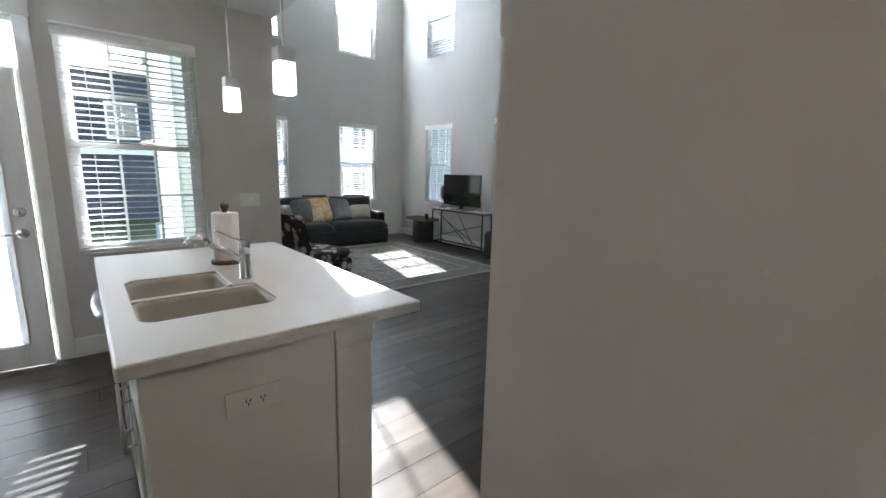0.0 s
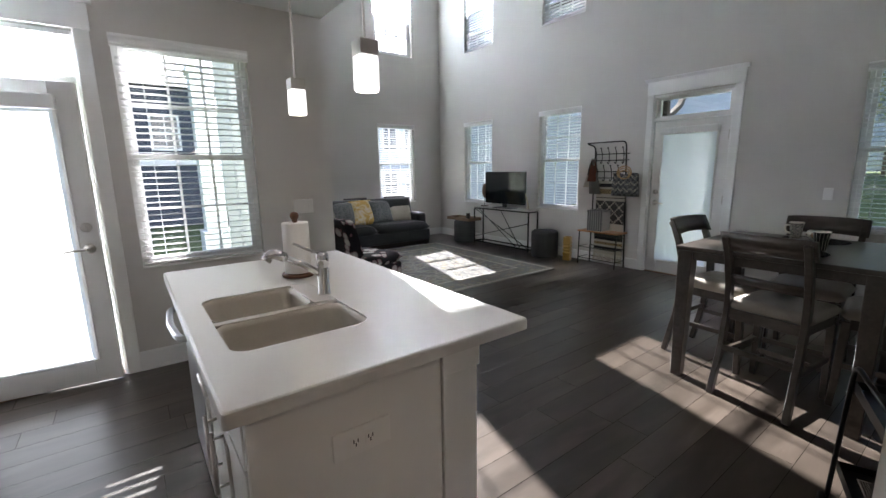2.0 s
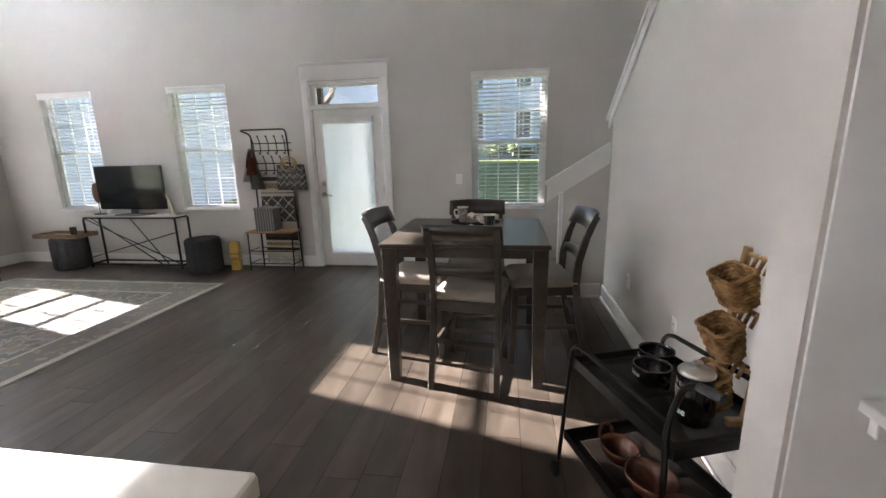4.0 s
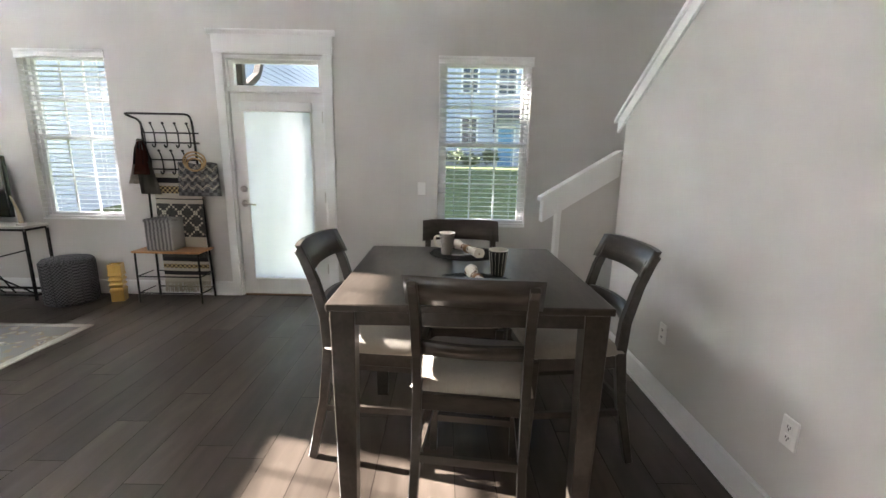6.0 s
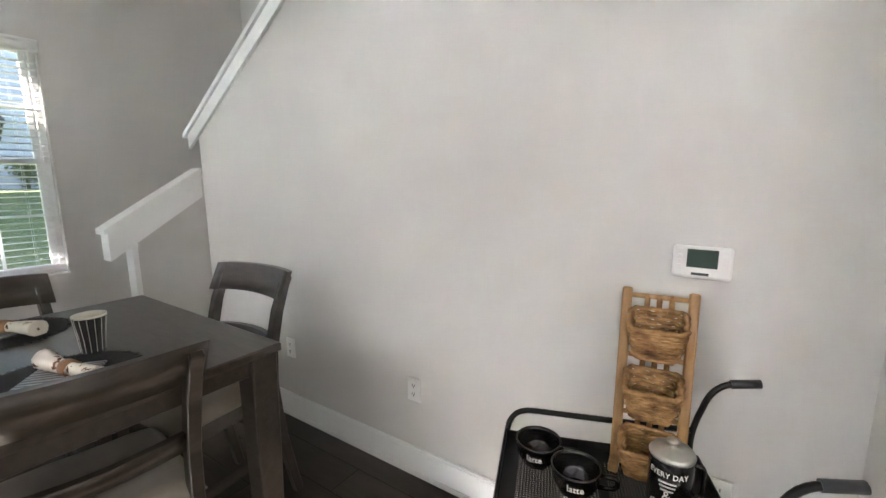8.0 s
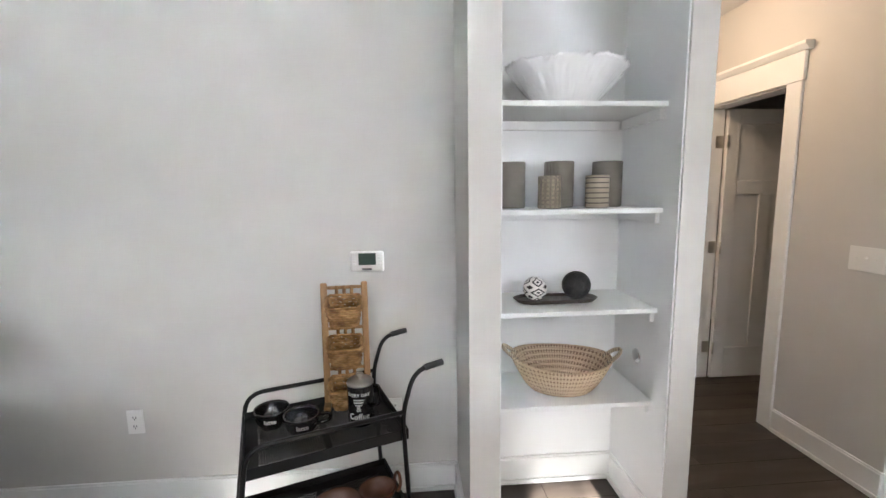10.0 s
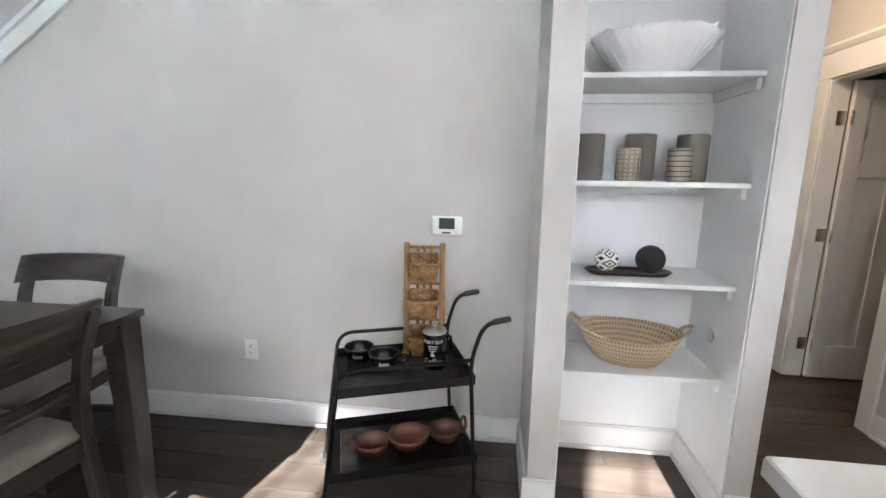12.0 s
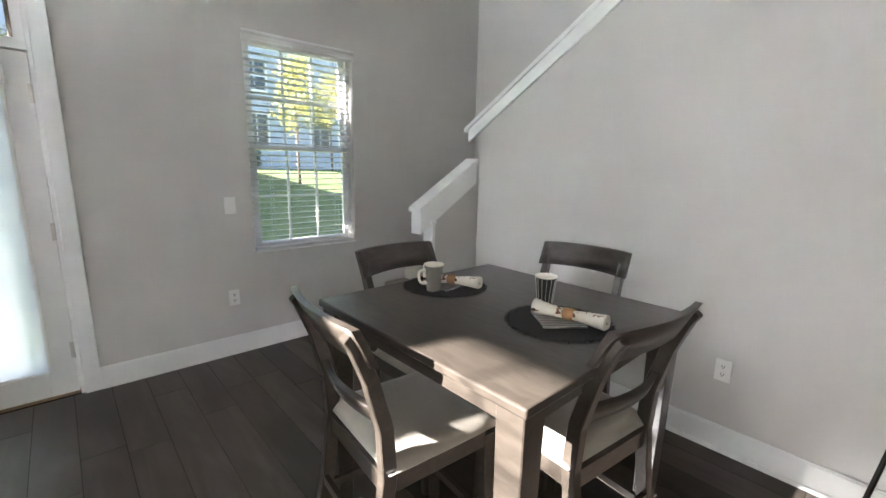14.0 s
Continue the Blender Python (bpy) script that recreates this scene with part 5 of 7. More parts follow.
for x, y, rz in ((0.175, -0.10, -15), (0.075, -0.005, -10)):
    mg = thing("latte_mug", "wide black glazed mug with white lettering", "mug", on_cart(x, y, 0.5765, rz) @ Matrix.Diagonal((1.12, 1.12, 1.06, 1)), group="black mugs")
    bm = bm_new()
    lathe(bm, [(0.034, 0.0), (0.042, 0.004), (0.054, 0.03), (0.058, 0.062), (0.0585, 0.068), (0.055, 0.068), (0.053, 0.06), (0.048, 0.03), (0.03, 0.008)], 30)
    part("bowl", bm, M_GLAZE, mg)
    bm = bm_new()
    tube(bm, bend([(-0.054, 0.0, 0.055), (-0.095, 0, 0.06), (-0.092, 0, 0.028), (-0.05, 0, 0.024)], 0.022, 5), 0.006, 8)
    part("handle", bm, M_GLAZE, mg)
    text_part("latte", 0.022, mg, pose(0, 0, 0.042, 0, 0, 186), bendr=0.0578)

cn = thing("coffee_canister", "black coffee canister with white lettering and steel lid", "canister", on_cart(-0.145, 0.02, 0.5765, 0) @ Matrix.Diagonal((0.9, 0.9, 1.0, 1)))
bm = bm_new()
lathe(bm, [(0.052, 0), (0.056, 0.003), (0.056, 0.155), (0.054, 0.158)], 32)
part("jar", bm, M_GLAZE, cn)
bm = bm_new()
lathe(bm, [(0.057, 0.1585), (0.058, 0.164), (0.052, 0.172), (0.010, 0.176), (0.007, 0.186), (0.016, 0.192), (0.016, 0.197), (0.006, 0.2)], 32)
part("lid", bm, M_NICKEL, cn, "brushed steel lid")
bm = bm_new()
tube(bm, bend([(-0.054, 0, 0.135), (-0.082, 0, 0.135), (-0.082, 0, 0.055), (-0.054, 0, 0.055)], 0.015, 4), 0.006, 8)
part("handle", bm, M_GLAZE, cn)
for words, size, z in (("EVERY DAY", 0.020, 0.128), ("&", 0.035, 0.075), ("Coffee", 0.034, 0.042)):
    text_part(words, size, cn, pose(0, 0, z, 0, 0, 158), bendr=0.0562)
bm = bm_new()
for k, (w, z) in enumerate(((0.5, 0.108), (0.45, 0.098), (0.35, 0.088))):
    for i in range(8):
        a = radians(68) + (i / 8 - 0.5) * w * 1.6
        b = a + w * 0.17
        box(bm, (0.0563 * math.cos(a), 0.0563 * math.sin(a), z), (0.0569 * math.cos(b), 0.0569 * math.sin(b), z + 0.004))
part("lettering_bars", bm, M_WHITEINK, cn)

# three hanging woven baskets on a wooden ladder stand
M_OAK = ramp_mat("honey_wood", [(0.3, (0.30, 0.16, 0.06)), (0.7, (0.46, 0.27, 0.12))], 0.5, scale=(14, 14, 2), tscale=4, bump=0.05)
M_ROPE = ramp_mat("water_hyacinth", [(0.3, (0.13, 0.06, 0.02)), (0.55, (0.34, 0.18, 0.065)), (0.8, (0.54, 0.33, 0.14))], 0.75, tscale=30, bump=0.4)
tw = thing("basket_stand", "wooden stand with three woven water-hyacinth baskets", "basket stand", on_cart(-0.125, -0.128, 0.5765, -14) @ Matrix.Diagonal((1.22, 0.86, 1.06, 1)))
for s in (-1, 1):
    bm = bm_new()
    sweep_rect(bm, [(s * 0.068, 0.0, 0), (s * 0.068, -0.065, 0.49)], 0.022, 0.024, (1, 0, 0))
    bmesh.ops.bevel(bm, geom=bm.edges[:], offset=0.004, segments=1, affect="EDGES")
    part("upright", bm, M_OAK, tw)
    bm = bm_new()
    box(bm, (s * 0.079, -0.08, 0.0), (s * 0.057, 0.06, 0.022), 0.003)
    part("foot", bm, M_OAK, tw)
for z in (0.15, 0.31, 0.47):
    bm = bm_new()
    tube(bm, [(-0.066, -0.133 * z, z), (0.066, -0.133 * z, z)], 0.007, 8)
    part("rung", bm, M_OAK, tw)


def woven_box(parent, w, d, h, flare, rows, centre, tilt):
    """Rows of twisted rope round an open basket, each row a part."""
    m = pose(*centre, tilt)
    for r in range(rows):
        u = r / (rows - 1)
        hw, hd = w / 2 * (1 + flare * u), d / 2 * (1 + flare * u)
        pts = []
        ring = rounded(-hw, -hd, hw, hd, 0.018, 4)
        for k, (px, py) in enumerate(ring):
            nx = ring[(k + 1) % len(ring)]
            seg = 6 if math.hypot(nx[0] - px, nx[1] - py) > 0.02 else 1
            for q in range(seg):
                t_ = q / seg
                x, y = px + (nx[0] - px) * t_, py + (nx[1] - py) * t_
                wv = 0.0028 * math.sin((k * 2 + q) * 2.2 + r * math.pi)
                l = math.hypot(x, y) or 1
                pts.append(m @ Vector((x + wv * x / l, y + wv * y / l, h * u)))
        bm = bm_new()
        tube(bm, pts, 0.0062, 6, closed=True)
        part("rope_strand", bm, M_ROPE, parent)


for z in (0.03, 0.185, 0.34):
    bm = bm_new()
    tmp = bmesh.new()
    box(tmp, (-0.04, -0.035, 0.0), (0.04, 0.035, 0.006))
    join(bm, tmp, pose(0, 0.055 - 0.133 * z, z + 0.005, -22))
    bb = part("basket", bm, M_ROPE, tw)
    woven_box(bb, 0.085, 0.075, 0.095, 0.28, 9, (0, 0.055 - 0.133 * z, z + 0.005), -22)
    bm = bm_new()
    for x in (-0.025, 0.0, 0.025):
        tube(bm, [(x, -0.133 * z + 0.005, z + 0.09), (x, -0.133 * (z + 0.13), z + 0.135), (x, -0.133 * (z + 0.13) - 0.012, z + 0.125)], 0.006, 6)
    part("loop", bm, M_ROPE, bb)

# carved bowl of three dishes on the lower tray
M_COPPER = mat("carved_brown_wood", (0.13, 0.048, 0.024), 0.33, var=0.25, scale=18, bump=0.06, coat=0.2)
tb = thing("triple_bowl", "carved reddish-brown wooden triple bowl with ring handles", "bowl", on_cart(-0.03, 0.045, 0.2165, 4))
for x, r in ((-0.165, 0.072), (0.0, 0.088), (0.165, 0.072)):
    bm = bm_new()
    lathe(bm, [(r * 0.35, 0.0), (r * 0.7, 0.012), (r * 0.95, 0.045), (r, 0.066), (r * 0.94, 0.067), (r * 0.85, 0.045), (r * 0.6, 0.018), (0.01, 0.012)], 28, (x, 0), wob=lambda a, z: 1 + 0.05 * math.cos(2 * a))
    part("dish", bm, M_COPPER, tb)
for s in (-1, 1):
    bm = bm_new()
    c = Vector((s * 0.252, 0, 0.062))
    tube(bm, [c + Vector((s * 0.006 * math.sin(a), 0.030 * math.cos(a), 0.034 * math.sin(a))) for a in [2 * math.pi * i / 20 for i in range(20)]], 0.007, 8, closed=True)
    part("ring_handle", bm, M_COPPER, tb)

# ---- niche contents ----
M_WHITECER = mat("white_textured_ceramic", (0.80, 0.80, 0.80), 0.25, var=0.03, scale=20, bump=0.0, coat=0.3)
wb = thing("ceramic_bowl", "large white bowl with rough frilled relief", "bowl", pose(3.248, 2.29, SHELVES[3] + 0.001))
bm = bm_new()
prof = [(0.10, 0), (0.112, 0.004)] + [(0.112 + 0.138 * (i / 14) ** 0.9, 0.004 + 0.156 * i / 14) for i in range(1, 15)] + [(0.244, 0.161), (0.22, 0.14), (0.15, 0.07), (0.09, 0.012), (0.01, 0.01)]
lathe(bm, prof, 180)
for v in bm.verts:
    if v.co.z > 0.012:
        an = math.atan2(v.co.y, v.co.x)
        fr = noise.noise(Vector((math.cos(an) * 16, math.sin(an) * 16, v.co.z * 16)))
        fi = noise.noise(Vector((math.cos(an) * 45, math.sin(an) * 45, v.co.z * 45)))
        k_ = 1 + (0.035 * fr + 0.022 * fi) * min(1, v.co.z / 0.06)
        v.co.x *= k_
        v.co.y *= k_
        if v.co.z > 0.13:
            v.co.z += 0.014 * fr + 0.008 * fi
    v.co.y *= 0.78
part("bowl", bm, M_WHITECER, wb)


def ring_mat(name, dark, light, scale, rough=0.55):
    return ramp_mat(name, [(0.35, dark), (0.6, light)], rough, tex="WAVE", scale=(0, 0, 1), tscale=scale, bump=0.3)


M_JUG1 = ramp_mat("woven_taupe", [(0.2, (0.07, 0.062, 0.05)), (0.5, (0.18, 0.16, 0.13)), (0.8, (0.26, 0.235, 0.195))], 0.6, tex="CHECKER", tscale=260, bump=0.3)
M_JUG2 = ramp_mat("ribbed_taupe", [(0.3, (0.09, 0.08, 0.065)), (0.7, (0.23, 0.205, 0.17))], 0.5, tex="WAVE", scale=(1, 1, 0), tscale=70, bump=0.3)
M_JUG3 = diamond_mat("diamond_black_cream", (0.025, 0.02, 0.016), (0.50, 0.43, 0.32), 14, 0.0172, (0.18, 0.34, 0.58, 0.88))
M_JUG4 = diamond_mat("ringed_taupe", (0.045, 0.038, 0.03), (0.33, 0.285, 0.215), 8, 0.0200, (0.20,), rings=True)
for x, y, r, h, mm, lab in ((3.468, 2.255, 0.062, 0.192, M_JUG1, "tall taupe vase with woven relief"), (3.258, 2.255, 0.062, 0.193, M_JUG2, "tall taupe vase with upright ribs"), (3.045, 2.255, 0.062, 0.192, M_JUG1, "tall taupe vase with fine dotted relief"),
                           (3.335, 2.365, 0.046, 0.130, M_JUG3, "short vase with black and cream diamonds"), (3.137, 2.365, 0.046, 0.131, M_JUG4, "short taupe vase with dark rings")):
    v = thing("vase", lab, "vase", pose(x, y, SHELVES[2] + 0.001), group="niche vases")
    bm = bm_new()
    lathe(bm, [(r * 0.93, 0), (r, 0.006), (r, h - 0.006), (r * 0.97, h), (r * 0.9, h), (r * 0.9, h - 0.05), (r * 0.88, 0.012)], 36)
    part("body", bm, mm, v)
tray = thing("oval_tray", "dark wooden oval tray on the shelf", "tray", pose(3.275, 2.29, SHELVES[1] + 0.001))
bm = bm_new()
pts = rounded(-0.185, -0.065, 0.185, 0.065, 0.064, 8)
rs = []
for k, z in ((0.9, 0.0), (1.0, 0.016), (0.97, 0.018), (0.88, 0.006)):
    rs.append([bm.verts.new((x * k, y * (k if k < 1 else 1), z)) for x, y in pts])
for lo, hi in zip(rs, rs[1:]):
    for i in range(len(lo)):
        bm.faces.new((lo[i], lo[(i + 1) % len(lo)], hi[(i + 1) % len(lo)], hi[i])).smooth = True
bm.faces.new(rs[0][::-1])
bm.faces.new(rs[-1])
part("tray", bm, mat("dark_brown_wood", (0.035, 0.024, 0.018), 0.4, var=0.2, scale=10), tray)
M_BALLW = diamond_mat("ball_black_white", (0.018, 0.018, 0.018), (0.74, 0.73, 0.69), 4, 0.043, (0.12, 0.30, 0.44, 0.78))
for x, r, mm, lab in ((3.365, 0.051, M_BALLW, "white decorative ball with black diamonds"), (3.182, 0.061, mat("ball_black", (0.022, 0.021, 0.02), 0.55, var=0.3, scale=60, bump=0.8, bscale=90), "black decorative ball with hammered relief")):
    b = thing("decor_ball", lab, "ornament", pose(x, 2.29, SHELVES[1] + 0.0075))
    bm = bm_new()
    bmesh.ops.create_icosphere(bm, subdivisions=4, radius=r, matrix=Matrix.Translation((0, 0, r)))
    for f in bm.faces:
        f.smooth = True
    ball = part("ball", bm, mm, b)
M_SEAGRASS = diamond_mat("seagrass_coil", (0.23, 0.155, 0.095), (0.47, 0.355, 0.235), 66, 0.0175, (0.36,), 0.75)
bk = thing("seagrass_basket", "oval coiled seagrass basket with rope handles", "basket", pose(3.245, 2.29, SHELVES[0] + 0.001, 0, 0, -12) @ Matrix.Diagonal((1.02, 1.22, 1.25, 1)))
for i in range(13):
    u = i / 12
    a_, b_, z = 0.125 + 0.085 * u ** 0.7, 0.075 + 0.065 * u ** 0.7, 0.006 + 0.105 * u
    pts = []
    for k in range(72):
        an = 2 * math.pi * k / 72
        wv = 0.0014 * (1 if k % 2 else -1)
        sag = 0.006 * u * math.cos(2 * an)
        pts.append(((a_ + wv) * math.cos(an), (b_ + wv) * math.sin(an), z + sag))
    bm = bm_new()
    tube(bm, pts, 0.0062, 6, closed=True)
    part("coil", bm, M_SEAGRASS, bk)
bm = bm_new()
for i in range(9):
    u = i / 9
    tube(bm, [((0.125 * (1 - u) + 0.004) * math.cos(2 * math.pi * k / 40), (0.075 * (1 - u) + 0.004) * math.sin(2 * math.pi * k / 40), 0.006) for k in range(40)], 0.0065, 6, closed=True)
part("base_coil", bm, M_SEAGRASS, bk)
M_ROPE2 = ramp_mat("twisted_cord", [(0.0, (0.09, 0.05, 0.03)), (0.5, (0.55, 0.46, 0.34))], 0.8, tex="WAVE", tscale=40, bump=0.4, scale=(1, 1, 1))
for s in (-1, 1):
    bm = bm_new()
    tube(bm, bend([(s * 0.19, -0.035, 0.108), (s * 0.235, -0.03, 0.138), (s * 0.255, 0.0, 0.148), (s * 0.235, 0.03, 0.138), (s * 0.19, 0.035, 0.108)], 0.02, 4), 0.0075, 8)
    part("handle", bm, M_ROPE2, bk)
gr = thing("cable_grommet", "round chrome cover plate on the niche side", "cover plate", pose(NX0 + 0.0065, 2.315, 0.732, 0, 90, 0))
bm = bm_new()
lathe(bm, [(0.032, 0), (0.032, 0.002), (0.026, 0.004), (0.006, 0.005)], 28)
part("disc", bm, M_CHROME, gr)

# ---- table settings ----
M_MAT = mat("black_woven_mat", (0.016, 0.015, 0.015), 0.9, var=0.4, scale=120, bump=0.8, bscale=300)
M_STONE = ramp_mat("agate_plate", [(0.0, (0.02, 0.02, 0.022)), (0.5, (0.16, 0.155, 0.15)), (0.62, (0.30, 0.29, 0.28))], 0.3, tex="WAVE", tscale=20, distort=3, bump=0.05)
M_NAPKIN = ramp_mat("floral_napkin", [(0.0, (0.035, 0.03, 0.03)), (0.30, (0.25, 0.13, 0.08)), (0.36, (0.72, 0.67, 0.58))], 0.9, tex="NOISE", tscale=38, detail=2, bump=0.2, sharp=True)
M_RING = mat("tan_napkin_ring", (0.30, 0.15, 0.06), 0.5, var=0.25, scale=30, bump=0.2)
M_CREAM = mat("cream_glaze", (0.66, 0.62, 0.53), 0.3, var=0.04, bump=0.0, coat=0.2)
M_CUPDOT = ramp_mat("cup_black_white_dashes", [(0.0, (0.03, 0.03, 0.03)), (0.5, (0.50, 0.47, 0.41))], 0.4, tex="CHECKER", tscale=230, bump=0.1, sharp=True)
M_CUPSTR = mat("cup_black", (0.015, 0.015, 0.015), 0.35, var=0.2, bump=0.0)
for mx, my, rz, cupx, cupy, style in ((6.005, 3.272, -35, 5.975, 3.365, 0), (5.435, 3.262, -78, 5.57, 3.15, 1)):
    pm = thing("placemat", "round black woven placemat with fringed edge", "placemat", pose(mx, my, TZ + 0.0008), group="table settings")
    bm = bm_new()
    lathe(bm, [(0.001, 0.0), (0.165, 0.0), (0.172, 0.002), (0.165, 0.004), (0.10, 0.005), (0.001, 0.005)], 72, wob=lambda a, z: 1 + 0.012 * noise.noise(Vector((math.cos(a) * 9, math.sin(a) * 9, 1))), cap=False)
    part("mat", bm, M_MAT, pm)
    bm = bm_new()
    frng = random.Random(3)
    for i in range(150):
        a = 2 * math.pi * i / 150
        r1 = 0.176 + frng.uniform(0.002, 0.012)
        a1 = a + frng.uniform(-0.03, 0.03)
        tube(bm, [(0.165 * math.cos(a), 0.165 * math.sin(a), 0.002), (r1 * math.cos(a1), r1 * math.sin(a1), 0.0015)], 0.0012, 3)
    part("fringe", bm, M_MAT, pm)
    pl = thing("slate_plate", "small square dark plate with pale rings", "plate", pose(mx, my, TZ + 0.0062, 0, 0, rz + 40), group="table settings")
    bm = bm_new()
    box(bm, (-0.075, -0.075, 0), (0.075, 0.075, 0.006), 0.002)
    part("plate", bm, M_STONE, pl)
    nk = thing("rolled_napkin", "cream patterned napkin rolled in a tan ring", "napkin", pose(mx - 0.03, my - 0.015, TZ + 0.0125, 0, 0, 24 if style == 0 else 8), group="table settings")
    bm = bm_new()
    n = 16
    pts, rad = [], []
    for i in range(n + 1):
        u = 2 * i / n - 1
        pts.append((0.128 * u, 0.004 * math.sin(3 * u), 0.021))
        rad.append(0.016 + 0.012 * abs(u) ** 1.3)
    tube(bm, pts, rad, 14)
    for v in bm.verts:
        v.co += 0.003 * noise.noise_vector(v.co * 45)
        v.co.z = max(v.co.z, 0.0)
    part("cloth", bm, M_NAPKIN, nk)
    bm = bm_new()
    tmp = bmesh.new()
    lathe(tmp, [(0.020, -0.019), (0.0215, -0.017), (0.0215, 0.017), (0.020, 0.019)], 24, cap=False)
    join(bm, tmp, pose(0, 0, 0.0215, 0, 90, 0))
    part("ring", bm, M_RING, nk)
    cp = thing("tumbler_cup", "white and black dotted ceramic cup" if style == 0 else "black ceramic cup with cream stripes", "cup", pose(cupx, cupy, TZ + 0.006), group="table settings")
    bm = bm_new()
    lathe(bm, [(0.027, 0.0), (0.029, 0.003), (0.033, 0.05), (0.040, 0.105), (0.0415, 0.11)], 32, cap=False)
    body = part("body", bm, M_CUPDOT if style == 0 else M_CUPSTR, cp)
    bm = bm_new()
    lathe(bm, [(0.0415, 0.1085), (0.0420, 0.114), (0.0395, 0.114), (0.037, 0.10), (0.030, 0.04), (0.004, 0.012)], 32, cap=False)
    part("lining", bm, M_CREAM, cp, "cream glazed inside and rim")
    bm = bm_new()
    lathe(bm, [(0.001, 0.0005), (0.027, 0.0005), (0.026, 0.012), (0.001, 0.012)], 24, cap=False)
    part("foot", bm, M_CREAM, cp)
    if style == 1:
        for i in range(14):
            a = 2 * math.pi * i / 14
            bm = bm_new()
            sweep_rect(bm, [(0.0300 * math.cos(a), 0.0300 * math.sin(a), 0.006), (0.0336 * math.cos(a), 0.0336 * math.sin(a), 0.05), (0.0408 * math.cos(a), 0.0408 * math.sin(a), 0.106)], 0.0011, 0.001, (-math.sin(a), math.cos(a), 0))
            part("stripe", bm, M_CREAM, body)
    else:
        bm = bm_new()
        tube(bm, bend([(0.036, 0, 0.09), (0.07, 0, 0.09), (0.066, 0, 0.04), (0.033, 0, 0.035)], 0.02, 5), 0.006, 8)
        part("handle", bm, M_CREAM, cp, m=pose(0, 0, 0, 0, 0, 75))

# ---- living room ----
M_SOFA = mat("charcoal_weave", (0.040, 0.043, 0.047), 0.9, var=0.2, scale=40, bump=0.3, bscale=350, sheen=0.2)
M_DARKWOOD = mat("espresso_wood", (0.02, 0.014, 0.011), 0.4, var=0.2, scale=12, bump=0.04)
sofa = thing("sofa", "charcoal grey fabric sofa with loose cushions", "sofa")
sx0, sx1, sy0, sy1 = 4.66, 6.93, 9.02, 9.90
bm = bm_new()
box(bm, (sx0 + 0.02, sy0 + 0.05, 0.10), (sx1 - 0.02, sy1, 0.30), 0.02, 2)
part("base", bm, M_SOFA, sofa)
bm = bm_new()
box(bm, (sx0 + 0.03, sy0 + 0.07, 0.02), (sx1 - 0.03, sy1 - 0.02, 0.10), 0.004)
part("plinth", bm, M_DARKWOOD, sofa)
for x in (sx0, sx1 - 0.20):
    bm = bm_new()
    box(bm, (x, sy0 + 0.18, 0.14), (x + 0.20, sy1, 0.60), 0.06, 4)
    part("arm", bm, M_SOFA, sofa)
bm = bm_new()
box(bm, (sx0 + 0.05, sy1 - 0.24, 0.28), (sx1 - 0.05, sy1, 0.78), 0.07, 4)
part("back_frame", bm, M_SOFA, sofa)
cw = (sx1 - sx0 - 0.08) / 2
for i in range(2):
    bm = cushion_bm(cw, 0.72, 0.19, 14, 0.28, 4 + i, 8)
    part("seat_cushion", bm, M_SOFA, sofa, "", pose(sx0 + 0.04 + cw * (i + 0.5), sy0 + 0.37, 0.265))
    bm = cushion_bm(cw - 0.14, 0.46, 0.20, 12, 0.35, 9 + i, 5)
    part("back_cushion", bm, M_SOFA, sofa, "", pose(sx0 + 0.12 + (cw - 0.02) * (i + 0.5), sy1 - 0.24, 0.66, 76, 0, 0) @ pose(0, 0, -0.1))
for x in (sx0 + 0.08, sx1 - 0.08):
    for y in (sy0 + 0.12, sy1 - 0.08):
        bm = bm_new()
        lathe(bm, [(0.022, 0.0), (0.03, 0.10)], 12, (x, y))
        part("foot", bm, M_DARKWOOD, sofa)
M_PGREY = ramp_mat("grey_quilted", [(0.0, (0.05, 0.055, 0.06)), (0.25, (0.12, 0.125, 0.13)), (0.6, (0.16, 0.165, 0.17))], 0.9, tex="VORONOI", tscale=26, bump=0.5, sheen=0.2)
M_PYEL = ramp_mat("yellow_floral", [(0.35, (0.58, 0.51, 0.38)), (0.47, (0.56, 0.44, 0.24)), (0.55, (0.48, 0.31, 0.09))], 0.9, tscale=7, detail=3, distort=1.5, bump=0.1)
M_PCRM = mat("cream_linen", (0.47, 0.43, 0.35), 0.92, var=0.12, scale=60, bump=0.3, bscale=350)
M_PSIL = ramp_mat("silver_ikat", [(0.3, (0.20, 0.19, 0.17)), (0.6, (0.46, 0.43, 0.37))], 0.85, tscale=14, detail=4, distort=2, bump=0.15)
M_PDRK = mat("dark_pillow", (0.035, 0.035, 0.038), 0.9, var=0.15, scale=40, bump=0.2)
for x, w, h, mm, tx, rz, lab in ((5.08, 0.42, 0.36, M_PSIL, 66, 8, "cream and silver patterned throw pillow"), (5.38, 0.46, 0.46, M_PGREY, 64, -6, "grey quilted throw pillow"), (5.74, 0.50, 0.48, M_PYEL, 62, 5, "yellow and cream floral throw pillow"),
                              (6.12, 0.46, 0.46, M_PGREY, 64, 4, "grey quilted throw pillow"), (6.52, 0.50, 0.32, M_PCRM, 62, -5, "cream linen lumbar pillow")):
    pw = thing("throw_pillow", lab, "pillow", pose(x, sy0 + 0.52, 0.445 + h * 0.44, tx, 0, rz), group="sofa pillows")
    bm = cushion_bm(w, h, 0.15, 12, 0.55, x, 2.6)
    part("cover", bm, mm, pw, "", pose(0, 0, -0.075))
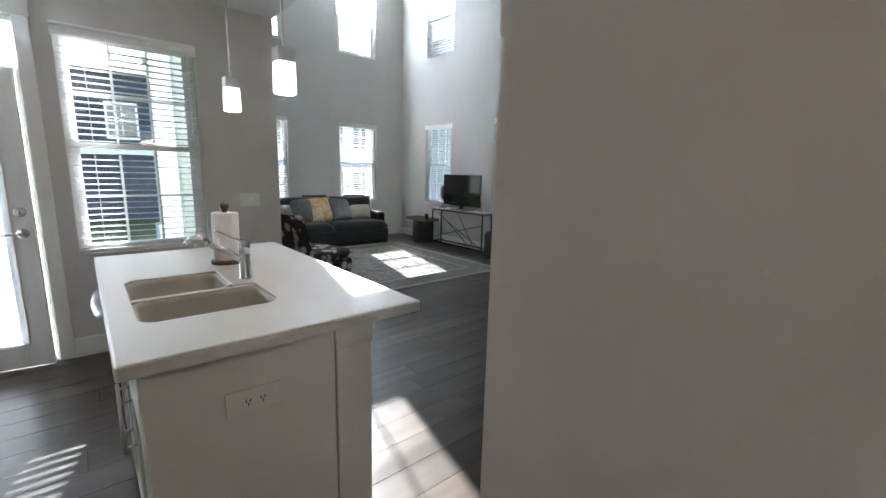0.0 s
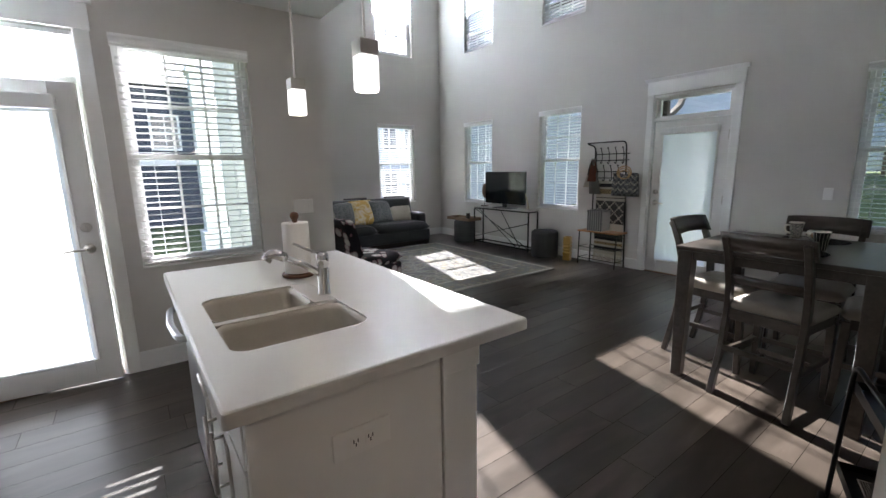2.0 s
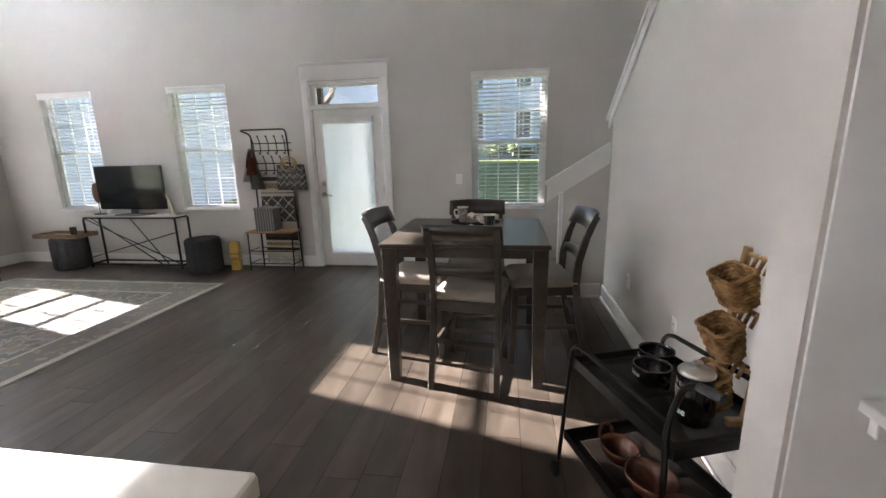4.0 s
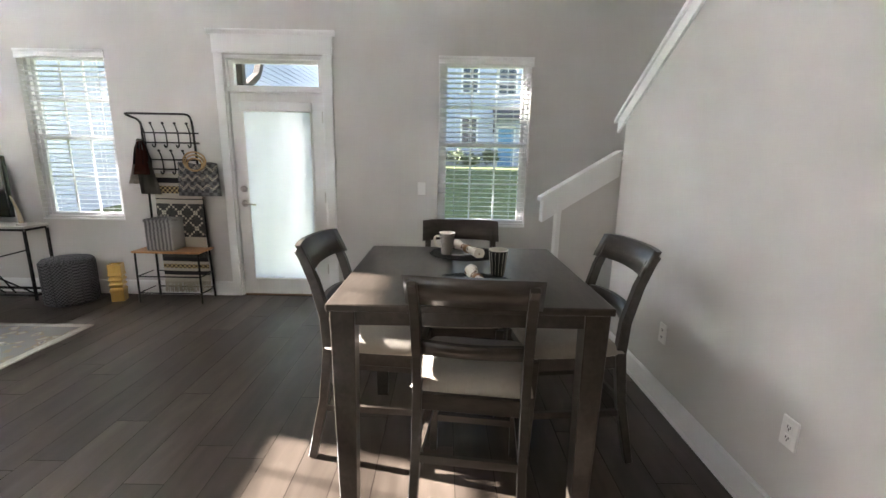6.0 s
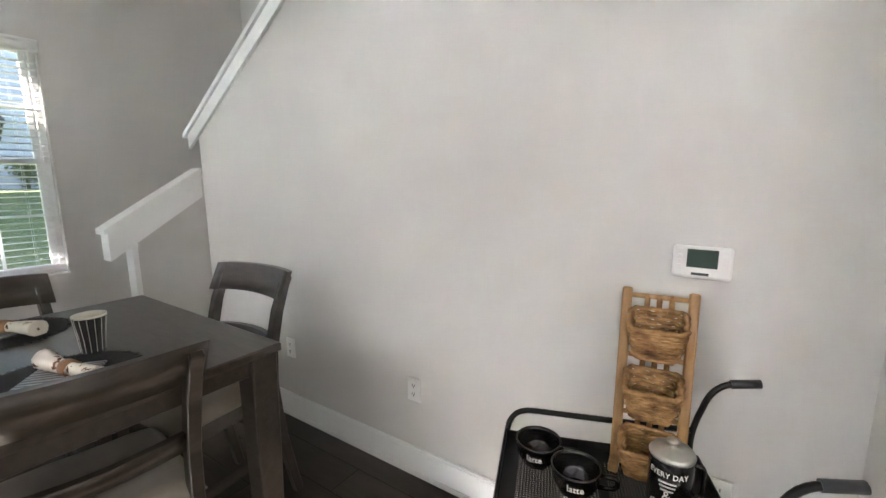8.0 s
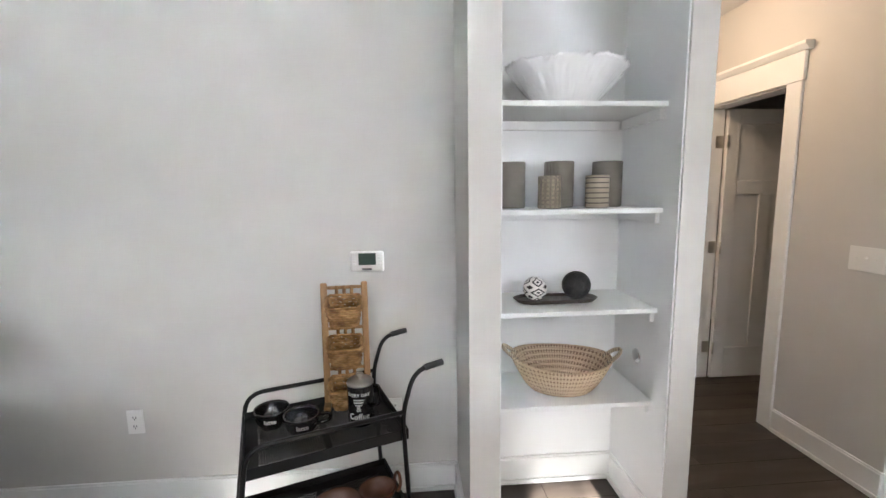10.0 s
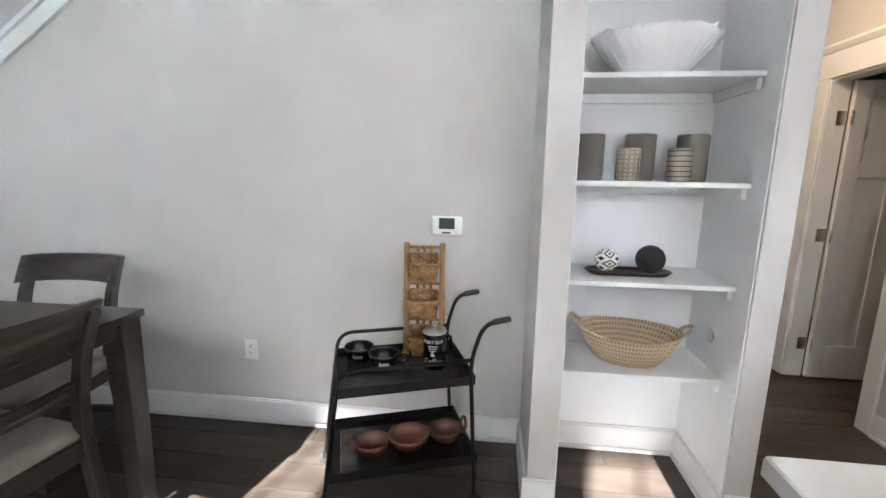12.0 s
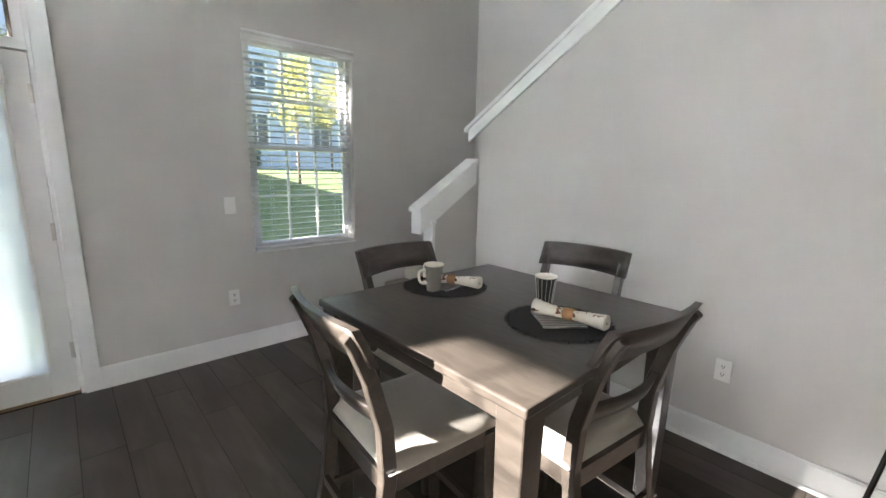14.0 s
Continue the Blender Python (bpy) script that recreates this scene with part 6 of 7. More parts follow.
for x in (5.72, 6.55):
    pw = thing("throw_pillow", "dark grey pillow leaning on the sofa back", "pillow", pose(x, sy1 - 0.20, 0.74, 70, 0, 3), group="sofa pillows")
    bm = cushion_bm(0.48, 0.36, 0.13, 10, 0.5, x, 3)
    part("cover", bm, M_PDRK, pw, "", pose(0, 0, -0.065))

# armchair in a floral cover
M_FLORAL = ramp_mat("black_floral_cover", [(0.0, (0.46, 0.43, 0.39)), (0.27, (0.34, 0.31, 0.29)), (0.39, (0.20, 0.10, 0.11)), (0.44, (0.014, 0.012, 0.014))], 0.9, tex="VORONOI", tscale=8.5, bump=0.1, sharp=True)
arm = thing("slipper_chair", "armless accent chair covered in black floral fabric", "armchair", pose(4.40, 6.86, 0, 0, 0, -72))
bm = bm_new()
box(bm, (-0.31, -0.30, 0.20), (0.31, 0.36, 0.36), 0.03, 3)
part("seat_base", bm, M_FLORAL, arm)
bm = cushion_bm(0.62, 0.64, 0.15, 14, 0.3, 2, 7)
part("seat_cushion", bm, M_FLORAL, arm, "", pose(0, 0.05, 0.335))
bm = bm_new()
n = 12
rows = []
for d in (0.0, -0.13):
    for k in range(9):
        z = 0.30 + 0.62 * k / 8
        y = -0.22 - 0.16 * (k / 8) ** 1.4 + d
        rows.append([bm.verts.new((0.32 * (2 * i / n - 1), y + 0.03 * (1 - (2 * i / n - 1) ** 2), z - (0.02 if abs(2 * i / n - 1) > 0.9 and k == 8 else 0))) for i in range(n + 1)])
f, b = rows[:9], rows[9:]
for g, flip in ((f, 0), (b, 1)):
    for lo, hi in zip(g, g[1:]):
        for i in range(n):
            q = (lo[i], lo[i + 1], hi[i + 1], hi[i])
            bm.faces.new(q[::-1] if flip else q).smooth = True
for i in range(n):
    bm.faces.new((f[8][i], f[8][i + 1], b[8][i + 1], b[8][i]))
    bm.faces.new((f[0][i], b[0][i], b[0][i + 1], f[0][i + 1]))
for lo, hi in zip(range(8), range(1, 9)):
    for i in (0, n):
        bm.faces.new((f[lo][i], f[hi][i], b[hi][i], b[lo][i]))
bmesh.ops.recalc_face_normals(bm, faces=bm.faces[:])
part("backrest", bm, M_FLORAL, arm)
for x in (-0.27, 0.27):
    for y in (-0.27, 0.31):
        bm = bm_new()
        sweep_rect(bm, [(x, y, 0), (x, y, 0.205)], [0.028, 0.042], [0.028, 0.042], (1, 0, 0))
        part("leg", bm, M_DARKWOOD, arm)

# rug
M_RUGF = ramp_mat("rug_field", [(0.0, (0.27, 0.25, 0.21)), (0.16, (0.13, 0.127, 0.12)), (0.28, (0.24, 0.205, 0.145)), (0.36, (0.19, 0.185, 0.175)), (0.48, (0.28, 0.262, 0.228)), (0.6, (0.155, 0.15, 0.142))], 0.95, tex="VORONOI", tscale=6.5, bump=0.3, sharp=True)
M_RUGB = ramp_mat("rug_border", [(0.0, (0.13, 0.127, 0.122)), (0.2, (0.26, 0.243, 0.21)), (0.35, (0.20, 0.165, 0.112)), (0.45, (0.165, 0.161, 0.152))], 0.95, tex="VORONOI", tscale=10, bump=0.3, sharp=True)
M_RUGC = mat("rug_cream_edge", (0.38, 0.36, 0.31), 0.95, var=0.15, scale=30, bump=0.4, bscale=300)
for mm in (M_RUGF, M_RUGB):
    t = mm.node_tree
    vor = [q for q in t.nodes if q.bl_idname == "ShaderNodeTexVoronoi"][0]
    src = vor.inputs["Vector"].links[0].from_socket
    nz_ = t.nodes.new("ShaderNodeTexNoise")
    nz_.inputs["Scale"].default_value = 9.0
    nz_.inputs["Detail"].default_value = 4.0
    t.links.new(src, nz_.inputs["Vector"])
    mad = t.nodes.new("ShaderNodeVectorMath")
    mad.operation = "MULTIPLY_ADD"
    mad.inputs[1].default_value = (0.16, 0.16, 0)
    t.links.new(nz_.outputs["Color"], mad.inputs[0])
    t.links.new(src, mad.inputs[2])
    t.links.new(mad.outputs[0], vor.inputs["Vector"])
rug = thing("area_rug", "faded grey, beige and gold oriental area rug", "rug")
RX0, RX1, RY0, RY1 = 4.72, 7.06, 6.24, 9.09


def frame_bm(i0, i1, z):
    bm = bm_new()
    for a, b in (((RX0 + i0, RY0 + i0), (RX1 - i0, RY0 + i1)), ((RX0 + i0, RY1 - i1), (RX1 - i0, RY1 - i0)), ((RX0 + i0, RY0 + i1), (RX0 + i1, RY1 - i1)), ((RX1 - i1, RY0 + i1), (RX1 - i0, RY1 - i1))):
        box(bm, (a[0], a[1], 0.0005), (b[0], b[1], z))
    return bm


part("edge", frame_bm(0.0, 0.06, 0.0085), M_RUGC, rug)
part("border", frame_bm(0.06, 0.36, 0.009), M_RUGB, rug)
part("guard_stripe", frame_bm(0.36, 0.39, 0.0087), M_RUGC, rug)
bm = bm_new()
box(bm, (RX0 + 0.39, RY0 + 0.39, 0.0005), (RX1 - 0.39, RY1 - 0.39, 0.009))
part("field", bm, M_RUGF, rug)

# console with television
con = thing("console_table", "black metal console table with pale stone top", "console table")
qx0, qx1, qy0, qy1, qz = 7.62, 7.87, 7.24, 8.62, 0.712
bm = bm_new()
box(bm, (qx0 - 0.005, qy0 - 0.005, qz - 0.022), (qx1, qy1 + 0.005, qz), 0.003)
part("top", bm, mat("pale_stone", (0.52, 0.50, 0.46), 0.35, var=0.12, scale=6, bump=0.02), con)
for x in (qx0 + 0.01, qx1 - 0.015):
    for y in (qy0 + 0.01, qy1 - 0.01):
        bm = bm_new()
        box(bm, (x - 0.01, y - 0.01, 0), (x + 0.01, y + 0.01, qz - 0.045), 0.001)
        part("leg", bm, M_BLACK, con)
for z in (0.05, qz - 0.034):
    for x in (qx0 + 0.01, qx1 - 0.015):
        bm = bm_new()
        box(bm, (x - 0.009, qy0 + 0.02, z - 0.011), (x + 0.009, qy1 - 0.02, z + 0.011), 0.001)
        part("rail", bm, M_BLACK, con)
    for y in (qy0 + 0.01, qy1 - 0.01):
        bm = bm_new()
        box(bm, (qx0 + 0.02, y - 0.009, z - 0.011), (qx1 - 0.025, y + 0.009, z + 0.011), 0.001)
        part("rail", bm, M_BLACK, con)
for (ya, za), (yb, zb) in (((8.60, 0.67), (7.26, 0.07)), ((8.48, 0.67), (7.54, 0.07)), ((7.90, 0.67), (7.44, 0.07)), ((8.60, 0.14), (7.26, 0.49))):
    bm = bm_new()
    tube(bm, [(qx0 + 0.012, ya, za), (qx0 + 0.012, yb, zb)], 0.007, 6)
    part("brace", bm, M_BLACK, con)
tv = thing("television", "black flat-screen television on a stand", "television", pose(7.72, 7.875, qz, 0, 0, 90))
bm = bm_new()
box(bm, (-0.485, 0.0, 0.075), (0.485, 0.04, 0.635), 0.006, 2)
part("bezel", bm, mat("gloss_black_plastic", (0.008, 0.008, 0.009), 0.15, var=0.1, bump=0), tv)
bm = bm_new()
box(bm, (-0.465, 0.040, 0.095), (0.465, 0.0425, 0.615))
part("screen", bm, mat("dark_screen", (0.010, 0.012, 0.014), 0.08, var=0.05, bump=0), tv)
bm = bm_new()
box(bm, (-0.05, 0.005, 0.012), (0.05, 0.03, 0.09), 0.004)
part("neck", bm, M_DARK, tv)
bm = bm_new()
box(bm, (-0.22, -0.09, 0.001), (0.22, 0.11, 0.014), 0.005, 2)
part("foot", bm, M_DARK, tv)
msk = thing("mask_sculpture", "carved dark oval mask on a small stand", "sculpture", pose(7.71, 8.41, qz, 0, 0, 90))
bm = bm_new()
box(bm, (-0.07, -0.035, 0.001), (0.07, 0.035, 0.022), 0.003)
part("base", bm, mat("grey_wood_block", (0.14, 0.12, 0.10), 0.7, var=0.2, scale=15), msk)
bm = bm_new()
tube(bm, [(0, 0, 0.022), (0, 0, 0.16)], 0.005, 8)
part("rod", bm, M_BLACK, msk)
bm = bm_new()
bmesh.ops.create_uvsphere(bm, u_segments=24, v_segments=18, radius=1.0)
for v in bm.verts:
    v.co = Vector((v.co.x * 0.062, v.co.y * 0.035 + (0.012 if abs(v.co.x) < 0.2 and -0.4 < v.co.z < 0.3 and v.co.y > 0 else 0), v.co.z * 0.135 + 0.29))
for f_ in bm.faces:
    f_.smooth = True
part("oval", bm, M_WALNUT, msk)
hn = thing("horn_ornament", "pale curved horn on a round base", "ornament", pose(7.70, 7.33, qz, 0, 0, 90))
bm = bm_new()
lathe(bm, [(0.04, 0.001), (0.042, 0.012), (0.036, 0.022)], 20)
part("base", bm, M_NICKEL, hn)
bm = bm_new()
tube(bm, [(0.0 + 0.09 * (u ** 2), 0, 0.02 + 0.30 * u) for u in [i / 10 for i in range(11)]], [0.020 * (1 - 0.9 * i / 10) + 0.001 for i in range(11)], 12)
part("horn", bm, mat("bone", (0.50, 0.42, 0.29), 0.4, var=0.15, scale=12, bump=0.03), hn)

# poufs
M_POUF = ramp_mat("charcoal_knit", [(0.3, (0.018, 0.018, 0.02)), (0.6, (0.045, 0.045, 0.05)), (0.9, (0.10, 0.10, 0.105))], 0.95, tex="CHECKER", tscale=70, bump=0.5)
for x, y in ((7.60, 8.87), (7.63, 6.90)):
    pf = thing("pouf", "round charcoal knitted pouf", "pouf", pose(x, y, 0, 0, 0, 20), group="poufs")
    bm = bm_new()
    r, h = 0.205, 0.425
    lathe(bm, [(r * 0.9, 0.0), (r * 0.985, 0.015), (r, 0.05), (r * 1.01, h * 0.5), (r, h - 0.05), (r * 0.985, h - 0.02), (r * 0.9, h - 0.002), (r * 0.4, h + 0.006), (0.01, h + 0.008)], 48, wob=lambda a, z: 1 + 0.012 * math.cos(12 * a))
    part("cover", bm, M_POUF, pf)
    for i in range(12):
        bm = bm_new()
        a = 2 * math.pi * (i + 0.5) / 12
        tube(bm, [(r * 1.0 * math.cos(a), r * 1.0 * math.sin(a), 0.03 + k * (h - 0.06) / 8) for k in range(9)], 0.006, 6)
        part("seam_braid", bm, M_POUF, pf)
M_TRAYW = ramp_mat("weathered_tray_wood", [(0.3, (0.13, 0.08, 0.045)), (0.7, (0.26, 0.17, 0.10))], 0.6, scale=(3, 14, 14), tscale=3, bump=0.08)
tr = thing("wooden_tray", "long wooden tray lying on a pouf", "tray", pose(7.58, 8.87, 0.4345, 0, 0, 90))
bm = bm_new()
box(bm, (-0.33, -0.16, 0.0), (0.33, 0.16, 0.012), 0.002)
part("board", bm, M_TRAYW, tr)
for a, b in (((-0.33, -0.16), (0.33, -0.148)), ((-0.33, 0.148), (0.33, 0.16)), ((-0.33, -0.148), (-0.318, 0.148)), ((0.318, -0.148), (0.33, 0.148))):
    bm = bm_new()
    box(bm, (a[0], a[1], 0.012), (b[0], b[1], 0.055), 0.002)
    part("side", bm, M_TRAYW, tr)
cd = thing("pillar_candle", "short dark candle on the wooden tray", "candle", pose(7.58, 8.74, 0.447))
bm = bm_new()
lathe(bm, [(0.036, 0.0), (0.038, 0.003), (0.038, 0.115), (0.034, 0.12), (0.01, 0.116)], 24)
part("wax", bm, M_DARKWOOD, cd)
M_GOLD = mat("gold_foil_ceramic", (0.45, 0.29, 0.085), 0.32, 0.9, var=0.15, scale=30, bump=0.25, bscale=50)
gv = thing("gold_vase", "tall square gold ribbed floor vase", "vase", pose(7.69, 6.50, 0, 0, 0, 18))
bm = bm_new()
prev = None
for k in range(25):
    z = 0.36 * k / 24
    hw = 0.055 + (0.007 * math.sin(k * 1.9) if 6 < k < 19 else 0)
    ring = [bm.verts.new((px, py, z)) for px, py in rounded(-hw, -hw, hw, hw, 0.01, 2)]
    if prev:
        for i in range(len(ring)):
            bm.faces.new((prev[i], prev[(i + 1) % len(ring)], ring[(i + 1) % len(ring)], ring[i]))
    else:
        bm.faces.new(ring[::-1])
    prev = ring
top_in = [bm.verts.new((v.co.x * 0.85, v.co.y * 0.85, v.co.z)) for v in prev]
low_in = [bm.verts.new((v.co.x * 0.85, v.co.y * 0.85, 0.2)) for v in prev]
for a, b in ((prev, top_in), (top_in, low_in)):
    for i in range(len(a)):
        bm.faces.new((a[i], a[(i + 1) % len(a)], b[(i + 1) % len(a)], b[i]))
bm.faces.new(low_in)
part("body", bm, M_GOLD, gv)

# hall tree with hooks and bench
RACK = pose(0, -0.11, 0) @ Matrix.Diagonal((1, 1, 0.975, 1))
ht = thing("hall_tree", "black metal coat rack with hooks and wooden bench", "coat rack", RACK)
hx0, hx1, hy0, hy1 = 7.61, 7.872, 5.755, 6.385
bm = bm_new()
tube(bm, bend([(hx1 - 0.02, hy1 - 0.06, 0.0), (hx1 - 0.025, hy1 - 0.08, 1.73), (hx0 + 0.09, hy1 - 0.02, 1.78), (hx0 + 0.09, hy0 + 0.02, 1.78), (hx1 - 0.025, hy0 + 0.08, 1.73), (hx1 - 0.02, hy0 + 0.02, 0.0)], 0.06, 6), 0.010, 8)
part("back_frame", bm, M_BLACK, ht)
for y in (hy0 + 0.02, hy1 - 0.02):
    bm = bm_new()
    tube(bm, [(hx0 + 0.01, y, 0.0), (hx0 + 0.02, y, 0.495)], 0.009, 8)
    part("leg", bm, M_BLACK, ht)
    for z in (0.10, 0.265):
        bm = bm_new()
        tube(bm, [(hx0 + 0.013, y, z), (hx1 - 0.022, y, z)], 0.006, 6)
        part("side_bar", bm, M_BLACK, ht)
for x, z in ((hx0 + 0.012, 0.10), (hx0 + 0.014, 0.265), (hx1 - 0.022, 0.10), (hx1 - 0.022, 0.265), (hx1 - 0.022, 0.66), (hx1 - 0.025, 1.28), (hx1 - 0.025, 1.37), (hx1 - 0.025, 1.53), (hx1 - 0.025, 1.62)):
    bm = bm_new()
    tube(bm, [(x, hy0 + 0.03, z), (x, hy1 - 0.07 if x > 7.8 else hy1 - 0.02, z)], 0.007, 6)
    part("cross_bar", bm, M_BLACK, ht)
bm = bm_new()
box(bm, (hx0 - 0.005, hy0, 0.497), (hx1 - 0.005, hy1, 0.517), 0.003)
part("bench", bm, ramp_mat("orange_wood", [(0.3, (0.34, 0.14, 0.045)), (0.7, (0.48, 0.23, 0.085))], 0.45, scale=(14, 2, 14), tscale=3, bump=0.05), ht, "orange-brown wooden bench board")
for zb, ys in ((1.53, (5.86, 5.97, 6.08, 6.19, 6.28)), (1.28, (5.92, 6.03, 6.14, 6.25))):
    for y in ys:
        bm = bm_new()
        tube(bm, bend([(hx1 - 0.07, y, zb + 0.17), (hx1 - 0.035, y, zb + 0.10), (hx1 - 0.03, y, zb - 0.03), (hx1 - 0.06, y, zb - 0.05), (hx1 - 0.075, y, zb - 0.02)], 0.025, 4), 0.006, 6)
        bmesh.ops.create_icosphere(bm, subdivisions=2, radius=0.012, matrix=Matrix.Translation((hx1 - 0.072, y, zb + 0.175)))
        part("hook", bm, M_BLACK, ht)


def hanging(name, label, category, y0, y1, z0, z1, x, bands):
    """A woven hanging in horizontal bands of material, gently waved."""
    hg = thing(name, label, category, RACK)
    for za, zb, mm, nm in bands:
        bm = bm_new()
        n = 12
        g = []
        for d in (0.0, 0.006):
            for z in (za, zb):
                g.append([bm.verts.new((x - d + 0.006 * math.sin(z * 9 + 5 * i / n), y0 + (y1 - y0) * i / n, z)) for i in range(n + 1)])
        for lo, hi in ((g[0], g[1]), (g[2], g[3]), (g[0], g[2]), (g[1], g[3])):
            for i in range(n):
                bm.faces.new((lo[i], lo[i + 1], hi[i + 1], hi[i]))
        for i in (0, n):
            bm.faces.new((g[0][i], g[1][i], g[3][i], g[2][i]))
        bmesh.ops.recalc_face_normals(bm, faces=bm.faces[:])
        part(nm, bm, mm, hg)
    return hg


M_WCREAM = mat("cream_wool", (0.46, 0.42, 0.34), 0.95, var=0.15, scale=80, bump=0.4, bscale=300)
M_WBLACK = mat("black_wool", (0.025, 0.024, 0.024), 0.95, var=0.3, scale=80, bump=0.4, bscale=300)
M_WGREY = ramp_mat("charcoal_marl", [(0.35, (0.028, 0.027, 0.026)), (0.7, (0.09, 0.085, 0.08))], 0.95, scale=(1, 1, 8), tscale=40, bump=0.4)
M_WCHECK = ramp_mat("ochre_check", [(0.0, (0.06, 0.045, 0.03)), (0.5, (0.42, 0.32, 0.16))], 0.95, tex="CHECKER", tscale=45, bump=0.3, sharp=True)
B = [(1.24, 1.20, M_WCREAM), (1.20, 1.15, M_WBLACK), (1.15, 1.12, M_WCREAM), (1.12, 1.05, M_WCHECK), (1.05, 1.00, M_WCREAM), (1.00, 0.99, M_WBLACK), (0.99, 0.95, M_WCREAM), (0.95, 0.62, M_WGREY), (0.62, 0.50, M_WCREAM), (0.49, 0.41, M_WGREY), (0.41, 0.37, M_WBLACK), (0.37, 0.34, M_WCREAM), (0.34, 0.30, M_WCHECK), (0.30, 0.27, M_WCREAM), (0.27, 0.23, M_WBLACK), (0.23, 0.16, M_WCREAM)]
hg = hanging("woven_hanging", "cream and black woven textile with diamond lattice", "wall hanging", 5.80, 6.25, 0.16, 1.24, hx1 - 0.035, [(zb, za, mm, "band") for za, zb, mm in B])
for k in range(-2, 6):
    for s in (-1, 1):
        ya = 5.80 + 0.15 * k
        bm = bm_new()
        pts = []
        for q in range(15):
            u = q / 14
            yy = ya + (0.30 * u if s > 0 else 0.30 * (1 - u))
            if 5.805 < yy < 6.245:
                pts.append((yy, 0.63 + 0.31 * u))
        for yy, zz in pts:
            box(bm, (hx1 - 0.052, yy - 0.009, zz - 0.010), (hx1 - 0.046, yy + 0.009, zz + 0.010), 0.002)
        if pts:
            part("lattice_stitch", bm, M_WCREAM, hg)
        else:
            bm.free()
bm = bm_new()
frng = random.Random(8)
for i in range(60):
    y = 5.80 + 0.45 * i / 59
    tube(bm, [(hx1 - 0.035, y, 0.165), (hx1 - 0.04 + frng.uniform(-0.008, 0.004), y + frng.uniform(-0.01, 0.01), 0.04 + frng.uniform(0, 0.03))], 0.004, 4)
part("fringe", bm, M_WCREAM, hg)

bx = thing("wire_basket_box", "grey woven storage box on the bench", "storage box", pose(7.73, 6.015, 0.506, 0, 0, 90))
M_BOXG = ramp_mat("grey_rattan", [(0.3, (0.11, 0.105, 0.10)), (0.7, (0.27, 0.255, 0.24))], 0.7, tex="WAVE", scale=(1, 1, 6), tscale=9, distort=2, bump=0.4)
bm = bm_new()
box(bm, (-0.125, -0.10, 0.0), (0.125, 0.10, 0.27), 0.012, 2)
part("body", bm, M_BOXG, bx)
bm = bm_new()
box(bm, (-0.13, -0.105, 0.262), (0.13, 0.105, 0.295), 0.010, 2)
part("lid", bm, M_BOXG, bx)
bm = bm_new()
tube(bm, bend([(-0.05, 0, 0.294), (-0.05, 0, 0.315), (0.05, 0, 0.315), (0.05, 0, 0.294)], 0.012, 3), 0.006, 6)
part("handle", bm, M_BOXG, bx)

bag = thing("tote_bag", "grey and white diamond-pattern tote with rattan ring handle", "bag", pose(hx1 - 0.105, 5.665, 1.01, 0, 0, 90))
M_TOTE = ramp_mat("tote_diamond", [(0.0, (0.05, 0.05, 0.052)), (0.5, (0.13, 0.13, 0.13))], 0.9, tex="CHECKER", tscale=30, bump=0.3, sharp=True)
bm = bm_new()
n = 10
g = []
for s in (-1, 1):
    for k in range(6):
        z = 0.30 * k / 5
        g.append([bm.verts.new((0.20 * (1 - 0.10 * k / 5) * (2 * i / n - 1), s * (0.035 * (1 - (2 * i / n - 1) ** 2) * (1 - 0.6 * k / 5) + 0.004), z + 0.012 * math.sin(i * 0.9) * (k == 5))) for i in range(n + 1)])
for half_, flip in ((g[:6], 1), (g[6:], 0)):
    for lo, hi in zip(half_, half_[1:]):
        for i in range(n):
            q = (lo[i], lo[i + 1], hi[i + 1], hi[i])
            bm.faces.new(q[::-1] if flip else q).smooth = True
for i in range(n):
    bm.faces.new((g[0][i], g[0][i + 1], g[6][i + 1], g[6][i]))
for k in range(5):
    for i in (0, n):
        bm.faces.new((g[k][i], g[k + 1][i], g[6 + k + 1][i], g[6 + k][i]))
bmesh.ops.recalc_face_normals(bm, faces=bm.faces[:])
sack = part("sack", bm, M_TOTE, bag)
for r_ in range(3):
    bm = bm_new()
    for i in range(36):
        u = i / 35
        x = (u - 0.5) * 0.36
        z = 0.055 + r_ * 0.085 + 0.045 * abs(((u * 4) % 1) * 2 - 1)
        yb = 0.035 * (1 - (x / 0.19) ** 2) * (1 - 0.6 * z / 0.30) + 0.006
        for dz in (0.0, 0.014):
            box(bm, (x - 0.006, yb - 0.002, z + dz - 0.0025), (x + 0.006, yb + 0.002, z + dz + 0.0025))
    part("zigzag_braid", bm, M_WCREAM, sack)
M_RATTAN = ramp_mat("rattan", [(0.3, (0.32, 0.19, 0.08)), (0.7, (0.52, 0.35, 0.17))], 0.5, tscale=30, bump=0.2)
for rr in (0.062, 0.078, 0.092):
    bm = bm_new()
    tube(bm, [(rr * math.cos(a) * 1.1, 0.045, 0.315 + rr * 0.9 * math.sin(a) - (0.09 - rr)) for a in [2 * math.pi * i / 28 for i in range(28)]], 0.008, 8, closed=True)
    part("ring_handle", bm, M_RATTAN, bag)
sc = thing("hanging_scarf", "cream, rust and grey scarf hanging from a hook", "scarf", pose(hx1 - 0.09, 6.175, 1.0, 0, 0, 90))
scs = (((0.18, 0.165, 0.15), (-0.05, 0.03)), ((0.42, 0.38, 0.32), (0.06, -0.02)), ((0.13, 0.04, 0.025), (0.0, 0.05)), ((0.03, 0.025, 0.025), (0.02, 0.02)))
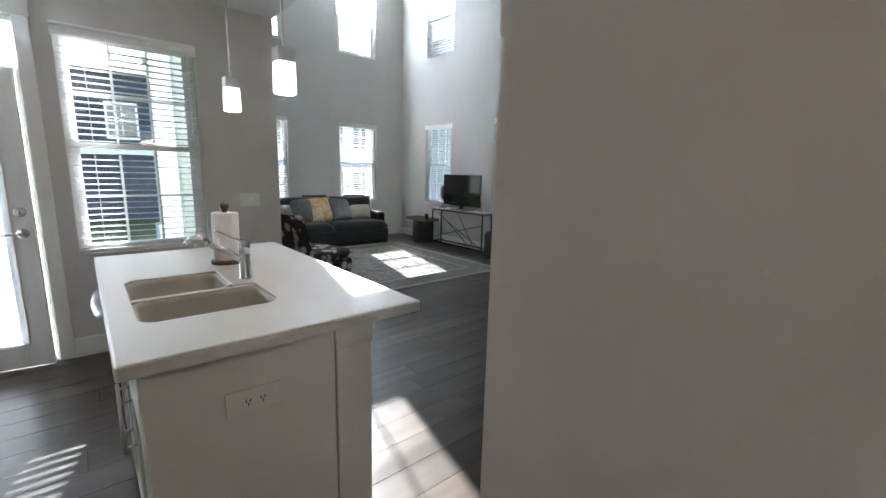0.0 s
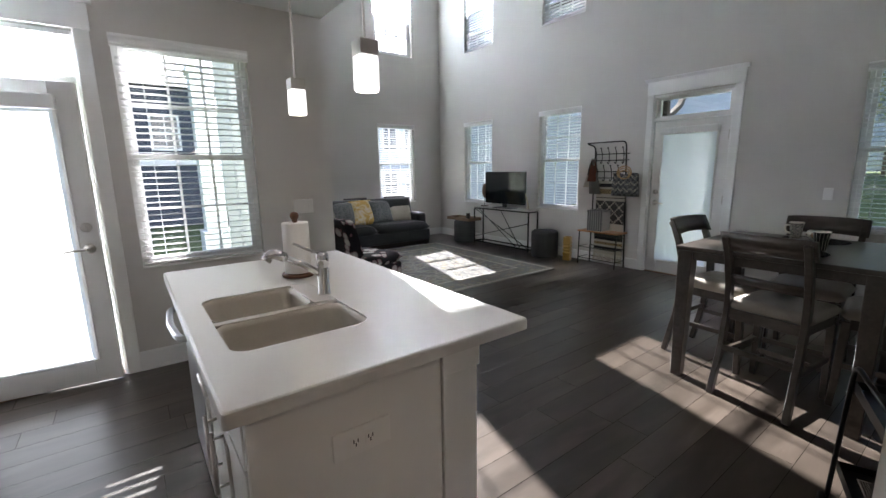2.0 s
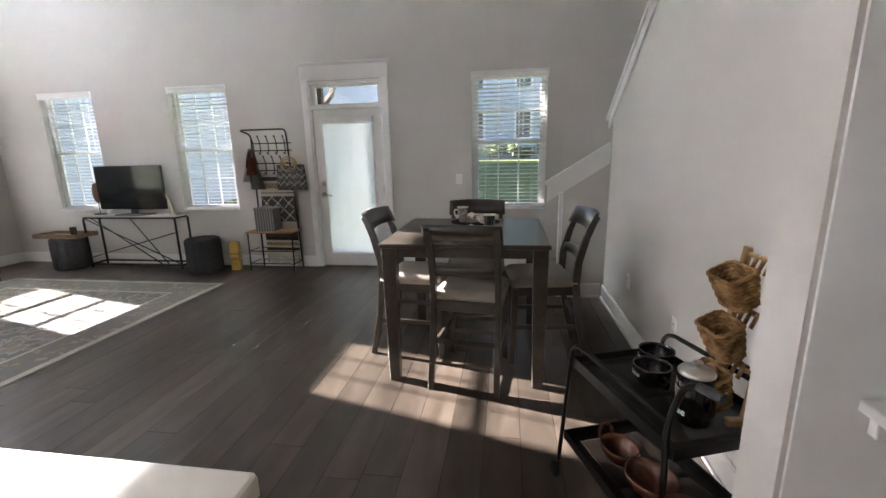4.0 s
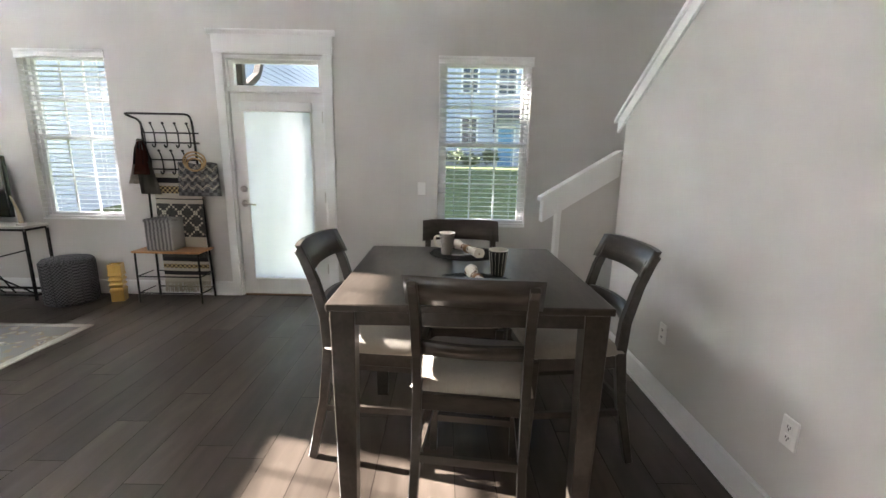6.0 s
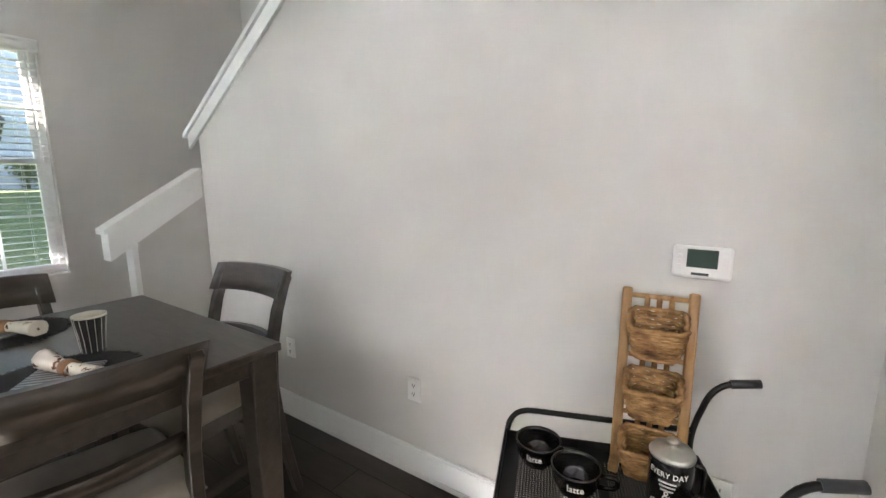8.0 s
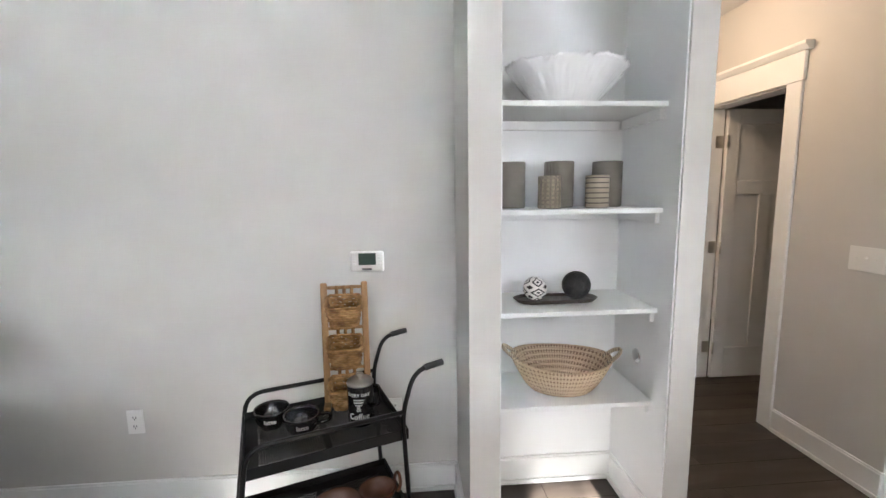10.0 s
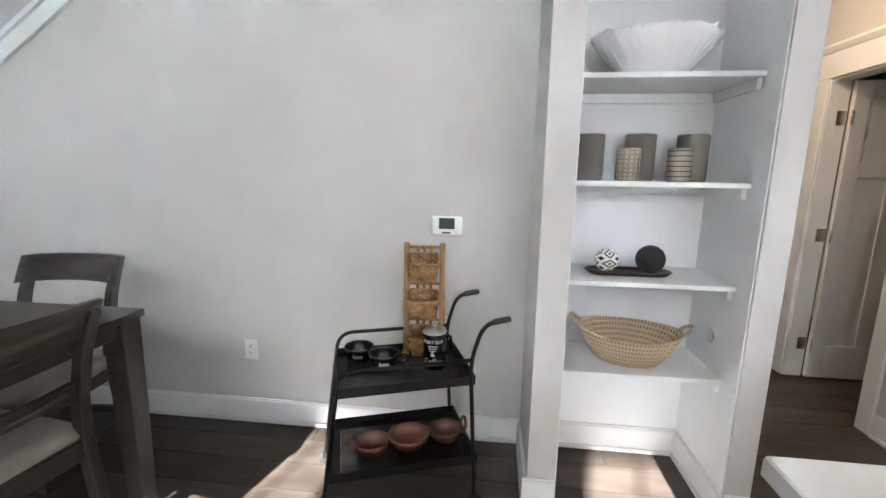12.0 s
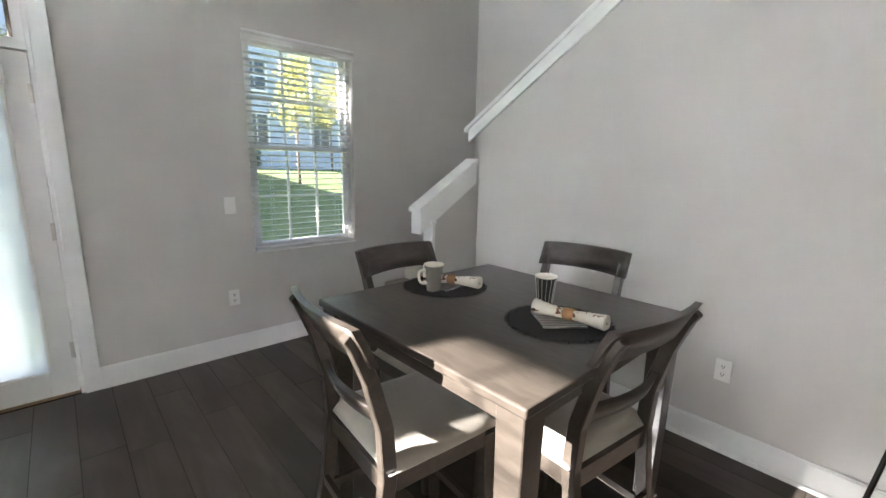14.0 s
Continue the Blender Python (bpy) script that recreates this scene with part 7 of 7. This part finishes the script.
for i, (col, (dx, dy)) in enumerate(scs):
    bm = bm_new()
    n, kk = 10, 9
    g = []
    for k in range(kk):
        v = k / (kk - 1)
        wdt = 0.025 + (0.07 - 0.012 * i) * (1 - v) ** 0.6
        g.append([bm.verts.new((dx * (1 - v) * 1.3 + wdt * (2 * j / n - 1), dy * (1 - v) + 0.022 * math.sin(j * 1.9 + i * 2 + v * 2), (0.02 + 0.09 * i) * (1 - v) + (0.52 - 0.01 * i) * v)) for j in range(n + 1)])
    for lo, hi in zip(g, g[1:]):
        for j in range(n):
            bm.faces.new((lo[j], lo[j + 1], hi[j + 1], hi[j])).smooth = True
    ext = bmesh.ops.solidify(bm, geom=bm.faces[:], thickness=0.004)
    part("fold", bm, mat("scarf_wool_%d" % i, col, 0.95, var=0.25, scale=40, bump=0.4, bscale=250), sc)

# ---- outdoors ----
M_GRASS = ramp_mat("lawn", [(0.3, (0.050, 0.075, 0.018)), (0.6, (0.085, 0.112, 0.03)), (0.85, (0.13, 0.14, 0.045))], 0.9, tscale=3.0, detail=12, bump=0.4)


def ground_z(x, y):
    e = min(1.0, max(0.0, (x - 9.0) / 14.0))
    n = min(1.0, max(0.0, (y - 11.0) / 6.0))
    return -0.16 + 1.25 * e * e * (3 - 2 * e) * (1 - n) - 0.9 * n


bm = bm_new()
gx = [-900, -60, -20, -8, -2, 0.2, 2.8, 3.6, 5.5, 8.08] + [9 + i for i in range(0, 16)] + [28, 34, 60, 900]
gy = [-900, -60, -20, -12, -8, -5, -3, -0.75, 0.9, 2, 4, 6, 6.30, 8, 10.22] + [11 + i for i in range(0, 8)] + [20, 24, 30, 60, 900]
gv_ = {(i, j): bm.verts.new((x, y, ground_z(x, y))) for i, x in enumerate(gx) for j, y in enumerate(gy)}
for i in range(len(gx) - 1):
    for j in range(len(gy) - 1):
        xm, ym = (gx[i] + gx[i + 1]) / 2, (gy[j] + gy[j + 1]) / 2
        if 0.2 < xm < 8.08 and -0.75 < ym < 6.28 or 3.6 < xm < 8.08 and 6.28 < ym < 10.22:
            continue
        bm.faces.new((gv_[i, j], gv_[i + 1, j], gv_[i + 1, j + 1], gv_[i, j + 1])).smooth = True
structure("ground", bm, M_GRASS, "mown lawn rising gently between the houses", "lawn")

M_SIDW = mat("white_siding", (0.40, 0.44, 0.51), 0.6, var=0.03, scale=2, bump=0.03)
M_SIDN = mat("navy_siding", (0.030, 0.040, 0.065), 0.6, var=0.08, scale=2, bump=0.03)
M_ROOF = mat("grey_shingle", (0.07, 0.07, 0.075), 0.9, var=0.3, scale=6, bump=0.3, bscale=40)
M_WIND = mat("dark_window_glass", (0.03, 0.04, 0.05), 0.1, var=0.1, bump=0)
M_BLUE = mat("blue_door_paint", (0.10, 0.25, 0.42), 0.4, var=0.05, bump=0)


def house(label, x0, y0, x1, y1, z0, h, siding, faces, lap=0.14):
    """A house with lapped siding, openings (face, u0, u1, za, zb, glazing) and a hipped roof."""
    hs = thing("house", label, "house")
    bm = bm_new()
    box(bm, (x0, y0, z0 - 1.0), (x1, y1, z0 + h))
    k = 0
    while k * lap < h - 0.02:
        za, zb = z0 + k * lap, z0 + (k + 1) * lap
        for a, b, c, d in ((x0, y0, x1, y0), (x1, y0, x1, y1), (x1, y1, x0, y1), (x0, y1, x0, y0)):
            nx, ny = (b != d) and (1 if c == x1 and a == x1 else -1) or 0, (a != c) and (-1 if b == y0 else 1) or 0
            vs = [bm.verts.new(p) for p in ((a + nx * 0.022, b + ny * 0.022, za), (c + nx * 0.022, d + ny * 0.022, za), (c + nx * 0.004, d + ny * 0.004, zb), (a + nx * 0.004, b + ny * 0.004, zb))]
            bm.faces.new(vs)
            vs2 = [bm.verts.new(p) for p in ((a + nx * 0.022, b + ny * 0.022, za), (c + nx * 0.022, d + ny * 0.022, za), (c, d, za), (a, b, za))]
            bm.faces.new(vs2)
        k += 1
    part("wall", bm, siding, hs)
    bm = bm_new()
    cx, cy, o = (x0 + x1) / 2, (y0 + y1) / 2, 0.4
    dx, dy = (x1 - x0) / 2, (y1 - y0) / 2
    rdx, rdy = max(0, dx - dy), max(0, dy - dx)
    lo = [bm.verts.new(p) for p in ((x0 - o, y0 - o, z0 + h), (x1 + o, y0 - o, z0 + h), (x1 + o, y1 + o, z0 + h), (x0 - o, y1 + o, z0 + h))]
    zt = z0 + h + 0.45 * min(dx, dy)
    r0, r1 = bm.verts.new((cx - rdx, cy - rdy, zt)), bm.verts.new((cx + rdx, cy + rdy, zt + 0.001))
    if rdx >= rdy:
        for q in ((lo[0], lo[1], r1, r0), (lo[1], lo[2], r1), (lo[2], lo[3], r0, r1), (lo[3], lo[0], r0)):
            bm.faces.new(q)
    else:
        for q in ((lo[0], lo[1], r0), (lo[1], lo[2], r1, r0), (lo[2], lo[3], r1), (lo[3], lo[0], r0, r1)):
            bm.faces.new(q)
    bm.faces.new(lo[::-1])
    part("roof", bm, M_ROOF, hs)
    for face, u0, u1, za, zb, mm in faces:
        w = bm_new()
        g = bm_new()
        def q(bmx, ua, ub, va, vb, d0, d1):
            if face == "w":
                box(bmx, (x0 - d1, ua, va), (x0 - d0, ub, vb))
            elif face == "s":
                box(bmx, (ua, y0 - d1, va), (ub, y0 - d0, vb))
        q(w, u0 - 0.09, u0, za - 0.09, zb + 0.09, 0.0, 0.05)
        q(w, u1, u1 + 0.09, za - 0.09, zb + 0.09, 0.0, 0.05)
        q(w, u0, u1, zb, zb + 0.09, 0.0, 0.05)
        q(w, u0, u1, za - 0.09, za, 0.0, 0.05)
        if mm is M_WIND:
            q(w, u0, u1, (za + zb) / 2 - 0.025, (za + zb) / 2 + 0.025, 0.03, 0.045)
            q(w, (u0 + u1) / 2 - 0.015, (u0 + u1) / 2 + 0.015, za, zb, 0.03, 0.044)
        wo = part("window" if mm is M_WIND else "door", w, M_VINYL, hs)
        q(g, u0, u1, za, zb, 0.0, 0.028)
        part("pane" if mm is M_WIND else "panel", g, mm, wo)
    return hs


gz = ground_z(24, 1)
hw = house("white two-storey house with lapped siding and blue door", 24.0, -9.0, 34.0, 6.0, gz, 6.6, M_SIDW,
           [("w", 1.98, 2.63, 2.1, 3.3, M_WIND), ("w", 1.98, 2.63, 4.4, 5.4, M_WIND), ("w", 0.25, 1.0, 4.35, 5.4, M_WIND), ("w", 0.25, 0.95, gz, 2.85, M_BLUE), ("w", -2.6, -1.7, 2.0, 3.4, M_WIND), ("w", -2.6, -1.7, 4.4, 5.5, M_WIND), ("w", 4.2, 5.0, 2.1, 3.3, M_WIND), ("w", 4.2, 5.0, 4.4, 5.4, M_WIND), ("w", -5.5, -4.6, 2.0, 3.4, M_WIND)])
bm = bm_new()
prism(bm, [(23.1, 3.25), (23.98, 3.75), (23.98, 3.6), (23.1, 3.12)], -0.15, 1.25, "y")
for y in (-0.1, 1.15):
    tube(bm, [(23.2, y, 3.18), (23.97, y, 2.65)], 0.04, 6)
    tube(bm, [(23.97, y, 2.65), (23.97, y, 3.2)], 0.04, 6)
part("porch_roof", bm, M_ROOF, hw)
gz2 = ground_z(14, 9)
h2 = house("white neighbouring house with lapped siding", 14.5, 8.5, 23.0, 20.0, gz2, 6.4, M_SIDW,
      [("w", 12.6, 13.5, gz2 + 3.9, gz2 + 5.3, M_WIND), ("w", 9.6, 10.3, gz2 + 4.2, gz2 + 5.4, M_WIND)])
gz3 = ground_z(0, 26)
h3 = house("navy two-storey house with white trim", -9.0, 26.0, 6.2, 36.0, gz3, 6.3, M_SIDN,
      [("s", 1.2, 2.3, gz3 + 3.6, gz3 + 5.0, M_WIND), ("s", 3.6, 4.6, gz3 + 3.6, gz3 + 5.0, M_WIND), ("s", 1.0, 2.2, gz3 + 0.8, gz3 + 2.3, M_WIND), ("s", -3.0, -1.8, gz3 + 3.6, gz3 + 5.0, M_WIND)])
bm = bm_new()
box(bm, (-9.1, 25.9, gz3 + 2.85), (6.3, 25.97, gz3 + 3.1))
part("band_board", bm, M_VINYL, h3)
h4 = house("pale two-storey house across the lawn", 8.2, 27.0, 22.0, 38.0, gz3, 6.3, M_SIDW,
      [("s", 9.5 + 1.6 * i, 10.4 + 1.6 * i, gz3 + a, gz3 + a + 1.4, M_WIND) for i in range(7) for a in (0.9, 3.8)])
# porch column
pc = thing("porch_column", "square white porch column with plinth", "column", pose(4.42, 16.9, ground_z(4.42, 16.9)))
bm = bm_new()
box(bm, (-0.40, -0.40, 0), (0.40, 0.40, 0.75), 0.02)
part("plinth", bm, M_VINYL, pc)
bm = bm_new()
box(bm, (-0.29, -0.29, 0.75), (0.29, 0.29, 5.2), 0.01)
part("shaft", bm, M_VINYL, pc)
bm = bm_new()
box(bm, (-0.36, -0.36, 5.2), (0.36, 0.36, 5.4), 0.02)
part("capital", bm, M_VINYL, pc)

# small canopy on timber knee braces over the garden door
M_TIMBER = mat("dark_stained_timber", (0.045, 0.032, 0.024), 0.7, var=0.2, scale=14, bump=0.15)
cnp = thing("door_canopy", "small white canopy on dark timber braces over the garden door", "canopy")
bm = bm_new()
prism(bm, [(XB + T + 0.004, 2.98), (XB + T + 1.0, 2.70), (XB + T + 1.0, 2.64), (XB + T + 0.004, 2.64)], 4.45, 5.48, "y")
part("roof", bm, M_VINYL, cnp)
for y in (4.56, 5.36):
    bm = bm_new()
    box(bm, (XB + T + 0.004, y - 0.035, 1.98), (XB + T + 0.075, y + 0.035, 2.636), 0.004)
    br = part("brace_post", bm, M_TIMBER, cnp)
    bm = bm_new()
    sweep_rect(bm, [(XB + T + 0.07, y, 2.02), (XB + T + 0.40, y, 2.20), (XB + T + 0.68, y, 2.60)], 0.06, 0.06, (0, 1, 0))
    part("knee", bm, M_TIMBER, br)
    bm = bm_new()
    box(bm, (XB + T + 0.08, y - 0.03, 2.57), (XB + T + 0.86, y + 0.03, 2.636), 0.004)
    part("arm", bm, M_TIMBER, br)

# young tree and shrubs
M_BARK = mat("bark", (0.16, 0.12, 0.09), 0.9, var=0.3, scale=20, bump=0.5)
M_LEAFY = ramp_mat("yellow_green_leaves", [(0.3, (0.10, 0.12, 0.02)), (0.7, (0.28, 0.24, 0.03))], 0.6, tscale=6, bump=0)
M_LEAFG = ramp_mat("shrub_leaves", [(0.3, (0.025, 0.05, 0.015)), (0.7, (0.09, 0.11, 0.035))], 0.6, tscale=6, bump=0)
trng = random.Random(21)


def leaves(bm, c, r, n, size):
    for _ in range(n):
        while True:
            d = Vector([trng.uniform(-1, 1) for _ in range(3)])
            if d.length < 1:
                break
        p = Vector(c) + Vector((d.x * r[0], d.y * r[1], d.z * r[2]))
        a = Vector([trng.uniform(-1, 1) for _ in range(3)]).normalized()
        b = a.orthogonal().normalized()
        s = size * trng.uniform(0.6, 1.3)
        bm.faces.new([bm.verts.new(p + q) for q in (a * s, b * s * 0.5, -a * s, -b * s * 0.5)])


for tx, ty, hgt in ((17.8, -1.25, 3.6), (22.0, -4.6, 3.8), (20.5, 4.9, 3.4)):
    tz = ground_z(tx, ty)
    tree = thing("young_tree", "slim young tree with yellow-green autumn leaves", "tree", pose(tx, ty, tz), group="young trees")
    bm = bm_new()
    tube(bm, [(0, 0, 0), (0.03, 0.02, hgt * 0.4), (0.0, 0.05, hgt * 0.95)], [0.05, 0.04, 0.012], 8)
    part("trunk", bm, M_BARK, tree)
    lb = bm_new()
    for i in range(16):
        u = 0.42 + 0.55 * i / 15
        a = i * 2.4
        ln = 0.75 * (1.1 - u) + 0.15
        bm = bm_new()
        tip = Vector((ln * math.cos(a), ln * math.sin(a), hgt * u + ln * 0.7))
        tube(bm, [(0.01, 0.03, hgt * u), tip * 0.55 + Vector((0, 0, hgt * u * 0.45)), tip], [0.016, 0.01, 0.004], 5)
        part("limb", bm, M_BARK, tree)
        leaves(lb, tip, (0.30, 0.30, 0.34), 95, 0.05)
        leaves(lb, tip * 0.6 + Vector((0, 0, hgt * u * 0.4)), (0.22, 0.22, 0.25), 40, 0.05)
    part("crown", lb, M_LEAFY, tree)
for sx, sy, r in ((23.2, 2.9, 0.5), (23.3, 2.2, 0.45), (23.2, 1.5, 0.5), (23.2, -0.5, 0.5), (23.3, 3.8, 0.45), (23.2, -1.6, 0.55), (23.3, 4.8, 0.5)):
    sb = thing("shrub", "low rounded green shrub by the house", "shrub", pose(sx, sy, ground_z(sx, sy)), group="shrubs by the house")
    bm = bm_new()
    for k in range(4):
        tube(bm, [(0, 0, 0), (trng.uniform(-0.2, 0.2), trng.uniform(-0.2, 0.2), r)], [0.015, 0.005], 5)
    part("stems", bm, M_BARK, sb)
    bm = bm_new()
    for k in range(7):
        leaves(bm, (trng.uniform(-0.25, 0.25), trng.uniform(-0.3, 0.3), r * trng.uniform(0.5, 1.3)), (0.28, 0.28, 0.26), 80, 0.06)
    part("foliage", bm, M_LEAFG, sb)
